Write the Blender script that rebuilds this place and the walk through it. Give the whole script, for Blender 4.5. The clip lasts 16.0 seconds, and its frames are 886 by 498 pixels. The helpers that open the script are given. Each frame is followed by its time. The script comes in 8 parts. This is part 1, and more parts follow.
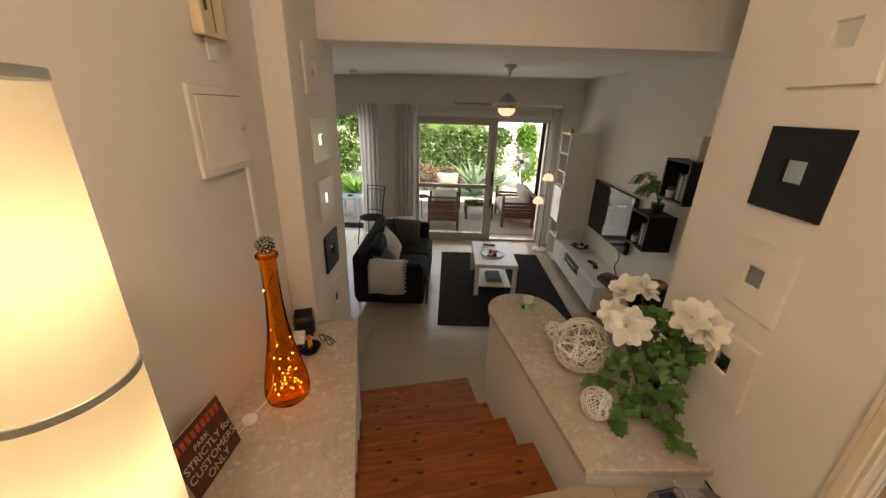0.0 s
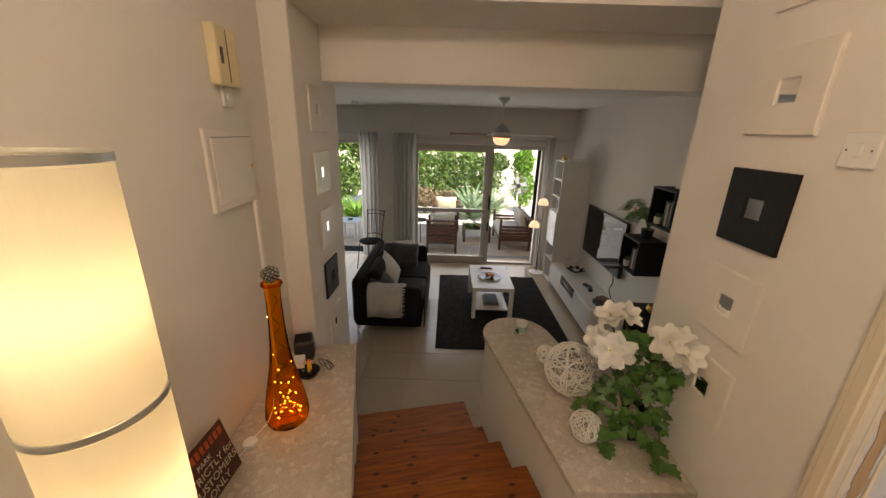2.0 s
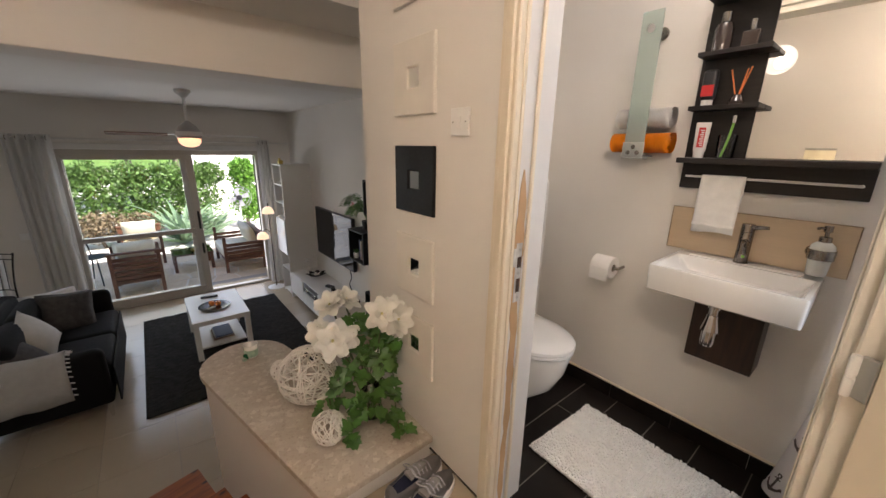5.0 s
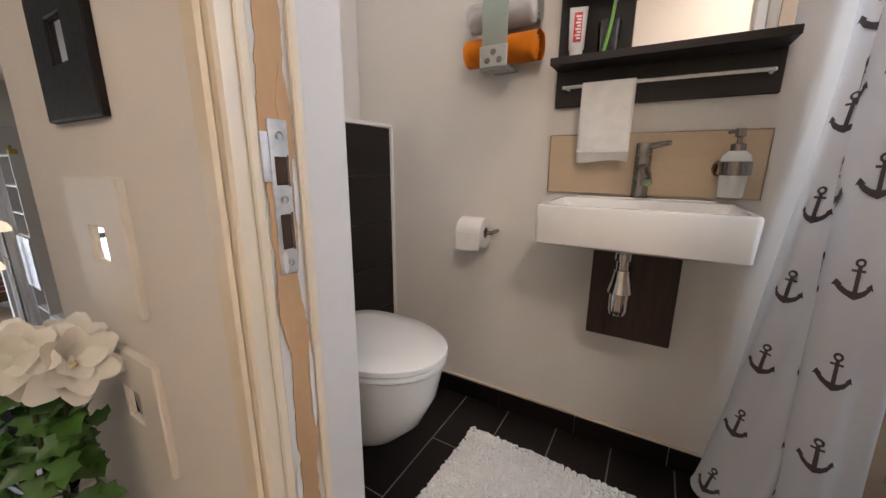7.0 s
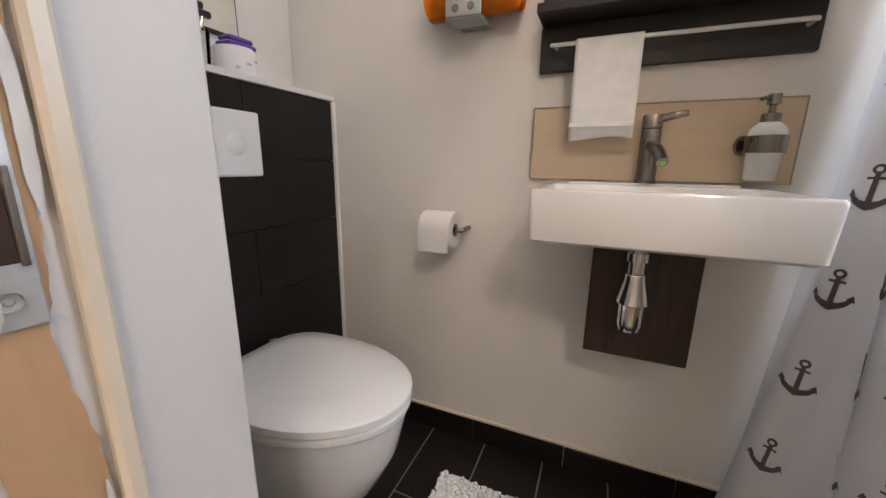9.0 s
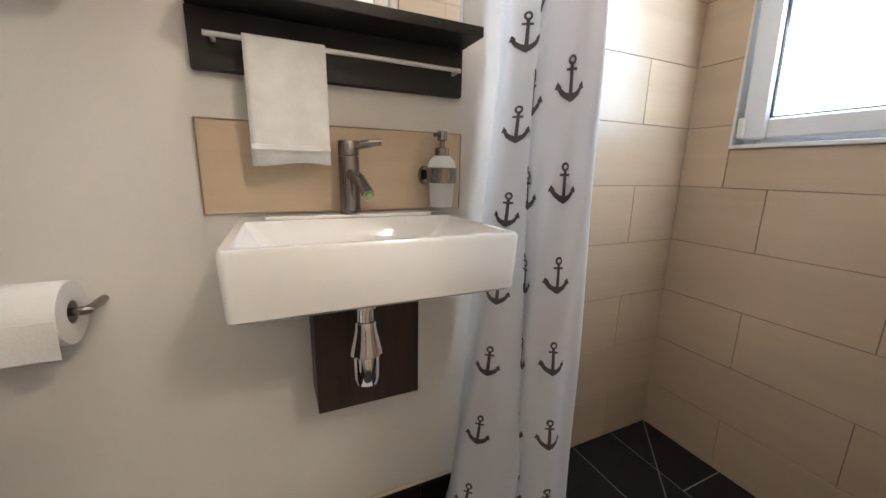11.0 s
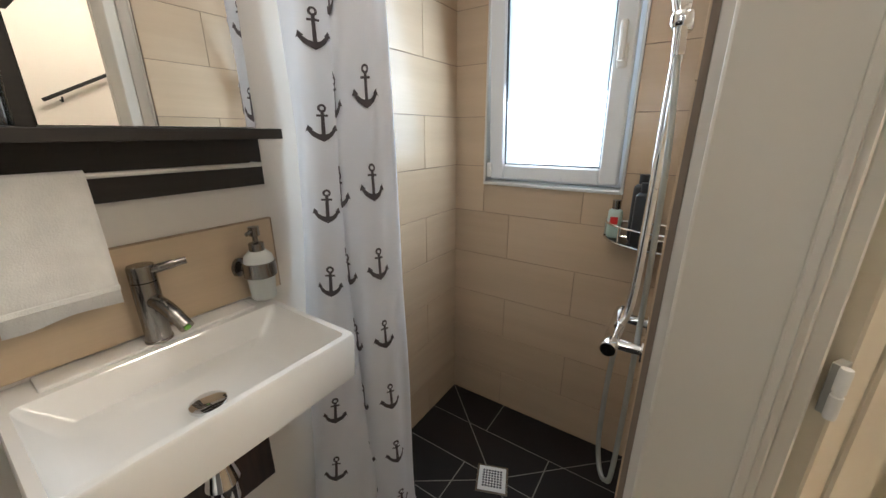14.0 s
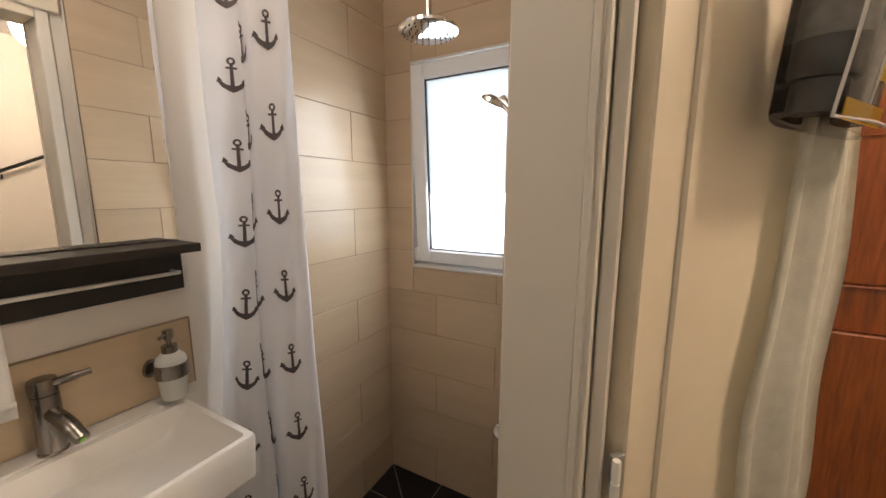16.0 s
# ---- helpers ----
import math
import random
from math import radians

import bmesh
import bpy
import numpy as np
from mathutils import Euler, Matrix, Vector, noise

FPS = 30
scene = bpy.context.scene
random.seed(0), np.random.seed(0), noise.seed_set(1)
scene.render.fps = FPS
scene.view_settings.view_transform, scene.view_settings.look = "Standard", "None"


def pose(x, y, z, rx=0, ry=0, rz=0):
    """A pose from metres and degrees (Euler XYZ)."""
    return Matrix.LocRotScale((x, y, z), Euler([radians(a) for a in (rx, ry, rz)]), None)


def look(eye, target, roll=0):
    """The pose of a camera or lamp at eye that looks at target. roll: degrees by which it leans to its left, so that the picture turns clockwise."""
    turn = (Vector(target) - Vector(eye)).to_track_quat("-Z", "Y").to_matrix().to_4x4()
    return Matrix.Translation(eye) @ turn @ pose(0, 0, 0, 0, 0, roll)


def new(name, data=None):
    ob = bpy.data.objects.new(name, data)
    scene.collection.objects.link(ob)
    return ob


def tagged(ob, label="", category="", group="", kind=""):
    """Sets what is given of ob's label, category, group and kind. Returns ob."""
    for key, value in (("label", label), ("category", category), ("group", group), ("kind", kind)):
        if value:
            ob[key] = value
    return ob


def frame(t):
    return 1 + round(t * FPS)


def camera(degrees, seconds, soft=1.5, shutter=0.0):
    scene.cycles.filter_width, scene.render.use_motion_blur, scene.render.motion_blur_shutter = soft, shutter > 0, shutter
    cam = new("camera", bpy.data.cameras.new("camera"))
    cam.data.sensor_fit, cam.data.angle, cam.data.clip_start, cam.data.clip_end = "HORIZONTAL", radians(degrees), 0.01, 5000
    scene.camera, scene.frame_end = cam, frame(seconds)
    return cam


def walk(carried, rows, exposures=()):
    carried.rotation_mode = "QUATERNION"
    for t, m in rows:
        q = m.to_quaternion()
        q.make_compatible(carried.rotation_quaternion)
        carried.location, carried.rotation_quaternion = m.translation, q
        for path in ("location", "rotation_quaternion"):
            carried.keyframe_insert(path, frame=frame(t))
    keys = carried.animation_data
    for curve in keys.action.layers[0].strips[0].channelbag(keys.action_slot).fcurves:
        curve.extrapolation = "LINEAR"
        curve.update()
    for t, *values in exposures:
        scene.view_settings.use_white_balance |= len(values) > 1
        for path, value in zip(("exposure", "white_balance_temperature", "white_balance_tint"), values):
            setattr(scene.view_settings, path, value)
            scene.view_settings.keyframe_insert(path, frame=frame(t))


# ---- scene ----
cam = camera(101.8, 16.0)
PATH = [
    (0, (0.354, -0.18, 1.333), (0.341, 1.683, 0.605), 1.8),
    (0.5, (0.363, -0.222, 1.356), (0.356, 1.609, 0.551), 1.9),
    (1, (0.366, -0.246, 1.376), (0.36, 1.583, 0.568), 1.9),
    (1.5, (0.378, -0.258, 1.391), (0.364, 1.609, 0.674), 1.7),
    (2, (0.379, -0.263, 1.4), (0.364, 1.639, 0.783), 1.7),
    (2.5, (0.378, -0.242, 1.375), (0.364, 1.68, 0.822), 1.9),
    (3, (0.442, -0.212, 1.347), (0.539, 1.71, 0.803), 2.2),
    (3.5, (0.513, -0.209, 1.332), (0.94, 1.67, 0.797), 2.8),
    (4, (0.555, -0.223, 1.316), (1.349, 1.538, 0.796), 2.5),
    (4.5, (0.581, -0.227, 1.309), (1.64, 1.388, 0.79), 1.9),
    (5, (0.597, -0.225, 1.303), (1.82, 1.264, 0.766), 1.1),
    (5.2, (0.621, -0.201, 1.282), (1.899, 1.238, 0.737), 0.6),
    (7.5, (1.265, 0.075, 0.937), (2.972, 1.019, 0.496), 0.5),
    (8, (1.318, 0.102, 0.925), (3.014, 1.065, 0.482), 0.3),
    (10.5, (1.503, 0.267, 0.946), (3.43, -0.054, 0.517), 1.6),
    (11, (1.562, 0.224, 0.989), (3.34, -0.588, 0.564), 1.1),
    (11.5, (1.559, 0.239, 0.99), (3.132, -0.885, 0.481), 0.8),
    (12, (1.557, 0.282, 0.977), (2.931, -0.997, 0.287), 0.7),
    (12.5, (1.563, 0.27, 1.003), (2.783, -1.074, 0.163), 0.4),
    (13, (1.573, 0.269, 1.095), (2.678, -1.153, 0.225), 0.9),
    (13.5, (1.573, 0.281, 1.209), (2.632, -1.23, 0.437), 0.3),
    (14, (1.556, 0.288, 1.276), (2.615, -1.295, 0.663), -0.2),
    (14.5, (1.536, 0.291, 1.317), (2.603, -1.328, 0.827), -0.4),
    (15, (1.519, 0.305, 1.337), (2.56, -1.353, 0.932), -0.4),
    (15.5, (1.453, 0.312, 1.381), (2.44, -1.393, 1.036), -0.4),
    (16, (1.368, 0.283, 1.406), (2.31, -1.454, 1.097), 0.1),
]
EXPOSURES = [(0.0, 1.56, 7700, 18), (1.0, 1.52, 7700, 18), (2.0, 1.43, 7500, 18), (3.0, 1.59, 7200, 18), (3.5, 1.74, 6900, 17), (5.0, 1.62, 6500, 18), (7.5, 1.56, 6100, 19), (8.0, 1.57, 6100, 20), (10.5, 1.88, 6000, 14), (11.0, 1.84, 6100, 14), (11.5, 1.63, 6200, 14), (12.0, 1.89, 6100, 14), (12.5, 2.19, 6000, 14), (13.5, 1.93, 6100, 10), (14.5, 1.23, 6200, 10), (15.0, 1.23, 6400, 12), (16.0, 1.26, 7200, 18)]
walk(cam, [(t, look(eye, target, roll)) for t, eye, target, roll in PATH], EXPOSURES)

# ---- world, sun, lamps ----
SUN_EL, SUN_AZ = 54.0, 160.0     # height, and turn from +y towards +x
world = bpy.data.worlds.new("world")
scene.world = world
world.use_nodes = True
wn = world.node_tree.nodes
sky = wn.new("ShaderNodeTexSky")
sky.sky_type, sky.sun_disc = "NISHITA", False
sky.sun_elevation, sky.sun_rotation = radians(SUN_EL), radians(SUN_AZ)
world.node_tree.links.new(sky.outputs[0], wn["Background"].inputs[0])
wn["Background"].inputs[1].default_value = 0.15


def lamp(name, kind, m, power, color=(1, 1, 1), **settings):
    data = bpy.data.lights.new(name, kind)
    data.energy, data.color = power, color
    for key, value in settings.items():
        if key == "size": data.size = value
        if key == "size_y": data.shape, data.size_y = "RECTANGLE", value
        if key == "soft": data.shadow_soft_size = value
        if key == "angle": data.angle = radians(value)
    ob = new(name, data)
    ob.matrix_world = m
    return ob


az, el = radians(SUN_AZ), radians(SUN_EL)
lamp("sun", "SUN", look((math.sin(az) * math.cos(el) * 20, math.cos(az) * math.cos(el) * 20, math.sin(el) * 20), (0, 0, 0)), 5.0, (1.0, 0.95, 0.86), angle=0.5)
# sky light in the openings
lamp("sky_in_sliding_door", "AREA", look((0.9, 6.30, 0.1), (0.9, 3.0, -0.3)), 8, (0.95, 0.98, 1.0), size=2.1, size_y=1.9)
lamp("sky_in_side_door", "AREA", look((-1.5, 6.60, 0.1), (-1.3, 3.0, -0.3)), 4, (0.88, 0.95, 1.0), size=0.9, size_y=1.9)
lamp("sky_in_bath_window", "AREA", look((1.99, -1.05, 1.5), (1.97, 0.5, 1.0)), 2.4, (0.78, 0.90, 1.0), size=0.36, size_y=0.7)
# lamps of the house, plus one invented above the hall to brighten it
lamp("hall_wall_bulb", "POINT", pose(-0.42, 0.655, 2.13), 0.18, (1.0, 0.85, 0.68), soft=0.12)
lamp("hall_fill_bulb", "POINT", pose(0.32, -0.58, 2.32), 13.5, (1.0, 0.85, 0.68), soft=0.12)
lamp("bath_ceiling_bulb", "POINT", pose(1.95, 0.15, 2.24), 2.8, (1.0, 0.90, 0.80), soft=0.13)
lamp("paper_lamp_upper_bulb", "POINT", pose(-0.17, 0.20, 1.16), 0.27, (1.0, 0.80, 0.50), soft=0.03)
lamp("paper_lamp_lower_bulb", "POINT", pose(-0.17, 0.20, 0.78), 0.30, (1.0, 0.80, 0.50), soft=0.03)
lamp("fan_bulb", "POINT", pose(1.0, 4.25, 1.31), 0.7, (1.0, 0.6, 0.35), soft=0.05)

# ---- materials ----
def material(name, color, rough=0.5, metal=0.0, var=0.12, scale=6.0, fine=60.0, bump=0.15, stretch=(1, 1, 1), spec=0.5,
             second=None, alpha_mix=None, per_object=0.0, per_island=0.0, transmission=0.0, coat=0.0, sheen=0.0, dist=0.003):
    m = bpy.data.materials.new(name)
    m.use_nodes = True
    n, l = m.node_tree.nodes, m.node_tree.links
    b = n["Principled BSDF"]
    tc = n.new("ShaderNodeTexCoord")
    mp = n.new("ShaderNodeMapping")
    mp.inputs["Scale"].default_value = stretch
    l.new(tc.outputs["Object"], mp.inputs[0])
    big, small = n.new("ShaderNodeTexNoise"), n.new("ShaderNodeTexNoise")
    big.inputs["Scale"].default_value, big.inputs["Detail"].default_value = scale, 5
    small.inputs["Scale"].default_value, small.inputs["Detail"].default_value = fine, 4
    for t in (big, small):
        l.new(mp.outputs[0], t.inputs["Vector"])
    mix = n.new("ShaderNodeMix")
    mix.data_type = "RGBA"
    c = Vector(color)
    lo = second if second else tuple(c * (1 - var))
    hi = tuple(min(1, v * (1 + var * 0.6)) for v in color) if not second else color
    mix.inputs["A"].default_value, mix.inputs["B"].default_value = (*lo, 1), (*hi, 1)
    add = n.new("ShaderNodeMath")
    add.operation = "MULTIPLY_ADD"
    add.inputs[1].default_value = 0.35
    l.new(small.outputs[0], add.inputs[0])
    sub = n.new("ShaderNodeMapRange")
    sub.inputs["From Min"].default_value, sub.inputs["From Max"].default_value = 0.3, 0.7
    l.new(big.outputs[0], sub.inputs[0])
    half = n.new("ShaderNodeMath")
    half.operation = "MULTIPLY"
    half.inputs[1].default_value = 0.65
    l.new(sub.outputs[0], half.inputs[0])
    l.new(half.outputs[0], add.inputs[2])
    l.new(add.outputs[0], mix.inputs["Factor"])
    out = mix.outputs["Result"]
    if per_object or per_island:
        src = n.new("ShaderNodeObjectInfo").outputs["Random"] if per_object else n.new("ShaderNodeNewGeometry").outputs["Random Per Island"]
        amount = per_object or per_island
        r = n.new("ShaderNodeMapRange")
        r.inputs["To Min"].default_value, r.inputs["To Max"].default_value = 1 - amount, 1 + amount
        l.new(src, r.inputs[0])
        hsv = n.new("ShaderNodeHueSaturation")
        l.new(r.outputs[0], hsv.inputs["Value"])
        l.new(out, hsv.inputs["Color"])
        out = hsv.outputs[0]
    l.new(out, b.inputs["Base Color"])
    rr = n.new("ShaderNodeMapRange")
    rr.inputs["To Min"].default_value, rr.inputs["To Max"].default_value = max(0, rough * 0.8), min(1, rough * 1.2)
    l.new(small.outputs[0], rr.inputs[0])
    l.new(rr.outputs[0], b.inputs["Roughness"])
    b.inputs["Metallic"].default_value = metal
    b.inputs["Specular IOR Level"].default_value = spec
    b.inputs["Transmission Weight"].default_value = transmission
    b.inputs["Coat Weight"].default_value = coat
    b.inputs["Sheen Weight"].default_value = sheen
    if bump:
        bp = n.new("ShaderNodeBump")
        bp.inputs["Strength"].default_value, bp.inputs["Distance"].default_value = bump, dist
        l.new(small.outputs[0], bp.inputs["Height"])
        l.new(bp.outputs[0], b.inputs["Normal"])
    return m


def glass(name, color=(0.95, 0.98, 0.97), rough=0.0, ior=1.45):
    m = bpy.data.materials.new(name)
    m.use_nodes = True
    b = m.node_tree.nodes["Principled BSDF"]
    b.inputs["Base Color"].default_value = (*color, 1)
    b.inputs["Roughness"].default_value, b.inputs["IOR"].default_value = rough, ior
    b.inputs["Transmission Weight"].default_value = 1
    return m


def pane_glass(name, ior=1.45, tint=(0.96, 0.98, 0.97)):
    """Thin window glass: sees straight through, with a faint mirror image."""
    m = bpy.data.materials.new(name)
    m.use_nodes = True
    n, l = m.node_tree.nodes, m.node_tree.links
    n.remove(n["Principled BSDF"])
    t, g, mix, fr = n.new("ShaderNodeBsdfTransparent"), n.new("ShaderNodeBsdfGlossy"), n.new("ShaderNodeMixShader"), n.new("ShaderNodeFresnel")
    t.inputs[0].default_value, g.inputs["Roughness"].default_value, fr.inputs["IOR"].default_value = (*tint, 1), 0.01, ior
    l.new(fr.outputs[0], mix.inputs[0])
    l.new(t.outputs[0], mix.inputs[1])
    l.new(g.outputs[0], mix.inputs[2])
    l.new(mix.outputs[0], n["Material Output"].inputs[0])
    return m


def glow(name, color, strength):
    m = bpy.data.materials.new(name)
    m.use_nodes = True
    b = m.node_tree.nodes["Principled BSDF"]
    b.inputs["Base Color"].default_value = (*color, 1)
    b.inputs["Emission Color"].default_value = (*color, 1)
    b.inputs["Emission Strength"].default_value = strength
    return m


def thin_cloth(name, color, through_part=0.5, rough=0.9, fine=200.0, stretch=(1, 1, 1), bump=0.2):
    """Cloth or paper that lets part of the light through."""
    m = material(name, color, rough, var=0.05, fine=fine, stretch=stretch, bump=bump, spec=0.1)
    n, l = m.node_tree.nodes, m.node_tree.links
    b = n["Principled BSDF"]
    tr, mix = n.new("ShaderNodeBsdfTranslucent"), n.new("ShaderNodeMixShader")
    tr.inputs[0].default_value = (*color, 1)
    mix.inputs[0].default_value = through_part
    l.new(b.outputs[0], mix.inputs[1])
    l.new(tr.outputs[0], mix.inputs[2])
    l.new(mix.outputs[0], n["Material Output"].inputs[0])
    return m


def wood(name, light, dark, scale=1.0, knots=False, rough=0.35, axis="X", per_object=0.12, coat=0.0):
    m = bpy.data.materials.new(name)
    m.use_nodes = True
    n, l = m.node_tree.nodes, m.node_tree.links
    b = n["Principled BSDF"]
    tc, mp = n.new("ShaderNodeTexCoord"), n.new("ShaderNodeMapping")
    mp.inputs["Scale"].default_value = {"X": (1.2, 14, 14), "Y": (14, 1.2, 14), "Z": (14, 14, 1.2)}[axis]
    info = n.new("ShaderNodeObjectInfo")
    cx = n.new("ShaderNodeCombineXYZ")
    mul = n.new("ShaderNodeMath")
    mul.operation, mul.inputs[1].default_value = "MULTIPLY", 37.0
    l.new(info.outputs["Random"], mul.inputs[0])
    l.new(mul.outputs[0], cx.inputs[0])
    l.new(mul.outputs[0], cx.inputs[1])
    va = n.new("ShaderNodeVectorMath")
    l.new(tc.outputs["Object"], va.inputs[0])
    l.new(cx.outputs[0], va.inputs[1])
    l.new(va.outputs[0], mp.inputs[0])
    grain, wave = n.new("ShaderNodeTexNoise"), n.new("ShaderNodeTexNoise")
    grain.inputs["Scale"].default_value, grain.inputs["Detail"].default_value, grain.inputs["Distortion"].default_value = 6 * scale, 6, 0.6
    wave.inputs["Scale"].default_value, wave.inputs["Detail"].default_value, wave.inputs["Distortion"].default_value = 1.3 * scale, 3, 1.5
    l.new(mp.outputs[0], grain.inputs["Vector"])
    l.new(mp.outputs[0], wave.inputs["Vector"])
    sumn = n.new("ShaderNodeMath")
    sumn.operation = "ADD"
    l.new(grain.outputs[0], sumn.inputs[0])
    l.new(wave.outputs[0], sumn.inputs[1])
    ramp = n.new("ShaderNodeValToRGB")
    ramp.color_ramp.elements[0].position, ramp.color_ramp.elements[1].position = 0.36, 0.66
    ramp.color_ramp.elements[0].color, ramp.color_ramp.elements[1].color = (*dark, 1), (*light, 1)
    hm = n.new("ShaderNodeMath")
    hm.operation, hm.inputs[1].default_value = "MULTIPLY", 0.5
    l.new(sumn.outputs[0], hm.inputs[0])
    l.new(hm.outputs[0], ramp.inputs[0])
    out = ramp.outputs[0]
    if knots:
        vo = n.new("ShaderNodeTexVoronoi")
        vo.voronoi_dimensions = "2D"
        mk = n.new("ShaderNodeMapping")
        mk.inputs["Scale"].default_value = {"X": (5.5, 11, 11), "Y": (11, 5.5, 11), "Z": (11, 11, 5.5)}[axis]
        l.new(va.outputs[0], mk.inputs[0])
        l.new(mk.outputs[0], vo.inputs["Vector"])
        vo.inputs["Scale"].default_value = 1.0
        kr = n.new("ShaderNodeMapRange")
        kr.inputs["From Min"].default_value, kr.inputs["From Max"].default_value = 0.06, 0.13
        kr.inputs["To Min"].default_value, kr.inputs["To Max"].default_value = 1.0, 0.0
        l.new(vo.outputs["Distance"], kr.inputs[0])
        km = n.new("ShaderNodeMix")
        km.data_type = "RGBA"
        km.inputs["B"].default_value = (0.035, 0.008, 0.003, 1)
        pick, keep, both = n.new("ShaderNodeSeparateColor"), n.new("ShaderNodeMath"), n.new("ShaderNodeMath")
        l.new(vo.outputs["Color"], pick.inputs[0])
        keep.operation, keep.inputs[1].default_value, both.operation = "GREATER_THAN", 0.45, "MULTIPLY"
        l.new(pick.outputs[0], keep.inputs[0])
        l.new(keep.outputs[0], both.inputs[0])
        l.new(kr.outputs[0], both.inputs[1])
        l.new(both.outputs[0], km.inputs["Factor"])
        l.new(out, km.inputs["A"])
        out = km.outputs["Result"]
    hsv = n.new("ShaderNodeHueSaturation")
    r = n.new("ShaderNodeMapRange")
    r.inputs["To Min"].default_value, r.inputs["To Max"].default_value = 1 - per_object, 1 + per_object
    l.new(info.outputs["Random"], r.inputs[0])
    l.new(r.outputs[0], hsv.inputs["Value"])
    l.new(out, hsv.inputs["Color"])
    l.new(hsv.outputs[0], b.inputs["Base Color"])
    b.inputs["Roughness"].default_value, b.inputs["Coat Weight"].default_value = rough, coat
    bp = n.new("ShaderNodeBump")
    bp.inputs["Strength"].default_value, bp.inputs["Distance"].default_value = 0.15, 0.002
    l.new(grain.outputs[0], bp.inputs["Height"])
    l.new(bp.outputs[0], b.inputs["Normal"])
    return m


def marble(name):
    """Cream agglomerate: pale chips of several sizes in a beige ground."""
    m = bpy.data.materials.new(name)
    m.use_nodes = True
    n, l = m.node_tree.nodes, m.node_tree.links
    b = n["Principled BSDF"]
    tc = n.new("ShaderNodeTexCoord")
    out = None
    v1, v2, ns = n.new("ShaderNodeTexVoronoi"), n.new("ShaderNodeTexVoronoi"), n.new("ShaderNodeTexNoise")
    v1.inputs["Scale"].default_value, v2.inputs["Scale"].default_value, ns.inputs["Scale"].default_value, ns.inputs["Detail"].default_value = 46, 130, 9, 6
    for t in (v1, v2, ns):
        l.new(tc.outputs["Object"], t.inputs["Vector"])
    r1, r2 = n.new("ShaderNodeValToRGB"), n.new("ShaderNodeValToRGB")
    r1.color_ramp.elements[0].color, r1.color_ramp.elements[1].color = (0.44, 0.375, 0.30, 1), (0.57, 0.505, 0.425, 1)
    r1.color_ramp.elements[0].position, r1.color_ramp.elements[1].position = 0.3, 0.7
    l.new(ns.outputs[0], r1.inputs[0])
    sep = n.new("ShaderNodeSeparateColor")
    l.new(v1.outputs["Color"], sep.inputs[0])
    k1 = n.new("ShaderNodeMapRange")
    k1.inputs["From Min"].default_value, k1.inputs["From Max"].default_value = 0.70, 0.95
    l.new(sep.outputs[0], k1.inputs[0])
    mx1 = n.new("ShaderNodeMix")
    mx1.data_type = "RGBA"
    mx1.inputs["B"].default_value = (0.72, 0.66, 0.57, 1)
    k1b = n.new("ShaderNodeMath")
    k1b.operation, k1b.inputs[1].default_value = "MULTIPLY", 0.5
    l.new(k1.outputs[0], k1b.inputs[0])
    l.new(k1b.outputs[0], mx1.inputs["Factor"])
    l.new(r1.outputs[0], mx1.inputs["A"])
    sep2 = n.new("ShaderNodeSeparateColor")
    l.new(v2.outputs["Color"], sep2.inputs[0])
    k2 = n.new("ShaderNodeMapRange")
    k2.inputs["From Min"].default_value, k2.inputs["From Max"].default_value, k2.inputs["To Max"].default_value = 0.75, 1.0, 0.32
    l.new(sep2.outputs[1], k2.inputs[0])
    mx2 = n.new("ShaderNodeMix")
    mx2.data_type = "RGBA"
    mx2.inputs["B"].default_value = (0.28, 0.21, 0.15, 1)
    l.new(k2.outputs[0], mx2.inputs["Factor"])
    l.new(mx1.outputs["Result"], mx2.inputs["A"])
    l.new(mx2.outputs["Result"], b.inputs["Base Color"])
    b.inputs["Roughness"].default_value = 0.28
    return m


WALL = material("white_plaster", (0.74, 0.71, 0.66), 0.85, var=0.05, scale=1.5, fine=90, bump=0.12)
CEILING = material("white_ceiling_paint", (0.76, 0.74, 0.70), 0.9, var=0.04, scale=1.2, fine=80, bump=0.1)
CREAM = material("cream_gloss_paint", (0.72, 0.64, 0.50), 0.35, var=0.06, scale=3, fine=25, bump=0.06)
CREAM_WHITE = material("cream_white_gloss_paint", (0.72, 0.68, 0.60), 0.4, var=0.05, scale=3, fine=25, bump=0.06)
JAMB_WHITE = material("grey_white_primer", (0.66, 0.65, 0.63), 0.5, var=0.06, scale=5, fine=40, bump=0.08)
PLATE = material("paint_smeared_steel", (0.58, 0.58, 0.57), 0.42, 0.55, var=0.55, scale=22, fine=120, bump=0.15)
HOLE = material("dark_brown_hollow", (0.045, 0.022, 0.012), 0.9, var=0.4, scale=40, bump=0.3)
BARE_WOOD = material("bare_chipped_wood", (0.50, 0.32, 0.17), 0.8, var=0.25, scale=14, fine=90, bump=0.4, stretch=(1, 1, 0.2))
MARBLE = marble("cream_marble")
PINE = wood("varnished_knotty_pine", (0.34, 0.098, 0.013), (0.16, 0.037, 0.0045), 1.0, True, 0.36, "X", 0.14, 0.05)
DOOR_WOOD = wood("orange_brown_door_wood", (0.30, 0.078, 0.011), (0.15, 0.033, 0.005), 1.2, False, 0.45, "Z", 0.05, 0.0)
PATIO_WOOD = wood("dark_brown_stained_wood", (0.17, 0.07, 0.035), (0.09, 0.035, 0.02), 1.5, False, 0.5, "X", 0.15)
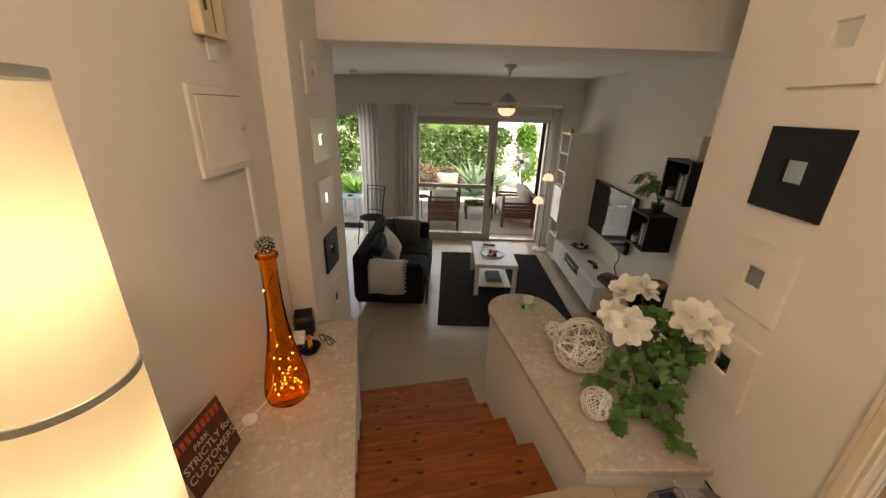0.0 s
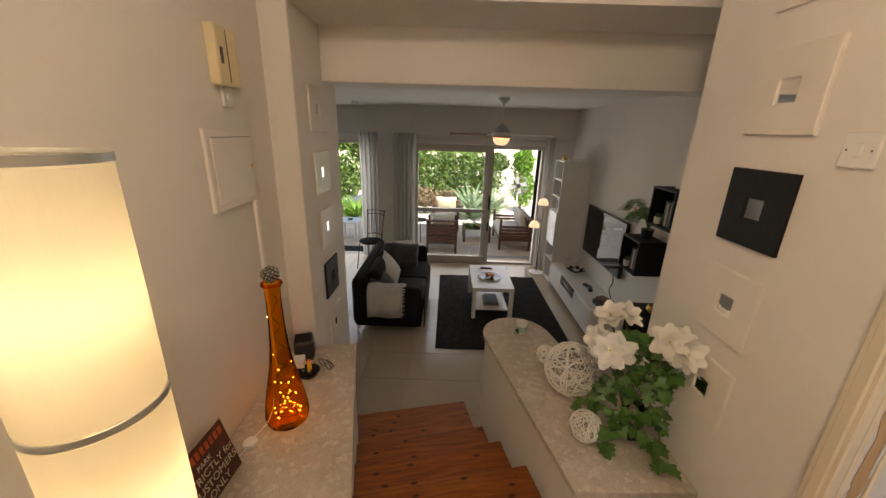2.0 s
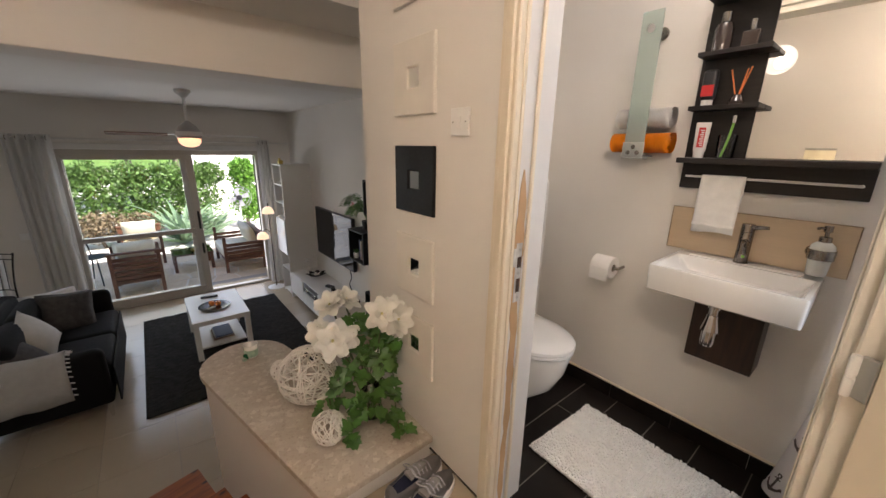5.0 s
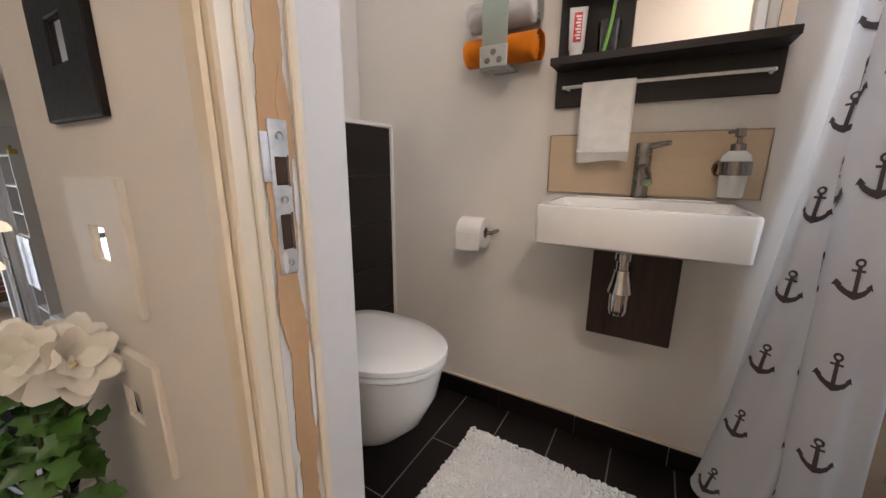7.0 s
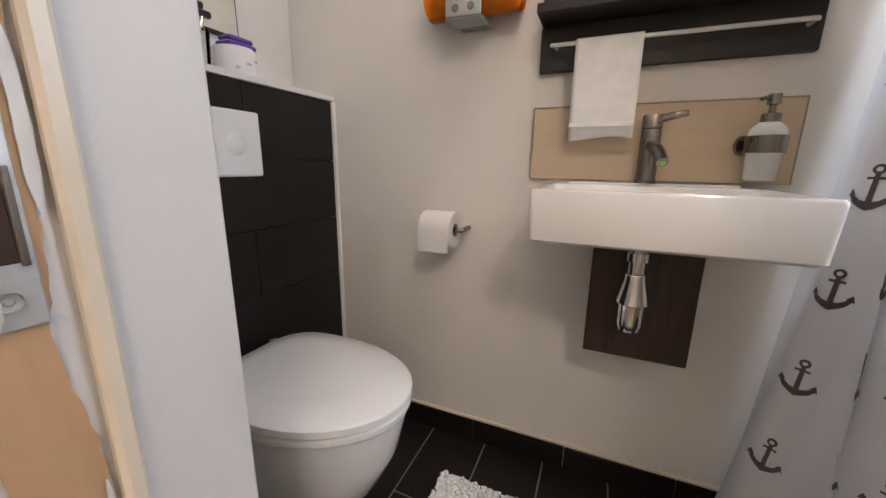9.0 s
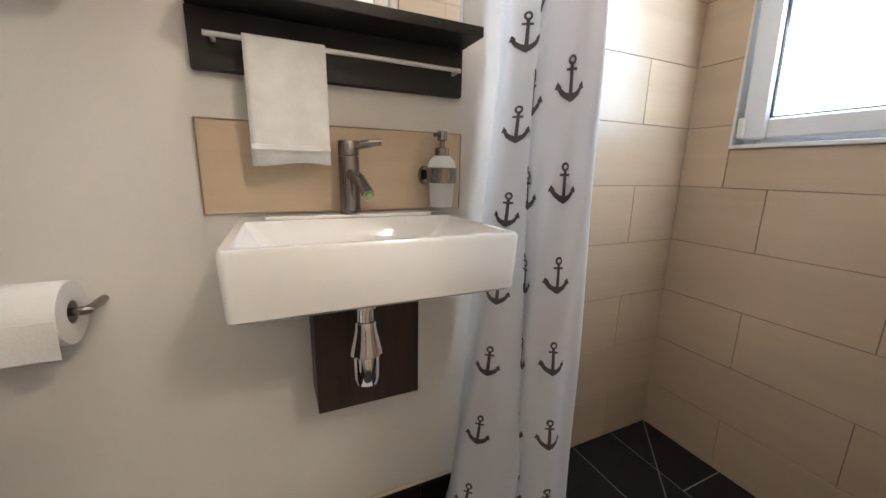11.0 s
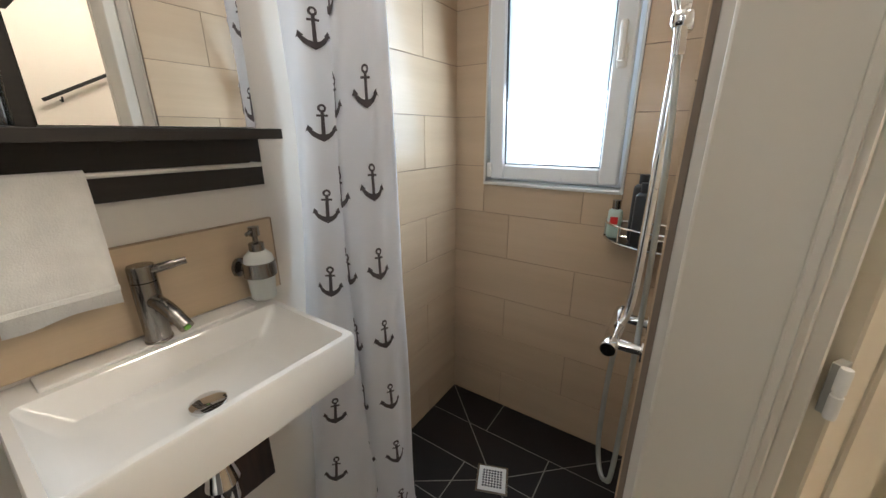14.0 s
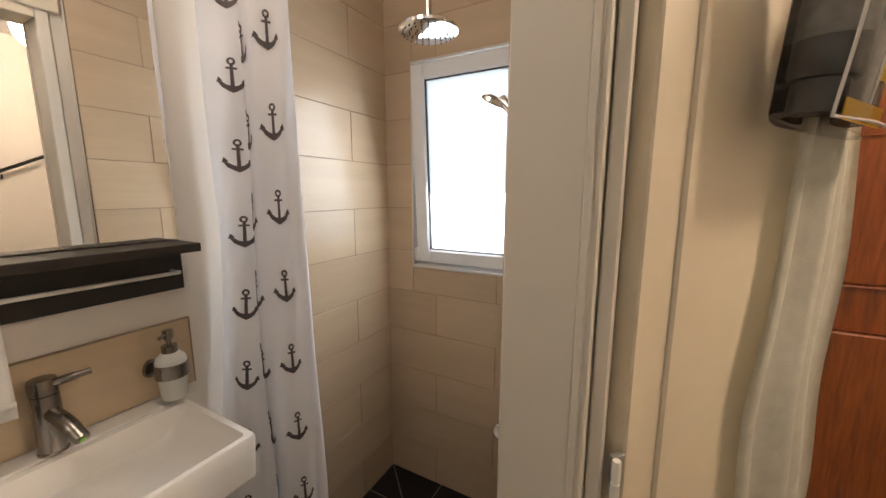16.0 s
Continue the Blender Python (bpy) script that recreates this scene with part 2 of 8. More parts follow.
DARK_BOARD = wood("black_brown_board", (0.016, 0.0105, 0.008), (0.007, 0.005, 0.004), 1.5, False, 0.5, "Y", 0.05)
WENGE = wood("dark_brown_wood_box", (0.045, 0.020, 0.012), (0.014, 0.007, 0.0045), 1.2, False, 0.4, "Z", 0.05)
BEIGE_TILE = material("beige_wall_tile", (0.57, 0.435, 0.30), 0.24, var=0.10, scale=2.2, fine=20, bump=0.05, stretch=(0.5, 0.5, 7), per_object=0.05)
SPLASH = material("beige_splash_tile", (0.60, 0.47, 0.32), 0.38, var=0.10, scale=3, fine=24, bump=0.05, stretch=(0.5, 0.6, 8))
GROUT_BEIGE = material("grey_brown_grout", (0.24, 0.19, 0.15), 0.9)
DARK_TILE = material("dark_brown_floor_tile", (0.012, 0.009, 0.0075), 0.38, var=0.3, scale=4, fine=40, bump=0.08, spec=0.28, per_object=0.15)
GROUT_DARK = material("light_grey_grout", (0.25, 0.225, 0.195), 0.9)
CERAMIC = material("white_glazed_ceramic", (0.80, 0.79, 0.76), 0.06, var=0.02, scale=2, fine=8, bump=0.0, coat=0.3)
CHROME = material("polished_chrome", (0.80, 0.80, 0.80), 0.06, 1.0, var=0.03, bump=0.0)
STEEL = material("brushed_steel", (0.29, 0.265, 0.235), 0.26, 1.0, var=0.12, scale=10, fine=150, bump=0.04, stretch=(1, 1, 0.1))
WHITE_PLASTIC = material("white_plastic", (0.78, 0.77, 0.74), 0.35, var=0.03, bump=0.02)
UPVC = material("white_window_plastic", (0.78, 0.80, 0.82), 0.3, var=0.03, bump=0.02)
BLACK_PLASTIC = material("black_plastic", (0.015, 0.015, 0.017), 0.4, var=0.1, bump=0.04)
WHITE_LACQUER = material("white_lacquer", (0.72, 0.71, 0.68), 0.3, var=0.03, bump=0.02)
WHITE_FRAME = material("white_picture_frame", (0.74, 0.70, 0.63), 0.5, var=0.05, scale=8, fine=60, bump=0.05)
BLACK_FRAME = material("black_picture_frame", (0.006, 0.0056, 0.006), 0.55, var=0.2, scale=10, fine=80, bump=0.08, spec=0.3)
SATIN = material("satin_grey_metal", (0.46, 0.47, 0.44), 0.42, 0.7, var=0.12, scale=20, fine=90, bump=0.03)
PALE_METAL = material("pale_satin_metal", (0.66, 0.65, 0.62), 0.38, 0.35, var=0.05, bump=0.0)
TRIM_BEIGE = material("beige_edge_bead", (0.36, 0.27, 0.185), 0.6, var=0.1)
MIRROR = material("mirror_silver", (0.93, 0.94, 0.93), 0.0, 1.0, var=0.0, bump=0.0)
FLOOR_TILE = material("pale_beige_floor_tile", (0.40, 0.335, 0.25), 0.2, var=0.06, scale=2.5, fine=30, bump=0.03, per_object=0.04)
GROUT_FLOOR = material("beige_floor_grout", (0.33, 0.30, 0.26), 0.9)
TOWEL_WHITE = material("white_terry_cloth", (0.80, 0.79, 0.76), 0.95, var=0.10, scale=30, fine=420, bump=0.4, spec=0.1, sheen=0.3, dist=0.002)
TOWEL_CREAM = material("cream_terry_cloth", (0.90, 0.88, 0.79), 0.95, var=0.10, scale=30, fine=420, bump=0.4, spec=0.1, sheen=0.3, dist=0.002)
TOWEL_ORANGE = material("orange_terry_cloth", (0.90, 0.29, 0.01), 0.95, var=0.15, scale=30, fine=420, bump=0.4, spec=0.1, sheen=0.2, dist=0.002)
PAPER = material("white_tissue_paper", (0.82, 0.80, 0.77), 0.95, var=0.04, scale=30, fine=200, bump=0.2)

# ---- shape helpers ----
def obj(name, bm, mat, parent=None, smooth=False):
    me = bpy.data.meshes.new(name)
    bm.normal_update()
    bm.to_mesh(me)
    bm.free()
    for m in (mat if isinstance(mat, (list, tuple)) else [mat]):
        me.materials.append(m)
    if smooth:
        for p in me.polygons:
            p.use_smooth = True
        if smooth != "all":
            me.set_sharp_from_angle(angle=radians(40))
    ob = new(name, me)
    if parent:
        ob.parent = parent
    return ob


def part(name, bm, mat, parent, label="", smooth=False):
    return tagged(obj(name, bm, mat, parent, smooth), label)


def thing(name, label, category, at=(0, 0, 0), rz=0, group=""):
    e = new(name)
    e.matrix_world = pose(*at, 0, 0, rz)
    return tagged(e, label, category, group)


def structure(name, bm, mat, label, parent=None, smooth=False, category=""):
    return tagged(obj(name, bm, mat, parent, smooth), label, category, "", "structure")


def box(bm, a, b, bevel=0.0, m=None, seg=1):
    """A box from corner a to corner b, its edges rounded."""
    a, b = Vector(a), Vector(b)
    size, mid = b - a, (a + b) / 2
    r = bmesh.ops.create_cube(bm, size=1.0)
    vs = r["verts"]
    for v in vs:
        v.co = Vector((v.co.x * size.x, v.co.y * size.y, v.co.z * size.z)) + mid
    if bevel:
        es = list({e for v in vs for e in v.link_edges})
        g = bmesh.ops.bevel(bm, geom=es, offset=bevel, segments=seg, profile=0.5, affect="EDGES")
        vs = list({v for f in g["faces"] for v in f.verts} | {v for v in vs if v.is_valid})
    if m is not None:
        bmesh.ops.transform(bm, matrix=m, verts=vs)
    return vs


def boxes(*items, bevel=0.0, seg=1):
    bm = bmesh.new()
    for a, b in items:
        box(bm, a, b, bevel, None, seg)
    return bm


def prism(pts, z0, z1, bevel=0.0, bm=None):
    """An upright prism over a plan outline (counter-clockwise)."""
    own = bm or bmesh.new()
    lo = [own.verts.new((x, y, z0)) for x, y in pts]
    hi = [own.verts.new((x, y, z1)) for x, y in pts]
    own.faces.new(list(reversed(lo)))
    top = own.faces.new(hi)
    n = len(pts)
    for i in range(n):
        own.faces.new((lo[i], lo[(i + 1) % n], hi[(i + 1) % n], hi[i]))
    if bevel:
        bmesh.ops.bevel(own, geom=list(top.edges), offset=bevel, segments=2, profile=0.5, affect="EDGES")
    return own


def lathe(profile, seg=24, bm=None, at=(0, 0, 0), m=None):
    """Turns a profile of (radius, height) about the z axis."""
    own = bm or bmesh.new()
    rings, made = [], []
    for r, z in profile:
        if r < 1e-5:
            ring = [own.verts.new((0, 0, z))]
        else:
            ring = [own.verts.new((r * math.cos(2 * math.pi * i / seg), r * math.sin(2 * math.pi * i / seg), z)) for i in range(seg)]
        rings.append(ring)
        made += ring
    for a, b in zip(rings, rings[1:]):
        for i in range(seg):
            j = (i + 1) % seg
            if len(a) == 1 and len(b) == 1:
                continue
            if len(a) == 1:
                own.faces.new((a[0], b[j], b[i]))
            elif len(b) == 1:
                own.faces.new((a[i], a[j], b[0]))
            else:
                own.faces.new((a[i], a[j], b[j], b[i]))
    t = Matrix.Translation(at) @ (m or Matrix())
    bmesh.ops.transform(own, matrix=t, verts=made)
    bmesh.ops.recalc_face_normals(own, faces=own.faces)
    return own


def tube(points, r, seg=10, bm=None, closed=False, caps=True):
    """A round rod along a line of points; r may be a list."""
    own = bm or bmesh.new()
    pts = [Vector(p) for p in points]
    n = len(pts)
    rs = r if isinstance(r, (list, tuple)) else [r] * n
    rings, up = [], None
    for i, p in enumerate(pts):
        d = (pts[(i + 1) % n] - pts[i - 1]) if closed else (pts[min(i + 1, n - 1)] - pts[max(i - 1, 0)])
        d.normalize()
        if up is None:
            up = d.orthogonal().normalized()
        up = (up - d * up.dot(d))
        up = up.normalized() if up.length > 1e-6 else d.orthogonal().normalized()
        side = d.cross(up)
        rings.append([own.verts.new(p + (up * math.cos(a) + side * math.sin(a)) * rs[i]) for a in (2 * math.pi * k / seg for k in range(seg))])
    pairs = list(zip(rings, rings[1:])) + ([(rings[-1], rings[0])] if closed else [])
    for a, b in pairs:
        for k in range(seg):
            j = (k + 1) % seg
            own.faces.new((a[k], a[j], b[j], b[k]))
    if caps and not closed:
        own.faces.new(list(reversed(rings[0])))
        own.faces.new(rings[-1])
    return own


def bend(points, steps=6):
    """A smooth line through the points."""
    pts = [Vector(p) for p in points]
    out = []
    for i in range(len(pts) - 1):
        p0, p1, p2, p3 = pts[max(i - 1, 0)], pts[i], pts[i + 1], pts[min(i + 2, len(pts) - 1)]
        for k in range(steps):
            t = k / steps
            out.append(0.5 * ((2 * p1) + (p2 - p0) * t + (2 * p0 - 5 * p1 + 4 * p2 - p3) * t * t + (3 * p1 - p0 - 3 * p2 + p3) * t ** 3))
    out.append(pts[-1])
    return out


def clip(poly, px, py, nx, ny):
    """The part of a plan polygon on the side of the line through (px, py) to which (nx, ny) points."""
    out = []
    for i, a in enumerate(poly):
        b = poly[(i + 1) % len(poly)]
        da, db = (a[0] - px) * nx + (a[1] - py) * ny, (b[0] - px) * nx + (b[1] - py) * ny
        if da >= 0:
            out.append(a)
        if (da > 0 > db) or (da < 0 < db):
            t = da / (da - db)
            out.append((a[0] + (b[0] - a[0]) * t, a[1] + (b[1] - a[1]) * t))
    return out


def area(poly):
    return 0.5 * sum(a[0] * b[1] - b[0] * a[1] for a, b in zip(poly, poly[1:] + poly[:1]))


def cushion(bm, size, m, puff=0.5, seg=8):
    """A filled pillow: full in the middle, thin at the seam."""
    sx, sy, sz = size
    grid = {}
    made = []
    for s in (1, -1):
        for i in range(seg + 1):
            for j in range(seg + 1):
                u, v = 2 * i / seg - 1, 2 * j / seg - 1
                edge = i in (0, seg) or j in (0, seg)
                if edge and s == -1:
                    continue
                h = ((1 - u ** 2) * (1 - v ** 2)) ** puff
                pin = 1 - 0.06 * (1 - abs(u)) * (abs(v)) - 0.06 * (1 - abs(v)) * abs(u)
                w = bm.verts.new((u * sx / 2 * pin, v * sy / 2 * pin, s * sz / 2 * h))
                grid[(s, i, j)] = w
                if edge:
                    grid[(-1, i, j)] = w
                made.append(w)
    for s in (1, -1):
        for i in range(seg):
            for j in range(seg):
                q = [grid[(s, i, j)], grid[(s, i + 1, j)], grid[(s, i + 1, j + 1)], grid[(s, i, j + 1)]]
                bm.faces.new(q if s == 1 else q[::-1])
    bmesh.ops.transform(bm, matrix=m, verts=made)
    return bm


def wavy_sheet(bm, line, z0, z1, rows=14, drift=0.0, thick=0.0):
    """A hanging cloth over a plan line from z0 up to z1."""
    rng = random.Random(5)
    grid = []
    for r in range(rows + 1):
        t = r / rows
        row = []
        for k, (x, y) in enumerate(line):
            w = drift * (1 - t) * math.sin(k * 0.9 + 2.5 * t)
            row.append(bm.verts.new((x + w, y + 0.6 * w * math.cos(k), z0 + (z1 - z0) * t)))
        grid.append(row)
    for a, b in zip(grid, grid[1:]):
        for i in range(len(line) - 1):
            bm.faces.new((a[i], a[i + 1], b[i + 1], b[i]))
    return bm


# ---- plan ----
LIV = -0.91                 # living room floor
WX = 1.41                   # hall's face of the bathroom wall
BX = 1.535                  # bathroom's face of it
SX = 2.41                   # wall behind the basin
UX, UY = -0.2255, 0.9742    # down the stairs
VX, VY = 0.9742, 0.2255     # across them


def su(x, y, u, v):
    return (x + UX * u + VX * v, y + UY * u + VY * v)


# ---- walls ----
structure("wall_hall_left", boxes(((-0.75, -2.0, -1.0), (-0.575, 1.74, 2.6))), WALL, "white plastered hall wall")
structure("wall_pier", boxes(((-0.75, 1.743, -1.0), (-0.43, 2.47, 2.6)), bevel=0.006, seg=2), WALL, "white plastered wall pier")
structure("wall_living_back", boxes(((-3.1, 2.3, -1.0), (-0.753, 2.47, 2.0))), WALL, "white plastered living room wall")
structure("wall_living_left", boxes(((-3.25, 2.3, -1.0), (-3.103, 6.6, 2.0))), WALL, "white plastered living room wall")
wall_bath = structure("wall_bath_door", boxes(((WX, 0.475, -1.0), (BX, 1.36, 2.6)), ((WX, -2.0, -1.0), (BX, -0.265, 2.6)), ((WX, -0.265, 2.03), (BX, 0.475, 2.6)), bevel=0.004), WALL, "white plastered wall with the bathroom doorway")
structure("wall_bath_end", boxes(((BX + 0.002, 1.20, -1.0), (2.6, 1.36, 2.6))), WALL, "white plastered bathroom end wall")
structure("wall_basin", boxes(((SX, -1.25, -0.1), (2.6, 1.198, 2.6))), WALL, "white plastered bathroom wall behind the basin")
structure("wall_tv", boxes(((2.47, 1.363, -1.0), (2.65, 6.02, 2.0))), WALL, "white plastered living room wall")
structure("wall_hall_end", boxes(((-0.574, -1.42, -0.1), (0.10, -1.27, 2.499)), ((1.00, -1.42, -0.1), (1.409, -1.27, 2.499)), ((0.10, -1.42, 2.06), (1.00, -1.27, 2.499))), WALL, "white plastered end wall of the hall")
# window wall of the shower, with its opening
structure("wall_shower_window", boxes(((1.4, -1.25, -0.1), (1.735, -1.09, 2.6)), ((2.255, -1.25, -0.1), (2.408, -1.09, 2.6)), ((1.735, -1.25, -0.1), (2.255, -1.09, 1.085)), ((1.735, -1.25, 1.94), (2.255, -1.09, 2.6))), WALL, "shower wall with a window opening")
structure("wall_shower_side", boxes(((BX + 0.002, -1.088, -0.1), (1.555, -0.30, 2.5))), WALL, "built-out shower side wall")
# unseen slabs, added so that no sun leaks in over the ceilings
structure("roof_sun_block", boxes(((-5.0, -2.4, 2.70), (2.9, 6.56, 2.9))), WALL, "unseen slab added over the house to block the sun")
structure("wall_sun_block_side", boxes(((2.72, -1.0, -1.0), (2.9, 6.0, 2.695))), WALL, "unseen side slab added to block the sun")
structure("wall_sun_block_front", boxes(((-5.0, 6.21, 2.03), (2.71, 6.36, 2.695))), WALL, "unseen slab added above the garden doors to block the sun")
# garden front: sliding door opening, side door opening
DY = 6.02
structure("wall_garden", boxes(((-0.70, DY, -1.0), (-0.30, DY + 0.18, 2.0)), ((2.03, DY, -1.0), (2.65, DY + 0.18, 2.0)), ((-0.30, DY, 1.22), (2.03, DY + 0.18, 2.0))), WALL, "white plastered wall round the sliding door")
structure("wall_garden_side", boxes(((-1.02, 6.38, -1.0), (-0.703, 6.56, 2.0)), ((-3.2, 6.38, -1.0), (-2.0, 6.56, 2.0)), ((-2.0, 6.38, 1.22), (-1.02, 6.56, 2.0)), ((-0.85, DY + 0.183, -1.0), (-0.703, 6.377, 2.0))), WALL, "white plastered wall with the side door")
# ceilings
structure("ceiling_living", boxes(((-3.25, 2.44, 1.80), (2.65, 6.6, 1.95))), CEILING, "white living room ceiling")
structure("beam", boxes(((-0.428, 2.18, 1.68), (2.468, 2.437, 2.6)), bevel=0.004), WALL, "white downstand beam over the stairs")
structure("ceiling_soffit", boxes(((-0.428, 1.70, 1.99), (2.468, 2.177, 2.6))), CEILING, "white lowered ceiling over the stairs")
structure("ceiling_hall", boxes(((-0.75, -2.2, 2.5), (1.6, 1.697, 2.65))), CEILING, "white hall ceiling")
structure("ceiling_bath", boxes(((BX, -1.25, 2.40), (2.6, 1.2, 2.5))), CEILING, "white bathroom ceiling")
# floors
edge = (0.84, 0.772)
hall_pts = [(-0.575, -2.0), (WX, -2.0), (WX, 0.80), (0.92, 0.79), edge, su(*edge, 0, -0.98), (-0.575, 0.45)]
structure("floor_hall", prism(hall_pts, -0.2, -0.006), GROUT_FLOOR, "tiled hall floor")
structure("floor_living", boxes(((-3.2, 1.3, -1.1), (2.6, 6.55, LIV - 0.006))), GROUT_FLOOR, "tiled living room floor")
structure("floor_bath", boxes(((WX, -1.2, -0.2), (2.45, 1.22, -0.0012))), GROUT_DARK, "dark tiled bathroom floor")
# low walls beside the stairs with marble caps
cap_r0, cap_l0 = (0.915, 0.794), (0.06, 0.70)


def arc(c, r, a0, a1, n):
    return [(c[0] + r * math.cos(a0 + (a1 - a0) * i / n), c[1] + r * math.sin(a0 + (a1 - a0) * i / n)) for i in range(n + 1)]


def cap_outline(grow):
    c = (0.893, 1.96)
    th = math.atan2(VY, VX)
    pts = [(WX - 0.002, 0.81 - grow), (0.915 - grow, 0.794 - grow)]
    end = arc(c, 0.232 + grow, th + math.pi, th, 14)
    pts += end + [(1.27 + grow, 1.362), (WX - 0.002, 1.362)]
    return pts[::-1]


def shelf_outline(grow):
    a, b = su(*cap_l0, 1.15, grow), su(*cap_l0, -0.72, grow)
    return [(-0.573, b[1]), b, a, (-0.428, a[1] - 0.05), (-0.428, 1.741), (-0.573, 1.741)]


structure("wall_stair_right", prism(cap_outline(-0.018), -1.0, 0.044), WALL, "low white wall beside the stairs")
structure("trim_cap_right", prism(cap_outline(0.0), 0.044, 0.074, 0.004), MARBLE, "cream marble cap on the low stair wall")
structure("wall_stair_left", prism(shelf_outline(-0.018), -1.0, 0.020), WALL, "low white wall beside the stairs")
structure("trim_cap_left", prism(shelf_outline(0.0), 0.020, 0.050, 0.004), MARBLE, "cream marble shelf on the low hall wall")

# ---- stairs: five risers, pine treads ----
stairs = thing("staircase", "four knotty varnished pine steps going down", "staircase", (edge[0], edge[1], 0), math.degrees(math.atan2(VY, VX)))
us = [0.0, 0.335, 0.665, 0.97, 1.43]
for i, z in enumerate((-0.18, -0.36, -0.54, -0.72)):
    y0, y1 = us[i] - 0.02, us[i + 1] + 0.02
    split = y0 + (y1 - y0) * (0.42 if i % 2 else 0.56)
    for a, b in ((y0, split - 0.0006), (split + 0.0006, y1)):
        part("tread", boxes(((-0.98, a, z - 0.04), (0.06, b, z)), bevel=0.003, seg=2), PINE, stairs)
    part("riser", boxes(((-0.98, us[i + 1] - 0.012, z - 0.2), (0.06, us[i + 1], z - 0.041))), PINE, stairs)
part("riser", boxes(((-0.98, -0.022, -0.179), (0.06, -0.003, -0.012))), PINE, stairs)

# ==== bathroom ====
FROSTED = thin_cloth("frosted_window_glass", (0.93, 0.96, 0.97), 0.85, 0.35, 300, bump=0.02)
DAYLIGHT_PANEL = glow("glowing_daylight_panel", (0.78, 0.91, 1.0), 0.72)
CURTAIN = thin_cloth("white_shower_curtain_cloth", (0.88, 0.88, 0.90), 0.28, 0.6, 300, bump=0.06)
PRINT = material("grey_brown_print", (0.095, 0.080, 0.085), 0.7, var=0.1, bump=0.0)
PRINT_AND_SHOW_THROUGH = material("pale_grey_print_and_show_through", (0.55, 0.54, 0.55), 0.7, var=0.05, bump=0.0)
BOTTLE_GREY = material("dark_grey_bottle_plastic", (0.085, 0.082, 0.078), 0.35, var=0.6, scale=30, fine=80, bump=0.02)
SIGN_GREY = material("grey_printed_label", (0.22, 0.21, 0.20), 0.5, var=0.5, scale=40, bump=0.0)
SEAM = material("whitish_soft_plastic", (0.62, 0.62, 0.60), 0.4, var=0.1, bump=0.02)
CLEAR_GLASS = pane_glass("clear_thin_glass", 1.3, (0.98, 0.99, 0.985))
GREEN_GLASS = thin_cloth("sandblasted_green_glass", (0.66, 0.76, 0.70), 0.4, 0.3, 100, bump=0.02)


def see_through(m, share):
    """Lets part of the view pass straight through a material."""
    n, l = m.node_tree.nodes, m.node_tree.links
    out = n["Material Output"].inputs[0]
    was = out.links[0].from_socket
    clear, mix = n.new("ShaderNodeBsdfTransparent"), n.new("ShaderNodeMixShader")
    clear.inputs[0].default_value, mix.inputs[0].default_value = (0.90, 0.96, 0.93, 1), share
    l.new(was, mix.inputs[1])
    l.new(clear.outputs[0], mix.inputs[2])
    l.new(mix.outputs[0], out)
    return m


STRIP_GLASS = see_through(thin_cloth("frosted_strip_glass", (0.62, 0.70, 0.65), 0.4, 0.3, 100, bump=0.02), 0.5)
SOAP_GLASS = thin_cloth("milky_soap_glass", (0.78, 0.80, 0.77), 0.3, 0.25, 100, bump=0.02)
RED = material("red_label", (0.60, 0.03, 0.03), 0.4, var=0.05, bump=0.0)
BROWN_GLASS = material("dark_perfume_glass", (0.05, 0.035, 0.03), 0.08, var=0.1, bump=0.0, coat=0.5)
GREEN_PLASTIC = material("bright_green_plastic", (0.25, 0.62, 0.10), 0.35, var=0.05, bump=0.0)
ORANGE_STICK = material("orange_reed", (0.75, 0.20, 0.05), 0.7, var=0.1, bump=0.0)
PURPLE = material("purple_plastic", (0.13, 0.05, 0.30), 0.35, var=0.1, bump=0.02)
BLUE_PLASTIC = material("blue_plastic", (0.03, 0.08, 0.30), 0.3, var=0.1, bump=0.0)
LEAF_SMALL = material("small_green_leaf", (0.06, 0.16, 0.04), 0.5, var=0.3, scale=30, bump=0.1)
YELLOW_CARD = material("yellow_printed_card", (0.80, 0.48, 0.03), 0.5, var=0.05, bump=0.0)
ROW = [0.0, 0.182, 0.375, 0.568, 0.760, 0.952, 1.145, 1.338, 1.531, 1.724, 1.917, 2.11, 2.30, 2.398]

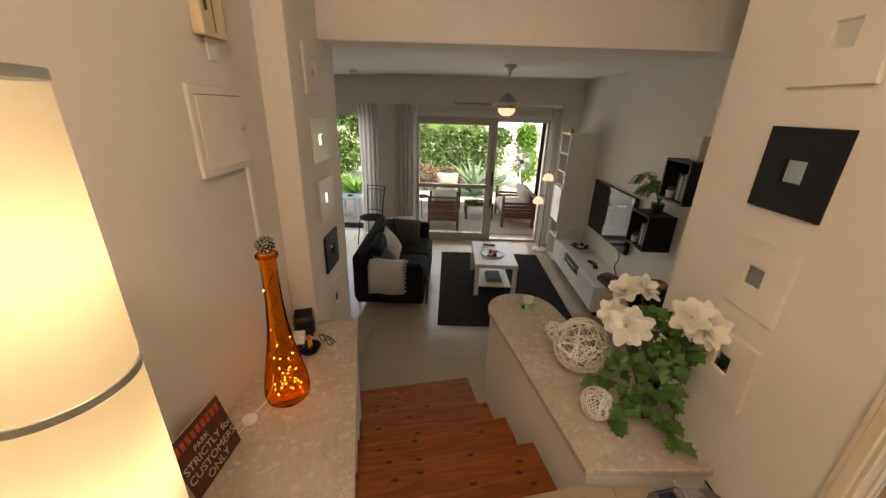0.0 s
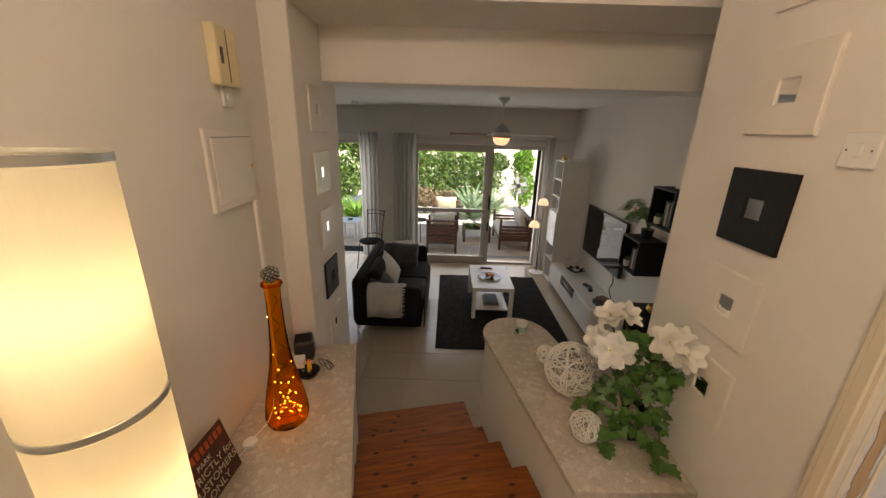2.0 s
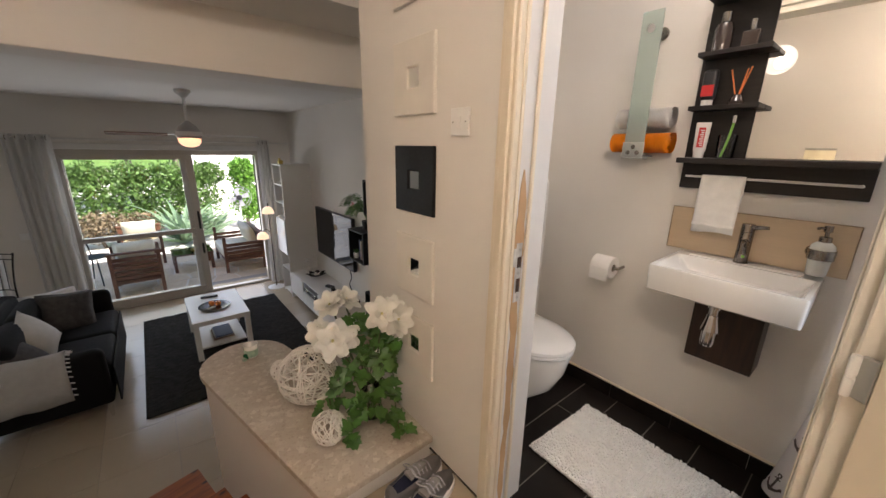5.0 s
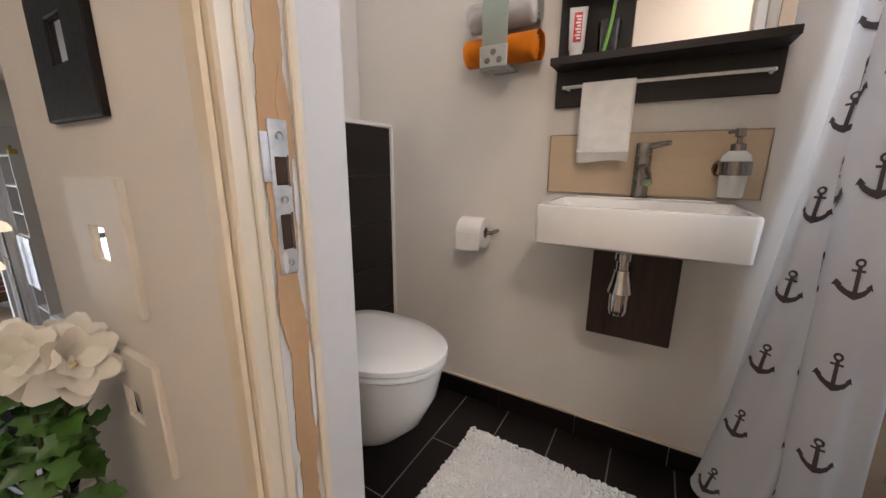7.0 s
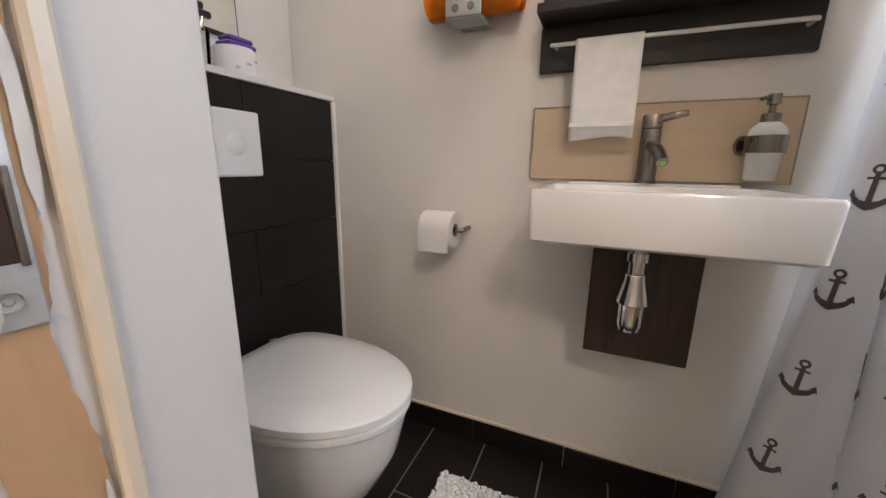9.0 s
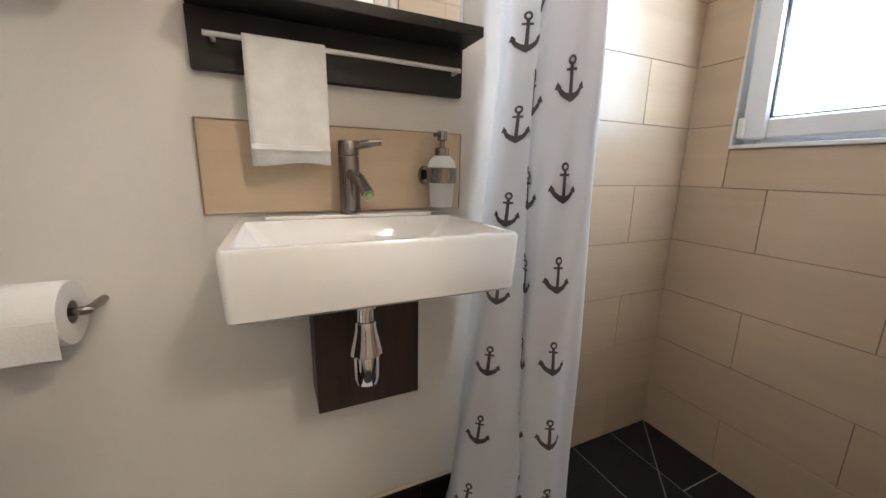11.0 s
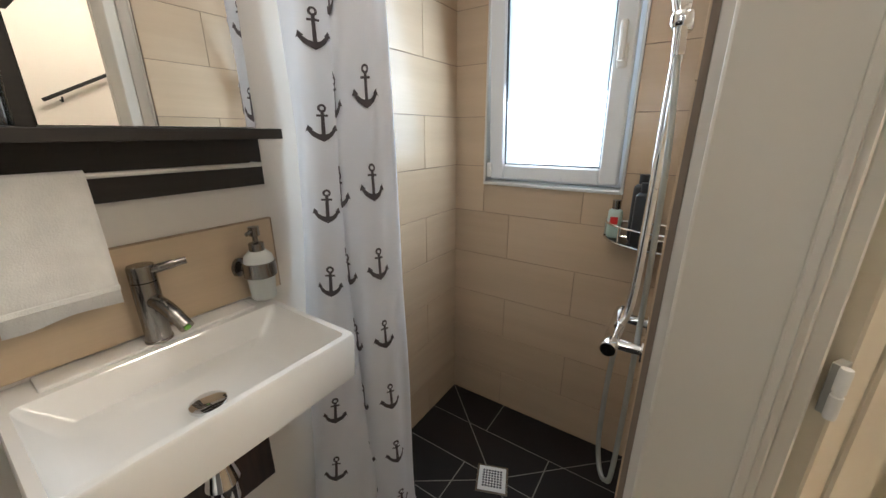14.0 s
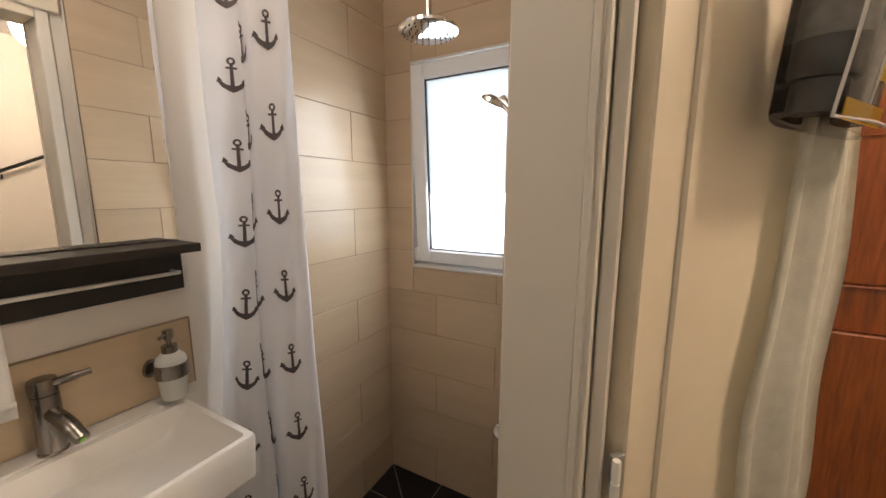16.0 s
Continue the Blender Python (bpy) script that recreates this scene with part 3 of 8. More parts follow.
# ---- door frame, door, hall door ----
frame_1 = tagged(new("door_frame"), "cream-painted bathroom door frame, its strike side chipped to bare wood", "door frame", "", "structure")
for name, y0, y1, s in (("jamb", 0.440, 0.474, -1), ("jamb", -0.264, -0.230, 1)):
    yi = y0 if s == -1 else y1
    inner = 1.556 if s == -1 else 1.543
    j = part(name, boxes(((1.412, y0, 0.0), (inner, y1, 2.03)), bevel=0.003), JAMB_WHITE if s == -1 else CREAM_WHITE, frame_1)
    for x0, x1, d in (((1.400, 1.414, 0.004), (1.462, 1.475, 0.010)) if s == -1 else ((1.422, 1.436, 0.004),)):
        a, b = sorted((yi, yi + s * d))
        part("bead", boxes(((x0, a, 0.0), (x1, b, 2.0)), bevel=0.003), CREAM if s == -1 else CREAM_WHITE, frame_1)
    a, b = sorted((yi, yi - s * 0.062))
    if s == -1:
        part("casing", boxes(((1.378, a, 0.0), (1.409, b, 2.09)), ((1.370, a + 0.012, 0.0), (1.379, b - 0.018, 2.09)), bevel=0.004), CREAM, frame_1)
    else:
        part("casing", boxes(((1.388, -0.290, 0.0), (1.409, -0.248, 2.09)), bevel=0.003), CREAM_WHITE, frame_1)
    if s == -1:
        part("inner_casing", boxes(((1.5365, y1 + 0.001, 0.0), (1.556, b, 2.09)), bevel=0.005), CREAM, frame_1)
part("head", boxes(((1.412, -0.229, 1.998), (1.543, 0.439, 2.03)), bevel=0.003), CREAM, frame_1)
part("head_casing", boxes(((1.378, -0.292, 2.03), (1.409, 0.502, 2.09)), bevel=0.004), CREAM, frame_1)
part("inner_head_casing", boxes(((1.5365, -0.292, 2.03), (1.556, 0.502, 2.09)), bevel=0.004), CREAM, frame_1)


def ragged_strip(x0, x1, y, z0, z1, seed, n=70):
    """A thin flake with a torn outline."""
    rng = random.Random(seed)
    bm = bmesh.new()
    left, right = [], []
    w, mid = (x1 - x0) / 2, (x0 + x1) / 2
    for i in range(n + 1):
        t = i / n
        taper = min(1, 5 * t * (1 - t) + 0.12)
        z = z0 + (z1 - z0) * t
        a = 0.78 + 0.30 * noise.noise(Vector((seed * 3.7, z * 11, 0))) + 0.16 * noise.noise(Vector((seed * 1.3, z * 55, 2))) + rng.uniform(-0.03, 0.03)
        b = 0.78 + 0.30 * noise.noise(Vector((seed * 5.1, z * 9, 4))) + 0.16 * noise.noise(Vector((seed * 2.3, z * 60, 6))) + rng.uniform(-0.03, 0.03)
        left.append(bm.verts.new((mid - w * taper * min(1, a), y, z)))
        right.append(bm.verts.new((mid + w * taper * min(1, b), y, z)))
    for i in range(n):
        bm.faces.new((left[i], right[i], right[i + 1], left[i + 1]))
    g = bmesh.ops.extrude_face_region(bm, geom=bm.faces[:])
    bmesh.ops.translate(bm, vec=(0, -0.0015, 0), verts=[v for v in g["geom"] if isinstance(v, bmesh.types.BMVert)])
    bmesh.ops.recalc_face_normals(bm, faces=bm.faces)
    return bm


for k, (x0, x1, z0, z1) in enumerate(((1.414, 1.460, 0.78, 1.25), (1.422, 1.462, 0.28, 0.90), (1.438, 1.462, 0.88, 1.10), (1.418, 1.452, 0.02, 0.36), (1.414, 1.440, 0.74, 1.02))):
    part("bare_patch", ragged_strip(x0, x1, 0.4398 - 0.0004 * k, z0, z1, 40 + k), BARE_WOOD, frame_1, "paint chipped off to bare tan wood")
plate = part("strike_plate", boxes(((1.424, 0.4345, 0.845), (1.450, 0.4372, 1.035)), ((1.413, 0.4346, 0.962), (1.4235, 0.4372, 1.020)), bevel=0.0008), PLATE, frame_1, "paint-smeared steel strike plate")
part("latch_hole", boxes(((1.429, 0.4335, 0.958), (1.445, 0.4342, 0.992)), bevel=0.0006), HOLE, plate, "dark brown hollow")
part("bolt_hole", boxes(((1.430, 0.4335, 0.878), (1.444, 0.4342, 0.922)), bevel=0.0006), HOLE, plate, "dark brown hollow")
part("hole_edge", boxes(((1.4445, 0.4330, 0.876), (1.4475, 0.4344, 0.924)), ((1.4455, 0.4330, 0.956), (1.4480, 0.4344, 0.994)), bevel=0.0005), STEEL, plate)
for z in (0.860, 0.940, 1.016):
    part("screw", lathe([(0.0, 0.0010), (0.0016, 0.0010), (0.0024, 0.0), (0.0046, 0.0003), (0.005, 0.002)], 14, at=(1.437, 0.4343, z), m=pose(0, 0, 0, 90)), SATIN, plate, smooth=True)
for k, (x0, x1, z0, z1) in enumerate(((1.452, 1.460, 0.90, 0.99), (1.425, 1.436, 0.846, 0.875), (1.452, 1.461, 0.60, 0.74), (1.414, 1.424, 0.42, 0.56))):
    part("paint_flake", ragged_strip(x0, x1, 0.4372 - 0.0003 * k if k != 1 else 0.4342, z0, z1, 70 + k, 24), JAMB_WHITE, frame_1, "flaking white paint")

door = tagged(new("bathroom_door"), "cream panelled bathroom door standing wide open into the hall", "door", "", "structure")
door.matrix_world = pose(1.366, -0.262, 0.0, 0, 0, 147)
part("leaf", boxes(((-0.040, 0.012, 0.01), (0.0, 0.67, 1.99)), bevel=0.003), CREAM, door)
for z0, z1 in ((0.20, 1.84),):
    for x0, x1 in ((-0.004, 0.007), (-0.047, -0.036)):
        bm = boxes(((x0, 0.09, z0), (x1, 0.115, z1)), ((x0, 0.545, z0), (x1, 0.57, z1)), ((x0, 0.116, z0), (x1, 0.544, z0 + 0.025)), ((x0, 0.116, z1 - 0.025), (x1, 0.544, z1)), bevel=0.004)
        part("moulding", bm, CREAM, door)
for z in (0.988, 1.75, 0.25):
    h = part("hinge", lathe([(0.0, -0.035), (0.0056, -0.034), (0.0064, -0.030), (0.0064, -0.003), (0.0052, -0.002), (0.0052, 0.002), (0.0064, 0.003), (0.0064, 0.030), (0.0056, 0.034), (0.0, 0.035)], 14, at=(0.004, -0.012, z)), WHITE_PLASTIC, door, "white hinge knuckle", smooth=True)
    part("hinge_leaf", boxes(((-0.010, -0.010, z - 0.034), (0.0005, 0.0118, z + 0.034)), bevel=0.001), SATIN, h)
part("hook", tube(bend([(0.0, 0.37, 1.86), (0.02, 0.37, 1.85), (0.035, 0.37, 1.86), (0.04, 0.37, 1.89)]), 0.005), CHROME, door)

# towel hanging from the hook of the door
hung = tagged(new("bath_towel"), "long cream towel hanging on the open bathroom door", "towel")
hung.matrix_world = door.matrix_world.copy()
bm = bmesh.new()
line = [(0.022 + 0.011 * math.sin(i * 1.05) + 0.020 * math.exp(-((i - 9) / 2.2) ** 2), 0.33 + 0.0200 * i) for i in range(20)]
wavy_sheet(bm, line, 0.18, 1.66, 30, 0.006)
for v in bm.verts:
    t = max(0.0, (v.co.z - 1.05) / 0.61)
    v.co.y = v.co.y + (0.47 - v.co.y) * 0.55 * t ** 1.2 + 0.016 * math.sin(v.co.z * 11.0) * min(1.0, 2.0 - v.co.z)
    v.co.x += 0.012 * t + 0.003 * math.sin(v.co.z * 9 + 12 * v.co.y)
bmesh.ops.solidify(bm, geom=bm.faces[:], thickness=0.008)
bmesh.ops.recalc_face_normals(bm, faces=bm.faces[:])
part("cloth", bm, TOWEL_CREAM, hung, smooth="all")

# clear wash bag with bottles on the same hook
bag = tagged(new("wash_bag"), "clear plastic wash bag holding dark bottles, hung over the door hook", "bag")
bag.matrix_world = door.matrix_world @ pose(0.050, 0.37, 1.50, 0, 4, 0)
part("pouch", boxes(((-0.02, -0.15, 0.0), (0.062, 0.14, 0.33)), bevel=0.022, seg=3), CLEAR_GLASS, bag, "clear crinkled plastic", smooth=True)
for k, (y, z, h, r, tilt) in enumerate(((-0.080, 0.070, 0.235, 0.042, 0), (0.010, 0.045, 0.25, 0.030, -8), (0.070, 0.025, 0.27, 0.026, -16))):
    m = pose(0, 0, 0, tilt)
    b = part("bottle", lathe([(0, 0), (r * 0.92, 0), (r, 0.006), (r, h * 0.78), (r * 0.55, h * 0.88), (r * 0.55, h), (0, h)], 20, at=(0.016, y, z), m=m), BOTTLE_GREY if k != 2 else BROWN_GLASS, bag, "dark bottle in the bag", smooth=True)
    lab = lathe([(r + 0.0006, h * 0.22), (r + 0.0008, h * 0.24), (r + 0.0008, h * 0.60), (r + 0.0006, h * 0.62)], 20, at=(0.016, y, z), m=m)
    part("bottle_label", lab, (SIGN_GREY, BOTTLE_GREY, YELLOW_CARD)[k], b, smooth=True)
part("jar", lathe([(0, 0), (0.030, 0), (0.032, 0.004), (0.032, 0.045), (0, 0.047)], 20, at=(0.016, -0.085, 0.022)), BOTTLE_GREY, bag, "pale jar", smooth=True)
part("card", boxes(((0.0575, -0.125, 0.008), (0.0595, 0.030, 0.036)), bevel=0.0005), YELLOW_CARD, bag, "yellow printed card")
for y in (-0.149, -0.03, 0.139):
    part("seam", tube(bend([(0.056, y, 0.012), (0.062, y, 0.16), (0.056, y, 0.325)]), 0.0024, 6), SEAM, bag, "whitish welded seam")
for z in (0.010, 0.322):
    part("seam", tube(bend([(0.056, -0.149, z), (0.063, 0.0, z + 0.004), (0.056, 0.139, z)]), 0.0024, 6), SEAM, bag, "whitish welded seam")
part("strap", tube(bend([(0.0, -0.06, 0.325), (-0.03, -0.02, 0.38), (-0.03, 0.02, 0.38), (0.0, 0.06, 0.325)]), 0.004), SEAM, bag)

front = tagged(new("front_door"), "orange-brown panelled wooden front door, closed", "door", "", "structure")
front.matrix_world = pose(0.11, -1.33, 0.0)
part("leaf", boxes(((0.0, 0.0, 0.01), (0.88, 0.045, 2.05)), bevel=0.004), DOOR_WOOD, front)
for x0, x1 in ((0.09, 0.41), (0.47, 0.79)):
    for z0, z1 in ((0.14, 0.98), (1.12, 1.92)):
        part("panel", boxes(((x0, 0.043, z0), (x1, 0.058, z1)), bevel=0.014), DOOR_WOOD, front)

# ---- wall tiles of the shower (built-up last in this room) ----
structure("baseboard_basin_wall", boxes(*[((SX - 0.012, y, 0.0), (SX - 0.001, y + 0.298, 0.074 + 0.002 * (k % 3))) for k, y in enumerate((-0.40, -0.10, 0.20, 0.50, 0.80))], bevel=0.001), DARK_TILE, "dark tile skirting")
structure("trim_skirting_sealant", boxes(((SX - 0.010, -0.40, 0.077), (SX - 0.001, 1.02, 0.089)), bevel=0.003), CREAM, "cream bead along the skirting")

# ---- window ----
win = tagged(new("window_1"), "white tilted bathroom window with frosted glass, brightly lit from outside", "window", "", "structure")
part("frame", boxes(((1.738, -1.20, 1.088), (1.778, -1.13, 1.937)), ((2.212, -1.20, 1.088), (2.252, -1.13, 1.937)), ((1.779, -1.20, 1.088), (2.211, -1.13, 1.128)), ((1.779, -1.20, 1.897), (2.211, -1.13, 1.937)), bevel=0.004), UPVC, win)
sash = new("sash")
sash.parent = win
sash.matrix_world = pose(0, -1.125, 1.10, -3.5)
S0, S1, SZ = 1.752, 2.238, 0.825
part("sash_frame", boxes(((S0, 0, 0), (S0 + 0.062, 0.045, SZ)), ((S1 - 0.062, 0, 0), (S1, 0.045, SZ)), ((S0 + 0.062, 0, 0), (S1 - 0.062, 0.045, 0.058)), ((S0 + 0.062, 0, SZ - 0.062), (S1 - 0.062, 0.045, SZ)), bevel=0.006), UPVC, sash)
part("gasket", boxes(((S0 + 0.060, 0.012, 0.056), (S0 + 0.066, 0.034, SZ - 0.058)), ((S1 - 0.066, 0.012, 0.056), (S1 - 0.060, 0.034, SZ - 0.058)), ((S0 + 0.066, 0.012, 0.055), (S1 - 0.066, 0.034, 0.062)), ((S0 + 0.066, 0.012, SZ - 0.066), (S1 - 0.066, 0.034, SZ - 0.060))), BLACK_PLASTIC, sash)
pn = part("pane", boxes(((S0 + 0.063, 0.018, 0.059), (S1 - 0.063, 0.024, SZ - 0.063))), FROSTED, sash)
pn.visible_shadow = False
part("window_handle", boxes(((1.768, 0.045, 0.37), (1.800, 0.055, 0.44)), ((1.774, 0.055, 0.39), (1.794, 0.080, 0.50)), bevel=0.007, seg=2), WHITE_PLASTIC, sash)
part("window_hinge", boxes(((2.226, 0.030, 0.005), (2.246, 0.055, 0.065)), bevel=0.004), WHITE_PLASTIC, sash)
part("reveal_trim", boxes(((2.253, -1.13, 1.072), (2.262, -1.072, 1.95)), ((1.728, -1.13, 1.072), (1.737, -1.072, 1.95)), ((1.737, -1.13, 1.072), (2.253, -1.070, 1.084)), ((1.737, -1.13, 1.941), (2.253, -1.072, 1.95)), bevel=0.0015), PALE_METAL, win, "steel tile edge profile")
# emissive panel added behind the frosted pane in place of real daylight
structure("backdrop_window", boxes(((1.2, -1.62, 0.7), (2.8, -1.60, 2.4))), DAYLIGHT_PANEL, "glowing panel standing in for daylight outside the window")

# ---- basin ----
basin = thing("wash_basin", "small rectangular white ceramic basin fixed to the wall", "basin", (SX, 0.0745, 0.0))
B0, B1, Y0, Y1, Z0, Z1 = -0.345, -0.002, -0.2275, 0.2275, 0.783, 0.887
bm = bmesh.new()


def ring(x0, x1, y0, y1, z, r=0.012, n=4):
    pts = []
    for cx, cy, a in ((x1 - r, y1 - r, 0), (x0 + r, y1 - r, 90), (x0 + r, y0 + r, 180), (x1 - r, y0 + r, 270)):
        pts += [bm.verts.new((cx + r * math.cos(radians(a + 90 * k / n)), cy + r * math.sin(radians(a + 90 * k / n)), z)) for k in range(n + 1)]
    return pts


loops = [ring(B0 + 0.012, B1, Y0 + 0.012, Y1 - 0.012, Z0), ring(B0 + 0.004, B1, Y0 + 0.003, Y1 - 0.003, Z0 + 0.006), ring(B0, B1, Y0, Y1, Z1 - 0.006), ring(B0 + 0.003, B1, Y0 + 0.003, Y1 - 0.003, Z1),
         ring(B0 + 0.016, B1 - 0.075, Y0 + 0.016, Y1 - 0.016, Z1), ring(B0 + 0.020, B1 - 0.080, Y0 + 0.020, Y1 - 0.020, Z1 - 0.010, 0.016), ring(B0 + 0.034, B1 - 0.094, Y0 + 0.050, Y1 - 0.050, Z1 - 0.055, 0.03),
         ring(B0 + 0.06, B1 - 0.12, Y0 + 0.09, Y1 - 0.09, Z1 - 0.066, 0.03)]
for a, b in zip(loops, loops[1:]):
    for i in range(len(a)):
        j = (i + 1) % len(a)
        bm.faces.new((a[i], a[j], b[j], b[i]))
bm.faces.new(loops[0][::-1])
bm.faces.new(loops[-1])
part("bowl", bm, CERAMIC, basin, smooth=True)
part("ledge", boxes(((-0.062, Y0 + 0.05, Z1 - 0.002), (-0.004, Y1 - 0.05, Z1 + 0.006)), bevel=0.003, seg=2), CERAMIC, basin)
plug = part("waste_plug", lathe([(0.0, 0.012), (0.020, 0.012), (0.029, 0.009), (0.030, 0.004), (0.026, 0.002)], 28, at=(-0.225, 0.012, 0.822)), CHROME, basin, "chrome pop-up waste", smooth=True)
part("waste_collar", lathe([(0.019, 0.0), (0.019, 0.010)], 20, at=(-0.225, 0.012, 0.817)), BLACK_PLASTIC, basin)
# siphon
trap = thing("bottle_trap", "chrome bottle trap under the basin", "siphon", (SX - 0.215, 0.092, 0.0))
part("pipe", lathe([(0.016, 0.700), (0.016, 0.783)], 20), CHROME, trap, smooth=True)
part("collar", lathe([(0.0165, 0.738), (0.021, 0.739), (0.021, 0.757), (0.0165, 0.758)], 20), CHROME, trap, smooth=True)
part("cone", lathe([(0.018, 0.712), (0.020, 0.708), (0.020, 0.700), (0.030, 0.655), (0.031, 0.648), (0.028, 0.646)], 24), CHROME, trap, smooth=True)
part("cup", lathe([(0.025, 0.647), (0.025, 0.600), (0.021, 0.586), (0.010, 0.579), (0.0, 0.578)], 24), CHROME, trap, smooth=True)
part("outlet", tube([(0.015, 0.0, 0.690), (0.075, -0.012, 0.690), (0.10, -0.015, 0.690)], 0.014, 14), CHROME, trap, smooth=True)
# dark wooden box behind it
pbox = thing("pipe_cover", "dark brown wooden pipe cover below the basin", "cover box", (SX, 0.066, 0.0))
part("front_panel", boxes(((-0.130, -0.112, 0.477), (-0.1145, 0.112, 0.781)), bevel=0.0015), WENGE, pbox)
for y in (-0.112, 0.097):
    part("side_panel", boxes(((-0.114, y, 0.477), (-0.001, y + 0.015, 0.781)), bevel=0.0015), WENGE, pbox)
part("bottom_panel", boxes(((-0.114, -0.0965, 0.478), (-0.001, 0.0965, 0.492)), bevel=0.001), WENGE, pbox)
# tiled splashback
sp = thing("splashback", "beige tile splashback behind the basin", "splashback", (SX, 0.08, 0.0))
part("tile", boxes(((-0.010, -0.280, 0.896), (-0.001, 0.278, 1.0765)), bevel=0.001), SPLASH, sp)
part("top_trim", boxes(((-0.0115, -0.282, 1.0768), (-0.001, 0.280, 1.0795)), bevel=0.0006), TRIM_BEIGE, sp, "thin brown edge bead")
part("side_trim", boxes(((-0.0115, -0.2825, 0.896), (-0.001, -0.2803, 1.0766)), bevel=0.0006), TRIM_BEIGE, sp)
part("side_trim", boxes(((-0.0115, 0.2783, 0.896), (-0.001, 0.2805, 1.0766)), bevel=0.0006), TRIM_BEIGE, sp)

# mixer tap
tap = thing("basin_mixer", "brushed steel single-lever basin mixer", "tap", (SX - 0.045, 0.082, 0.893), 12)
part("body", lathe([(0.0, 0.0), (0.0235, 0.0), (0.0235, 0.004), (0.0215, 0.006), (0.0215, 0.118), (0.021, 0.122), (0.0, 0.122)], 28), STEEL, tap, smooth=True)
part("cap", lathe([(0.0215, 0.124), (0.0215, 0.150), (0.020, 0.154), (0.0, 0.155)], 28), STEEL, tap, smooth=True)
part("spout", tube(bend([(-0.015, 0, 0.085), (-0.045, 0, 0.077), (-0.075, 0, 0.060), (-0.095, 0, 0.046)]), [0.0135] * 12 + [0.0125] * 7, 16), STEEL, tap, smooth=True)
part("aerator", lathe([(0.0, 0.0), (0.0055, 0.0), (0.0055, 0.006)], 16, at=(-0.097, 0, 0.044), m=pose(0, 0, 0, 0, 55)), GREEN_PLASTIC, tap, "green aerator insert")
part("lever", tube(bend([(-0.010, -0.006, 0.142), (-0.03, -0.030, 0.148), (-0.045, -0.055, 0.152)]), [0.0085] * 8 + [0.0068] * 5, 12), STEEL, tap, smooth=True)

# soap dispenser on a wall ring
soap = thing("soap_dispenser", "wall-held soap dispenser of milky glass with a steel pump", "dispenser", (SX - 0.062, -0.128, 0.905))
part("bottle", lathe([(0.0, 0.0), (0.025, 0.0), (0.027, 0.004), (0.030, 0.055), (0.0335, 0.088), (0.030, 0.105), (0.018, 0.117), (0.0, 0.118)], 28), SOAP_GLASS, soap, smooth=True)
part("band", lathe([(0.033, 0.056), (0.0355, 0.057), (0.0355, 0.090), (0.033, 0.091)], 28), STEEL, soap, smooth=True)
part("collar", lathe([(0.0165, 0.117), (0.0165, 0.134), (0.010, 0.136), (0.0, 0.136)], 20), STEEL, soap, smooth=True)
part("pump", lathe([(0.006, 0.135), (0.006, 0.150), (0.0115, 0.152), (0.0115, 0.172), (0.0, 0.173)], 16), STEEL, soap, smooth=True)
part("nozzle", tube([(0, 0, 0.163), (-0.01, 0.016, 0.164), (-0.015, 0.026, 0.161)], 0.0042, 10), STEEL, soap, smooth=True)
part("bracket", lathe([(0.0, 0.0), (0.022, 0.0), (0.022, 0.008), (0.009, 0.012), (0.009, 0.028)], 20, at=(0.050, 0.026, 0.073), m=pose(0, 0, 0, 0, -90, 30)), STEEL, soap, smooth=True)

# ---- mirror board with shelves ----
board = thing("mirror_shelf", "black-brown wall board with small shelves, mirror and towel rail", "mirror", (SX, 0.0, 0.0))
part("back_panel", boxes(((-0.021, -0.195, 1.162), (-0.001, 0.352, 1.265)), ((-0.021, 0.150, 1.287), (-0.001, 0.352, 2.10)), bevel=0.001), DARK_BOARD, board)
part("mirror_glass", boxes(((-0.018, -0.196, 1.289), (-0.004, 0.149, 2.10)), bevel=0.001), MIRROR, board, "bevelled mirror glass")
part("long_shelf", boxes(((-0.118, -0.195, 1.2655), (-0.001, 0.350, 1.286)), bevel=0.0015), DARK_BOARD, board)
for z in (1.464, 1.654, 1.844):
    part("short_shelf", boxes(((-0.118, 0.124, z), (-0.022, 0.342, z + 0.016)), bevel=0.0015), DARK_BOARD, board)
rail = part("towel_rail", tube(bend([(-0.021, 0.312, 1.213), (-0.050, 0.310, 1.213), (-0.056, 0.300, 1.213), (-0.056, 0.0, 1.212), (-0.056, -0.158, 1.211), (-0.050, -0.168, 1.211), (-0.021, -0.170, 1.211)], 4), 0.0048, 12), PALE_METAL, board, "slim pale metal rail", smooth=True)

hand_towel = thing("hand_towel", "small white towel folded over the rail", "towel", (SX - 0.056, 0.193, 1.217))
bm = bmesh.new()
prof = [(0.010, -0.10), (0.009, -0.03), (0.006, 0.0), (0.0, 0.005), (-0.007, 0.0), (-0.012, -0.05), (-0.014, -0.12), (-0.0135, -0.18), (-0.0135, -0.222)]
rows = []
for k in range(15):
    y = -0.071 + 0.142 * k / 14
    rows.append([bm.verts.new((x + 0.0025 * math.sin(k * 0.8 + i * 0.3) * (i > 4), y, z + 0.004 * math.sin(k * 0.35) * (i == 8))) for i, (x, z) in enumerate(prof)])
for a, b in zip(rows, rows[1:]):
    for i in range(len(prof) - 1):
        bm.faces.new((a[i], b[i], b[i + 1], a[i + 1]))
bmesh.ops.recalc_face_normals(bm, faces=bm.faces)
bmesh.ops.solidify(bm, geom=bm.faces[:], thickness=0.006)
part("cloth", bm, TOWEL_WHITE, hand_towel, smooth="all")
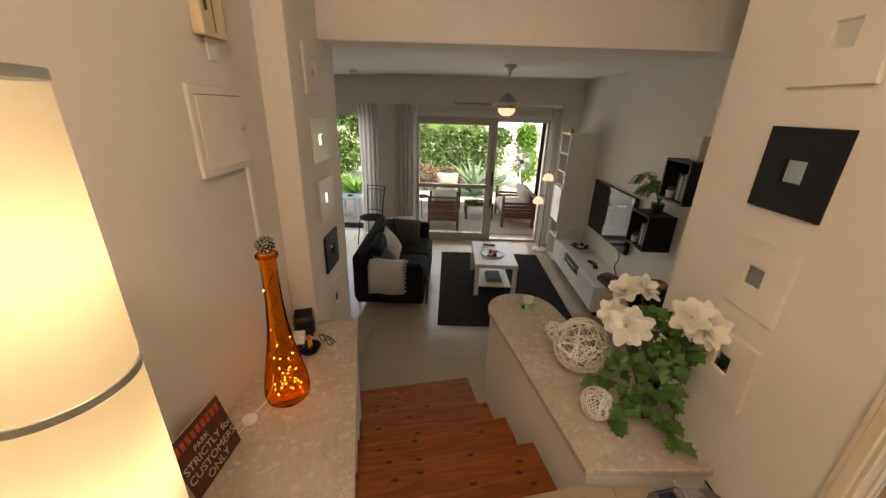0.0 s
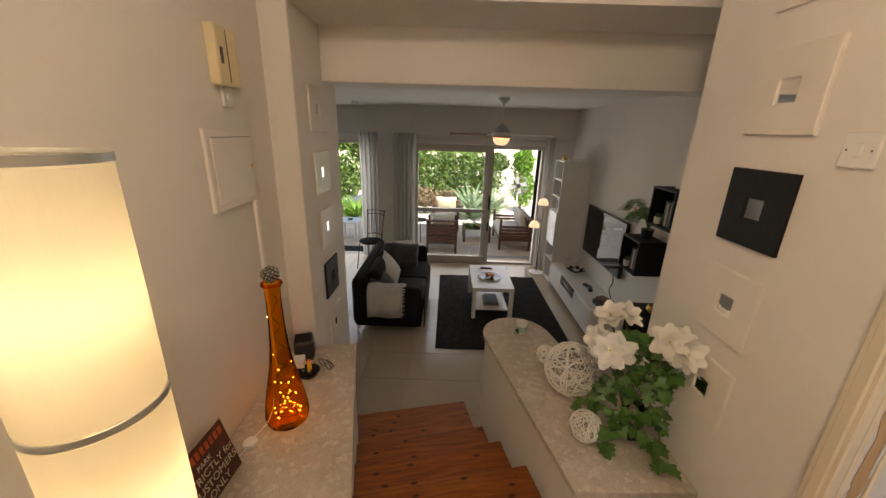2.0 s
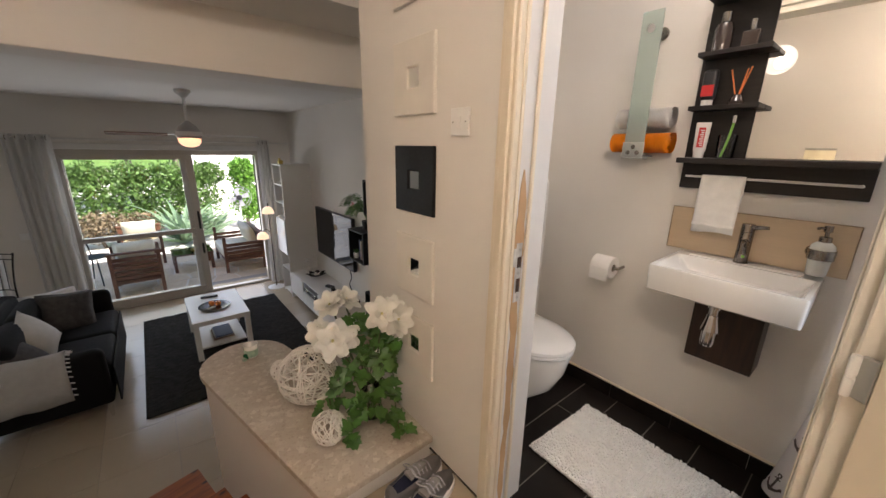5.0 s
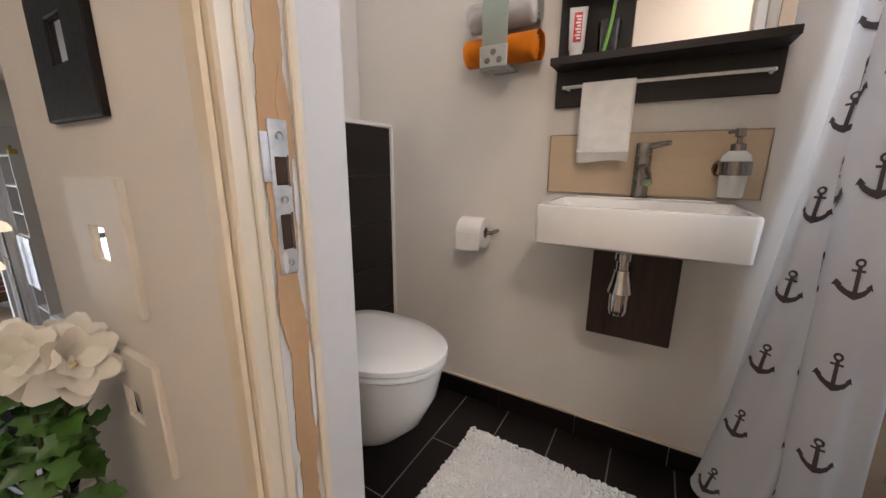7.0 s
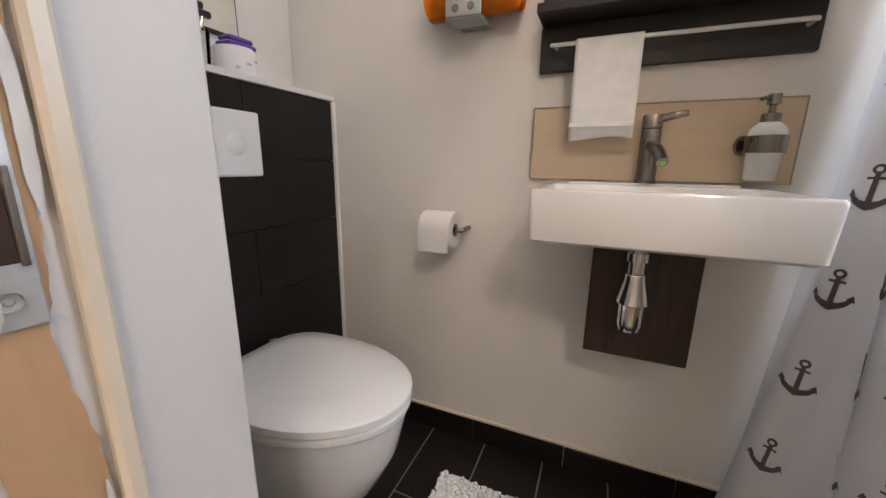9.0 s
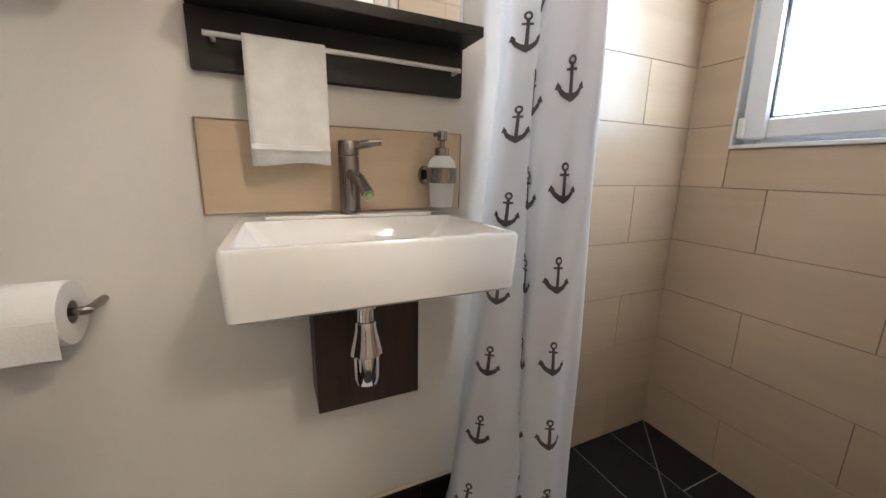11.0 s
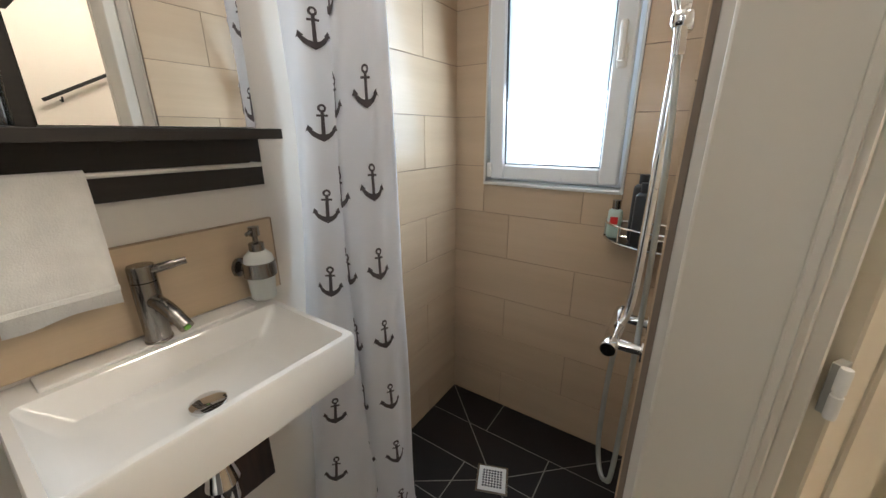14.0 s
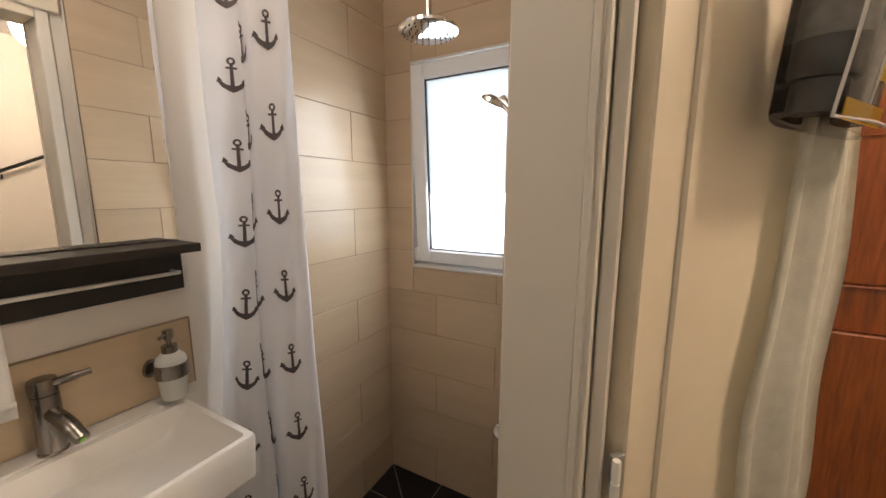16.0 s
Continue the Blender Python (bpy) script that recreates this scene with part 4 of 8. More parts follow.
part("border", boxes(((-0.0215, -0.0705, -0.196), (-0.0185, 0.0705, -0.186)), bevel=0.001), TOWEL_WHITE, hand_towel, "woven border stripe")

# things on the shelves
def cylinder_thing(name, label, category, at, profile, mat, seg=20, part_name="body"):
    e = thing(name, label, category, at)
    part(part_name, lathe(profile, seg), mat, e, smooth=True)
    return e


t = thing("toothpaste_tube", "upright white and red toothpaste tube", "tube", (SX - 0.07, 0.290, 1.2865), 15)
bm = bmesh.new()
secs = [(0.018, 0.018, 0.0), (0.018, 0.018, 0.022), (0.021, 0.020, 0.026), (0.023, 0.014, 0.08), (0.025, 0.002, 0.135)]
rg = [[bm.verts.new((b * math.sin(2 * math.pi * i / 16), a * math.cos(2 * math.pi * i / 16), z)) for i in range(16)] for a, b, z in secs]
for a, b in zip(rg, rg[1:]):
    for i in range(16):
        bm.faces.new((a[i], a[(i + 1) % 16], b[(i + 1) % 16], b[i]))
bm.faces.new(rg[0][::-1]), bm.faces.new(rg[-1])
part("tube", bm, WHITE_PLASTIC, t, smooth=True)
part("label_band", boxes(((-0.0235, -0.010, 0.040), (-0.0195, 0.012, 0.115)), bevel=0.001), RED, t, "red printed label")
part("lettering", boxes(*[((-0.0255, -0.007, 0.046 + 0.008 * i), (-0.0238, 0.003 + 0.004 * (i % 2), 0.050 + 0.008 * i)) for i in range(8)]), WHITE_PLASTIC, t)
t = thing("tumbler", "clear tumbler holding a green toothbrush", "tumbler", (SX - 0.065, 0.205, 1.2865))
part("glass", lathe([(0.0, 0.001), (0.027, 0.001), (0.031, 0.085), (0.0295, 0.085), (0.026, 0.004), (0.0, 0.004)], 24), CLEAR_GLASS, t, smooth=True)
brush = thing("toothbrush", "green toothbrush standing in the tumbler", "toothbrush", (SX - 0.065, 0.205, 1.291))
part("stick", tube(bend([(0.0, 0.012, 0.0), (0.0, -0.002, 0.07), (0.003, -0.010, 0.15)]), 0.0042, 8), GREEN_PLASTIC, brush, smooth=True)
part("bristles", boxes(((-0.014, -0.015, 0.125), (-0.002, -0.006, 0.152)), bevel=0.002), WHITE_PLASTIC, brush)
t = thing("lotion_tube", "black and red tube standing on its cap", "tube", (SX - 0.07, 0.297, 1.4805))
part("tube", boxes(((-0.018, -0.024, 0.022), (0.018, 0.024, 0.130)), bevel=0.012, seg=3), BLACK_PLASTIC, t, smooth=True)
part("cap", lathe([(0, 0), (0.019, 0), (0.019, 0.022), (0, 0.022)], 18), WHITE_PLASTIC, t)
part("label_band", boxes(((-0.0195, -0.020, 0.035), (-0.0183, 0.020, 0.075))), RED, t, "red label")
t = thing("reed_diffuser", "small dark diffuser jar with three orange sticks", "diffuser", (SX - 0.065, 0.205, 1.4805))
part("jar", lathe([(0, 0), (0.024, 0), (0.026, 0.012), (0.015, 0.030), (0.013, 0.036), (0, 0.036)], 20), BROWN_GLASS, t, smooth=True)
for a, b in ((0.035, 0.01), (-0.030, -0.012), (-0.012, 0.02)):
    part("stick", tube([(0, 0, 0.01), (b, a, 0.125)], 0.0024, 6), ORANGE_STICK, t)
t = thing("perfume_bottle", "dark glass perfume bottle with a steel cap", "bottle", (SX - 0.07, 0.285, 1.6705))
part("glass", lathe([(0, 0), (0.030, 0.0), (0.030, 0.075), (0.024, 0.092), (0.012, 0.097), (0, 0.097)], 24), BROWN_GLASS, t, smooth=True)
part("cap", lathe([(0.013, 0.097), (0.015, 0.100), (0.015, 0.130), (0, 0.132)], 20), STEEL, t, smooth=True)
t = thing("perfume_bottle", "low dark glass perfume bottle", "bottle", (SX - 0.07, 0.200, 1.6705))
part("glass", boxes(((-0.016, -0.026, 0), (0.016, 0.026, 0.055)), bevel=0.006, seg=2), BROWN_GLASS, t)
part("cap", lathe([(0.008, 0.055), (0.009, 0.060), (0.010, 0.090), (0, 0.091)], 16), STEEL, t, smooth=True)

# ---- glass towel holder ----
holder = thing("towel_holder", "sandblasted glass towel holder strip on the wall", "towel holder", (SX, 0.528, 0.0))
part("glass_strip", boxes(((-0.118, -0.042, 1.285), (-0.112, 0.042, 1.856)), bevel=0.002), STRIP_GLASS, holder)
part("lower_glass", boxes(((-0.112, -0.042, 1.285), (-0.002, 0.042, 1.291)), bevel=0.002), STRIP_GLASS, holder)
for z in (1.790, 1.325):
    part("stud", lathe([(0.0, 0.0), (0.016, 0.0), (0.016, 0.004), (0.006, 0.006), (0.006, 0.115)], 16, at=(-0.121, 0, z), m=pose(0, 0, 0, 0, 90)), CHROME, holder, smooth=True)
part("front_plate", boxes(((-0.1225, -0.046, 1.282), (-0.1185, 0.046, 1.346)), ((-0.1215, -0.046, 1.276), (-0.060, 0.046, 1.281)), bevel=0.002), SATIN, holder, "satin metal plate with pressed holes")
for y, z in ((-0.020, 1.302), (0.020, 1.302), (0.0, 1.326)):
    part("pressed_hole", lathe([(0.0, 0.0), (0.009, 0.001), (0.010, 0.003)], 16, at=(-0.1245, y, z), m=pose(0, 0, 0, 0, 90)), STEEL, holder, smooth=True)
part("wall_disc", lathe([(0.0, 0.012), (0.022, 0.012), (0.026, 0.008), (0.026, 0.0)], 24, at=(-0.001, 0.0, 1.790), m=pose(0, 0, 0, 0, -90)), STEEL, holder, "round steel wall disc", smooth=True)


def rolled_towel(name, label, z, r, mat, half):
    e = thing(name, label, "towel", (SX - 0.060, 0.520, z))
    bm = bmesh.new()
    spiral = []
    n = 58
    for i in range(n):
        a = i / n * 2 * math.pi * 3.2
        rr = 0.010 + (r - 0.010) * i / n
        spiral.append((rr * math.cos(a), rr * math.sin(a) * 0.92))
    rows = [[bm.verts.new((x * (1 + 0.05 * math.sin(k * 1.7 + j * 0.2)), -half + 2 * half * k / 10, zz)) for j, (x, zz) in enumerate(spiral)] for k in range(11)]
    for a, b in zip(rows, rows[1:]):
        for i in range(n - 1):
            bm.faces.new((a[i], a[i + 1], b[i + 1], b[i]))
    bmesh.ops.solidify(bm, geom=bm.faces[:], thickness=0.007)
    part("cloth", bm, mat, e, smooth="all")
    return e


rolled_towel("rolled_towel", "rolled white towel in the glass holder", 1.450, 0.055, TOWEL_WHITE, 0.112)
rolled_towel("rolled_towel", "rolled bright orange towel in the glass holder", 1.347, 0.056, TOWEL_ORANGE, 0.122)
# ---- paper roll ----
pr = thing("toilet_paper_roll", "white toilet roll on a steel wall holder", "toilet roll", (SX - 0.064, 0.605, 0.742))
part("roll", lathe([(0.020, -0.048), (0.054, -0.048), (0.055, -0.046), (0.055, 0.046), (0.054, 0.048), (0.020, 0.048), (0.020, -0.048)], 32, m=pose(0, 0, 0, 90)), PAPER, pr, smooth=True)
part("core", lathe([(0.0195, -0.047), (0.0195, 0.047)], 24, m=pose(0, 0, 0, 90)), material("grey_card_core", (0.32, 0.28, 0.24), 0.9), pr)
part("sheet", boxes(((-0.0565, -0.047, -0.060), (-0.0552, 0.047, 0.005)), bevel=0.0005), PAPER, pr)
part("bar", tube(bend([(0.0, 0.055, 0.0), (0.0, -0.055, 0.0), (0.008, -0.066, 0.0), (0.030, -0.068, 0.0), (0.067, -0.068, 0.0)], 4), 0.0075, 12), STEEL, pr, smooth=True)

# ---- toilet ----
wc = thing("toilet", "white wall-hung toilet with closed lid", "toilet", (1.962, 1.026, 0.020))


def egg(w, y_back, y_front, z, bm, n=36, square=0.55):
    """An outline straight at the back and round at the front."""
    pts = []
    ym = y_back + (y_front - y_back) * 0.46
    for i in range(n):
        a = 2 * math.pi * i / n
        c, s = math.cos(a), math.sin(a)
        if s >= 0:
            e = square
            x, y = w * math.copysign(abs(c) ** e, c), ym + (y_back - ym) * abs(s) ** e
        else:
            x, y = w * c, ym + (ym - y_front) * s
        pts.append(bm.verts.new((x, y, z)))
    return pts


def loft(sections, cap=True):
    bm = bmesh.new()
    rings = [egg(*s, bm) for s in sections]
    for a, b in zip(rings, rings[1:]):
        for i in range(len(a)):
            j = (i + 1) % len(a)
            bm.faces.new((a[i], a[j], b[j], b[i]))
    bm.faces.new(rings[0][::-1])
    bm.faces.new(rings[-1])
    bmesh.ops.recalc_face_normals(bm, faces=bm.faces)
    return bm


part("bowl", loft([(0.085, -0.01, -0.25, 0.075), (0.120, -0.004, -0.35, 0.085), (0.150, -0.004, -0.425, 0.16), (0.168, -0.004, -0.475, 0.26), (0.178, -0.004, -0.498, 0.355), (0.180, -0.004, -0.502, 0.372)]), CERAMIC, wc, smooth=True)
part("seat", loft([(0.178, -0.045, -0.502, 0.375), (0.184, -0.042, -0.508, 0.380), (0.184, -0.042, -0.508, 0.390), (0.180, -0.044, -0.504, 0.394)]), CERAMIC, wc, smooth=True)
part("lid", loft([(0.181, -0.040, -0.506, 0.396), (0.186, -0.038, -0.511, 0.401), (0.185, -0.038, -0.510, 0.415), (0.176, -0.046, -0.500, 0.422), (0.12, -0.09, -0.40, 0.425)]), CERAMIC, wc, smooth=True)
for x in (-0.09, 0.09):
    part("hinge", lathe([(0.0, 0.0), (0.013, 0.0), (0.013, 0.03), (0.0, 0.032)], 14, at=(x, -0.025, 0.39)), CHROME, wc, smooth=True)

# boxed-in cistern with dark tiles and a pale top
cis = tagged(new("wall_cistern"), "boxed-in cistern wall faced with dark tiles", "wall", "", "structure")
part("core", boxes(((BX + 0.001, 1.042, 0.0), (SX - 0.001, 1.199, 1.128))), GROUT_DARK, cis)
part("top_shelf", boxes(((BX + 0.001, 1.026, 1.129), (SX - 0.001, 1.199, 1.145)), bevel=0.002), WALL, cis)
part("sealant", boxes(((SX - 0.012, 1.020, 0.20), (SX - 0.001, 1.041, 1.130)), bevel=0.004), WHITE_PLASTIC, cis, "uneven white sealant")
zs = [0.0, 0.17, 0.362, 0.555, 0.747, 0.938, 1.128]
for i, (z0, z1) in enumerate(zip(zs, zs[1:])):
    xs = [BX + 0.001, 2.06, SX - 0.013] if i % 2 else [BX + 0.001, 1.78, SX - 0.013]
    for x0, x1 in zip(xs, xs[1:]):
        part("tile", boxes(((x0 + 0.001, 1.031, z0 + 0.001), (x1 - 0.001, 1.0425, z1 - 0.001)), bevel=0.001), DARK_TILE, cis)
fl = thing("flush_plate", "white dual flush plate on the dark tiles", "flush plate", (1.975, 1.0305, 0.973))
part("plate", boxes(((-0.123, -0.010, -0.081), (0.123, 0.0, 0.081)), bevel=0.006, seg=2), WHITE_PLASTIC, fl)
for x in (-0.030, 0.048):
    part("button", lathe([(0.0, 0.003), (0.024, 0.003), (0.029, 0.0), (0.030, 0.0)], 28, at=(x, -0.010, 0), m=pose(0, 0, 0, 90)), WHITE_PLASTIC, fl, smooth=True)

# things on the cistern top
t = thing("cotton_roll", "patterned white paper roll with a purple soap box on top", "paper roll", (2.12, 1.115, 1.1455))
part("roll", lathe([(0, 0), (0.050, 0.0), (0.051, 0.004), (0.051, 0.072), (0.048, 0.076), (0, 0.076)], 28), PAPER, t, smooth=True)
part("print", boxes(*[((0.0512 * math.sin(a) - 0.006, -0.0525 * math.cos(a), 0.02 + 0.012 * k), (0.0512 * math.sin(a) + 0.008, -0.0525 * math.cos(a) + 0.003, 0.026 + 0.012 * k)) for k, a in enumerate((-0.5, 0.0, 0.5))]), PRINT_AND_SHOW_THROUGH, t)
t2 = thing("soap_box", "small purple oval soap box", "box", (2.125, 1.11, 1.2218))
part("lower_half", boxes(((-0.042, -0.028, 0.0), (0.042, 0.028, 0.014)), bevel=0.0065, seg=3), PURPLE, t2, smooth=True)
part("upper_half", boxes(((-0.036, -0.024, 0.0145), (0.036, 0.024, 0.028)), bevel=0.0065, seg=3), PURPLE, t2, smooth=True)
t = thing("razor_cup", "glass cup with blue razors", "cup", (2.005, 1.10, 1.1455))
part("glass", lathe([(0.0, 0.001), (0.028, 0.001), (0.033, 0.090), (0.031, 0.090), (0.027, 0.004), (0.0, 0.004)], 24), CLEAR_GLASS, t, smooth=True)
for k, (dx, dy) in enumerate(((0.035, 0.01), (-0.03, 0.0), (-0.012, -0.03))):
    rz = thing("razor", "blue and black disposable razor in the cup", "razor", (2.005, 1.10, 1.150), 0, "razors")
    part("grip", tube([(-dx * 0.4, -dy * 0.4, 0.0), (dx, dy, 0.125)], 0.0045, 8), BLUE_PLASTIC if k else STEEL, rz, smooth=True)
    part("blade_head", boxes(((dx - 0.020, dy - 0.007, 0.122), (dx + 0.020, dy + 0.007, 0.137)), bevel=0.003), BLACK_PLASTIC, rz)
mr = thing("wall_mirror", "dark-edged mirror above the cistern", "mirror", (1.90, 1.198, 1.27))
part("frame", boxes(((-0.30, -0.012, 0.0), (0.30, 0.0, 0.85)), bevel=0.002), BLACK_PLASTIC, mr)
part("mirror_glass", boxes(((-0.292, -0.016, 0.008), (0.292, -0.0125, 0.842))), MIRROR, mr)
pot = thing("pot_plant", "small bushy green plant in a steel pot", "plant", (1.90, 1.11, 1.1455))
part("pot", lathe([(0, 0), (0.026, 0), (0.034, 0.06), (0.031, 0.06), (0, 0.05)], 20), CHROME, pot, smooth=True)
rng = random.Random(3)
bm = bmesh.new()
for _ in range(150):
    a, r0 = rng.uniform(0, 6.28), rng.uniform(0.2, 1)
    p = Vector((0.045 * r0 * math.cos(a), 0.045 * r0 * math.sin(a), 0.065 + rng.uniform(0, 0.10)))
    d = Vector((p.x, p.y, 0.05)).normalized()
    s = d.cross(Vector((0, 0, 1))).normalized() * 0.004
    bm.faces.new([bm.verts.new(p - s), bm.verts.new(p + d * 0.010 - s), bm.verts.new(p + d * 0.022), bm.verts.new(p + d * 0.010 + s)])
part("foliage", bm, LEAF_SMALL, pot)

# ---- shower ----
shower = thing("shower_set", "chrome shower set: mixer, riser pipe, rain head and hand shower", "shower", (1.575, -0.66, 0.0))
part("mixer", lathe([(0.0, -0.115), (0.017, -0.115), (0.020, -0.110), (0.020, -0.075), (0.0185, -0.072), (0.0185, 0.072), (0.020, 0.075), (0.020, 0.110), (0.0, 0.115)], 24, at=(0.068, 0.01, 0.79), m=pose(0, 0, 0, 90)), CHROME, shower, smooth=True)
for y in (-0.065, 0.085):
    part("wall_union", tube([(-0.008, y, 0.79), (0.002, y, 0.79), (0.003, y, 0.79), (0.060, y, 0.79)], [0.028, 0.028, 0.014, 0.013], 18), CHROME, shower, smooth=True)
part("riser", tube(bend([(0.060, 0.0, 0.80), (0.044, -0.02, 0.90), (0.040, -0.02, 1.4), (0.040, -0.02, 1.94), (0.048, -0.02, 2.02), (0.11, -0.02, 2.06), (0.26, -0.03, 2.05), (0.350, -0.035, 2.03), (0.375, -0.04, 1.99), (0.375, -0.04, 1.90)], 5), 0.0105, 14), CHROME, shower, smooth=True)
head = part("rain_head", lathe([(0.0, 0.030), (0.014, 0.028), (0.02, 0.018), (0.075, 0.010), (0.088, 0.004), (0.088, -0.004), (0.084, -0.007), (0.0, -0.008)], 32, at=(0.375, -0.04, 1.875)), CHROME, shower, smooth=True)
bm = bmesh.new()
for k in range(1, 5):
    for i in range(k * 6):
        a = 2 * math.pi * i / (k * 6)
        lathe([(0.0026, 0.0), (0.0018, -0.0035), (0.0, -0.004)], 6, bm, (0.375 + 0.019 * k * math.cos(a), -0.04 + 0.019 * k * math.sin(a), 1.867))
tagged(part("nozzles", bm, BLACK_PLASTIC, head), kind="stuff")
part("holder", boxes(((0.020, -0.040, 1.468), (0.058, 0.046, 1.500)), bevel=0.010, seg=2), CHROME, shower, smooth=True)
hs = part("hand_shower", tube(bend([(0.036, 0.030, 1.42), (0.044, 0.030, 1.50), (0.080, 0.022, 1.59), (0.128, 0.012, 1.642)], 6), [0.0115] * 6 + [0.012] * 6 + [0.0135] * 6 + [0.016], 16), CHROME, shower, smooth=True)
part("spray_face", lathe([(0.0, 0.016), (0.022, 0.015), (0.036, 0.006), (0.038, -0.003), (0.032, -0.008), (0.0, -0.009)], 28, at=(0.150, 0.006, 1.640), m=pose(0, 0, 0, 0, -28)), CHROME, hs, smooth=True)
part("hose", tube(bend([(0.060, 0.02, 0.765), (0.068, 0.00, 0.64), (0.070, -0.01, 0.50), (0.066, 0.0, 0.40), (0.050, 0.03, 0.345), (0.030, 0.06, 0.345), (0.016, 0.08, 0.42), (0.014, 0.06, 0.80), (0.020, 0.05, 1.20), (0.036, 0.030, 1.42)], 7), 0.0066, 10), SATIN, shower, "ribbed steel hose", smooth=True)

caddy = thing("corner_basket", "chrome corner basket with shower bottles", "basket", (1.568, -1.075, 0.93))
for z in (0.0, 0.055):
    part("wire", tube([(0.004, 0.004, z)] + [(0.20 * math.cos(a), 0.16 * math.sin(a), z) for a in (radians(3 + 84 * i / 12) for i in range(13))], 0.0035, 8, closed=True), CHROME, caddy, smooth=True)
part("base", prism([(0.004, 0.004)] + [(0.195 * math.cos(a), 0.155 * math.sin(a)) for a in (radians(2 + 86 * i / 10) for i in range(11))], -0.004, 0.0), STEEL, caddy)
for a in (12, 45, 78):
    part("post", tube([(0.20 * math.cos(radians(a)), 0.16 * math.sin(radians(a)), 0.0), (0.20 * math.cos(radians(a)), 0.16 * math.sin(radians(a)), 0.055)], 0.003, 8), CHROME, caddy)
for x, y, h, r, mat, lab in ((1.660, -1.010, 0.19, 0.030, BLACK_PLASTIC, "tall black shampoo bottle in the shower basket"), (1.650, -0.962, 0.17, 0.026, BLACK_PLASTIC, "black shower gel bottle in the shower basket"), (1.735, -1.030, 0.10, 0.022, GREEN_GLASS, "clear shower gel bottle with green liquid")):
    b = thing("shampoo_bottle", lab, "bottle", (x, y, 0.9312), 0, "shower bottles")
    part("bottle", boxes(((-r, -r * 0.7, 0.0), (r, r * 0.7, h)), bevel=r * 0.5, seg=3), mat, b, smooth=True)
    part("cap", lathe([(r * 0.55, h), (r * 0.6, h + 0.004), (r * 0.6, h + 0.030), (0, h + 0.032)], 16), STEEL if mat is GREEN_GLASS else BLACK_PLASTIC, b, smooth=True)
    if mat is GREEN_GLASS:
        part("liquid", boxes(((-r * 0.9, -r * 0.62, 0.002), (r * 0.9, r * 0.62, 0.045)), bevel=0.006), GREEN_PLASTIC, b)
        part("label_mark", boxes(((-0.012, 0.0158, 0.05), (0.012, 0.0172, 0.075))), RED, b)
drain = thing("floor_drain", "square steel shower drain grate", "drain", (1.986, -0.690, 0.0), 22)
part("rim", boxes(((-0.060, -0.060, -0.003), (0.060, 0.060, 0.0035)), bevel=0.001), STEEL, drain)
part("grate", boxes(((-0.052, -0.052, 0.0035), (0.052, 0.052, 0.0052)), bevel=0.0008), WHITE_PLASTIC, drain)
bm = bmesh.new()
for i in range(7):
    for j in range(7):
        lathe([(0.0, 0.0), (0.0046, 0.0)], 8, bm, (-0.033 + 0.011 * i, -0.033 + 0.011 * j, 0.0056))
tagged(part("grate_holes", bm, BLACK_PLASTIC, drain), kind="stuff")

# ---- shower curtain with printed anchors ----
curtain = thing("shower_curtain", "white shower curtain printed with dark grey anchors, drawn aside", "curtain", (0, 0, 0))
LOW = [(2.385, -0.17), (2.31, -0.15), (2.265, -0.19), (2.20, -0.26), (2.225, -0.295), (2.245, -0.31), (2.18, -0.325), (2.15, -0.365), (2.16, -0.42), (2.18, -0.475), (2.24, -0.46), (2.31, -0.43), (2.36, -0.39)]
HIGH = [(2.395, -0.295), (2.335, -0.302), (2.29, -0.343), (2.24, -0.372), (2.25, -0.338), (2.235, -0.298), (2.185, -0.285), (2.15, -0.31), (2.13, -0.335), (2.125, -0.36), (2.18, -0.37), (2.24, -0.36), (2.30, -0.35)]
CURVE, GATHERED = (bend([(x, y, 0) for x, y in line], 8) for line in (LOW, HIGH))
LENS = [0.0]
for a, b in zip(CURVE, CURVE[1:]):
    LENS.append(LENS[-1] + (b - a).length)
CURT_TOP, CURT_LOW = 2.16, 0.03


def curtain_at(s, z, off=0.0):
    """The place s metres along the cloth at height z; off: proud of the cloth."""
    i = 0
    while i < len(LENS) - 2 and LENS[i + 1] < s:
        i += 1
    f = (s - LENS[i]) / max(1e-6, LENS[i + 1] - LENS[i])
    w = min(1.0, max(0.0, z / 1.3)) ** 0.6
    low, high = CURVE[i].lerp(CURVE[i + 1], f), GATHERED[i].lerp(GATHERED[i + 1], f)
    d = (CURVE[i + 1] - CURVE[i]).lerp(GATHERED[i + 1] - GATHERED[i], w).normalized()
    n = Vector((d.y, -d.x, 0))
    q = low.lerp(high, w)
    q += n * (0.005 * math.sin(31 * s + 4.0 * z) + 0.003 * math.sin(67 * s - 7.0 * z) + off)
    return Vector((q.x, q.y, z))


bm = bmesh.new()
NS, NZ = 110, 44
grid = [[bm.verts.new(curtain_at(LENS[-1] * i / NS, CURT_LOW + (CURT_TOP - CURT_LOW) * j / NZ)) for i in range(NS + 1)] for j in range(NZ + 1)]
for a, b in zip(grid, grid[1:]):
    for i in range(NS):
        bm.faces.new((a[i], a[i + 1], b[i + 1], b[i]))
part("cloth", bm, CURTAIN, curtain, smooth="all")
part("hem", tube([curtain_at(LENS[-1] * i / NS, CURT_LOW + 0.001) for i in range(NS + 1)], 0.0022, 6), CURTAIN, curtain)


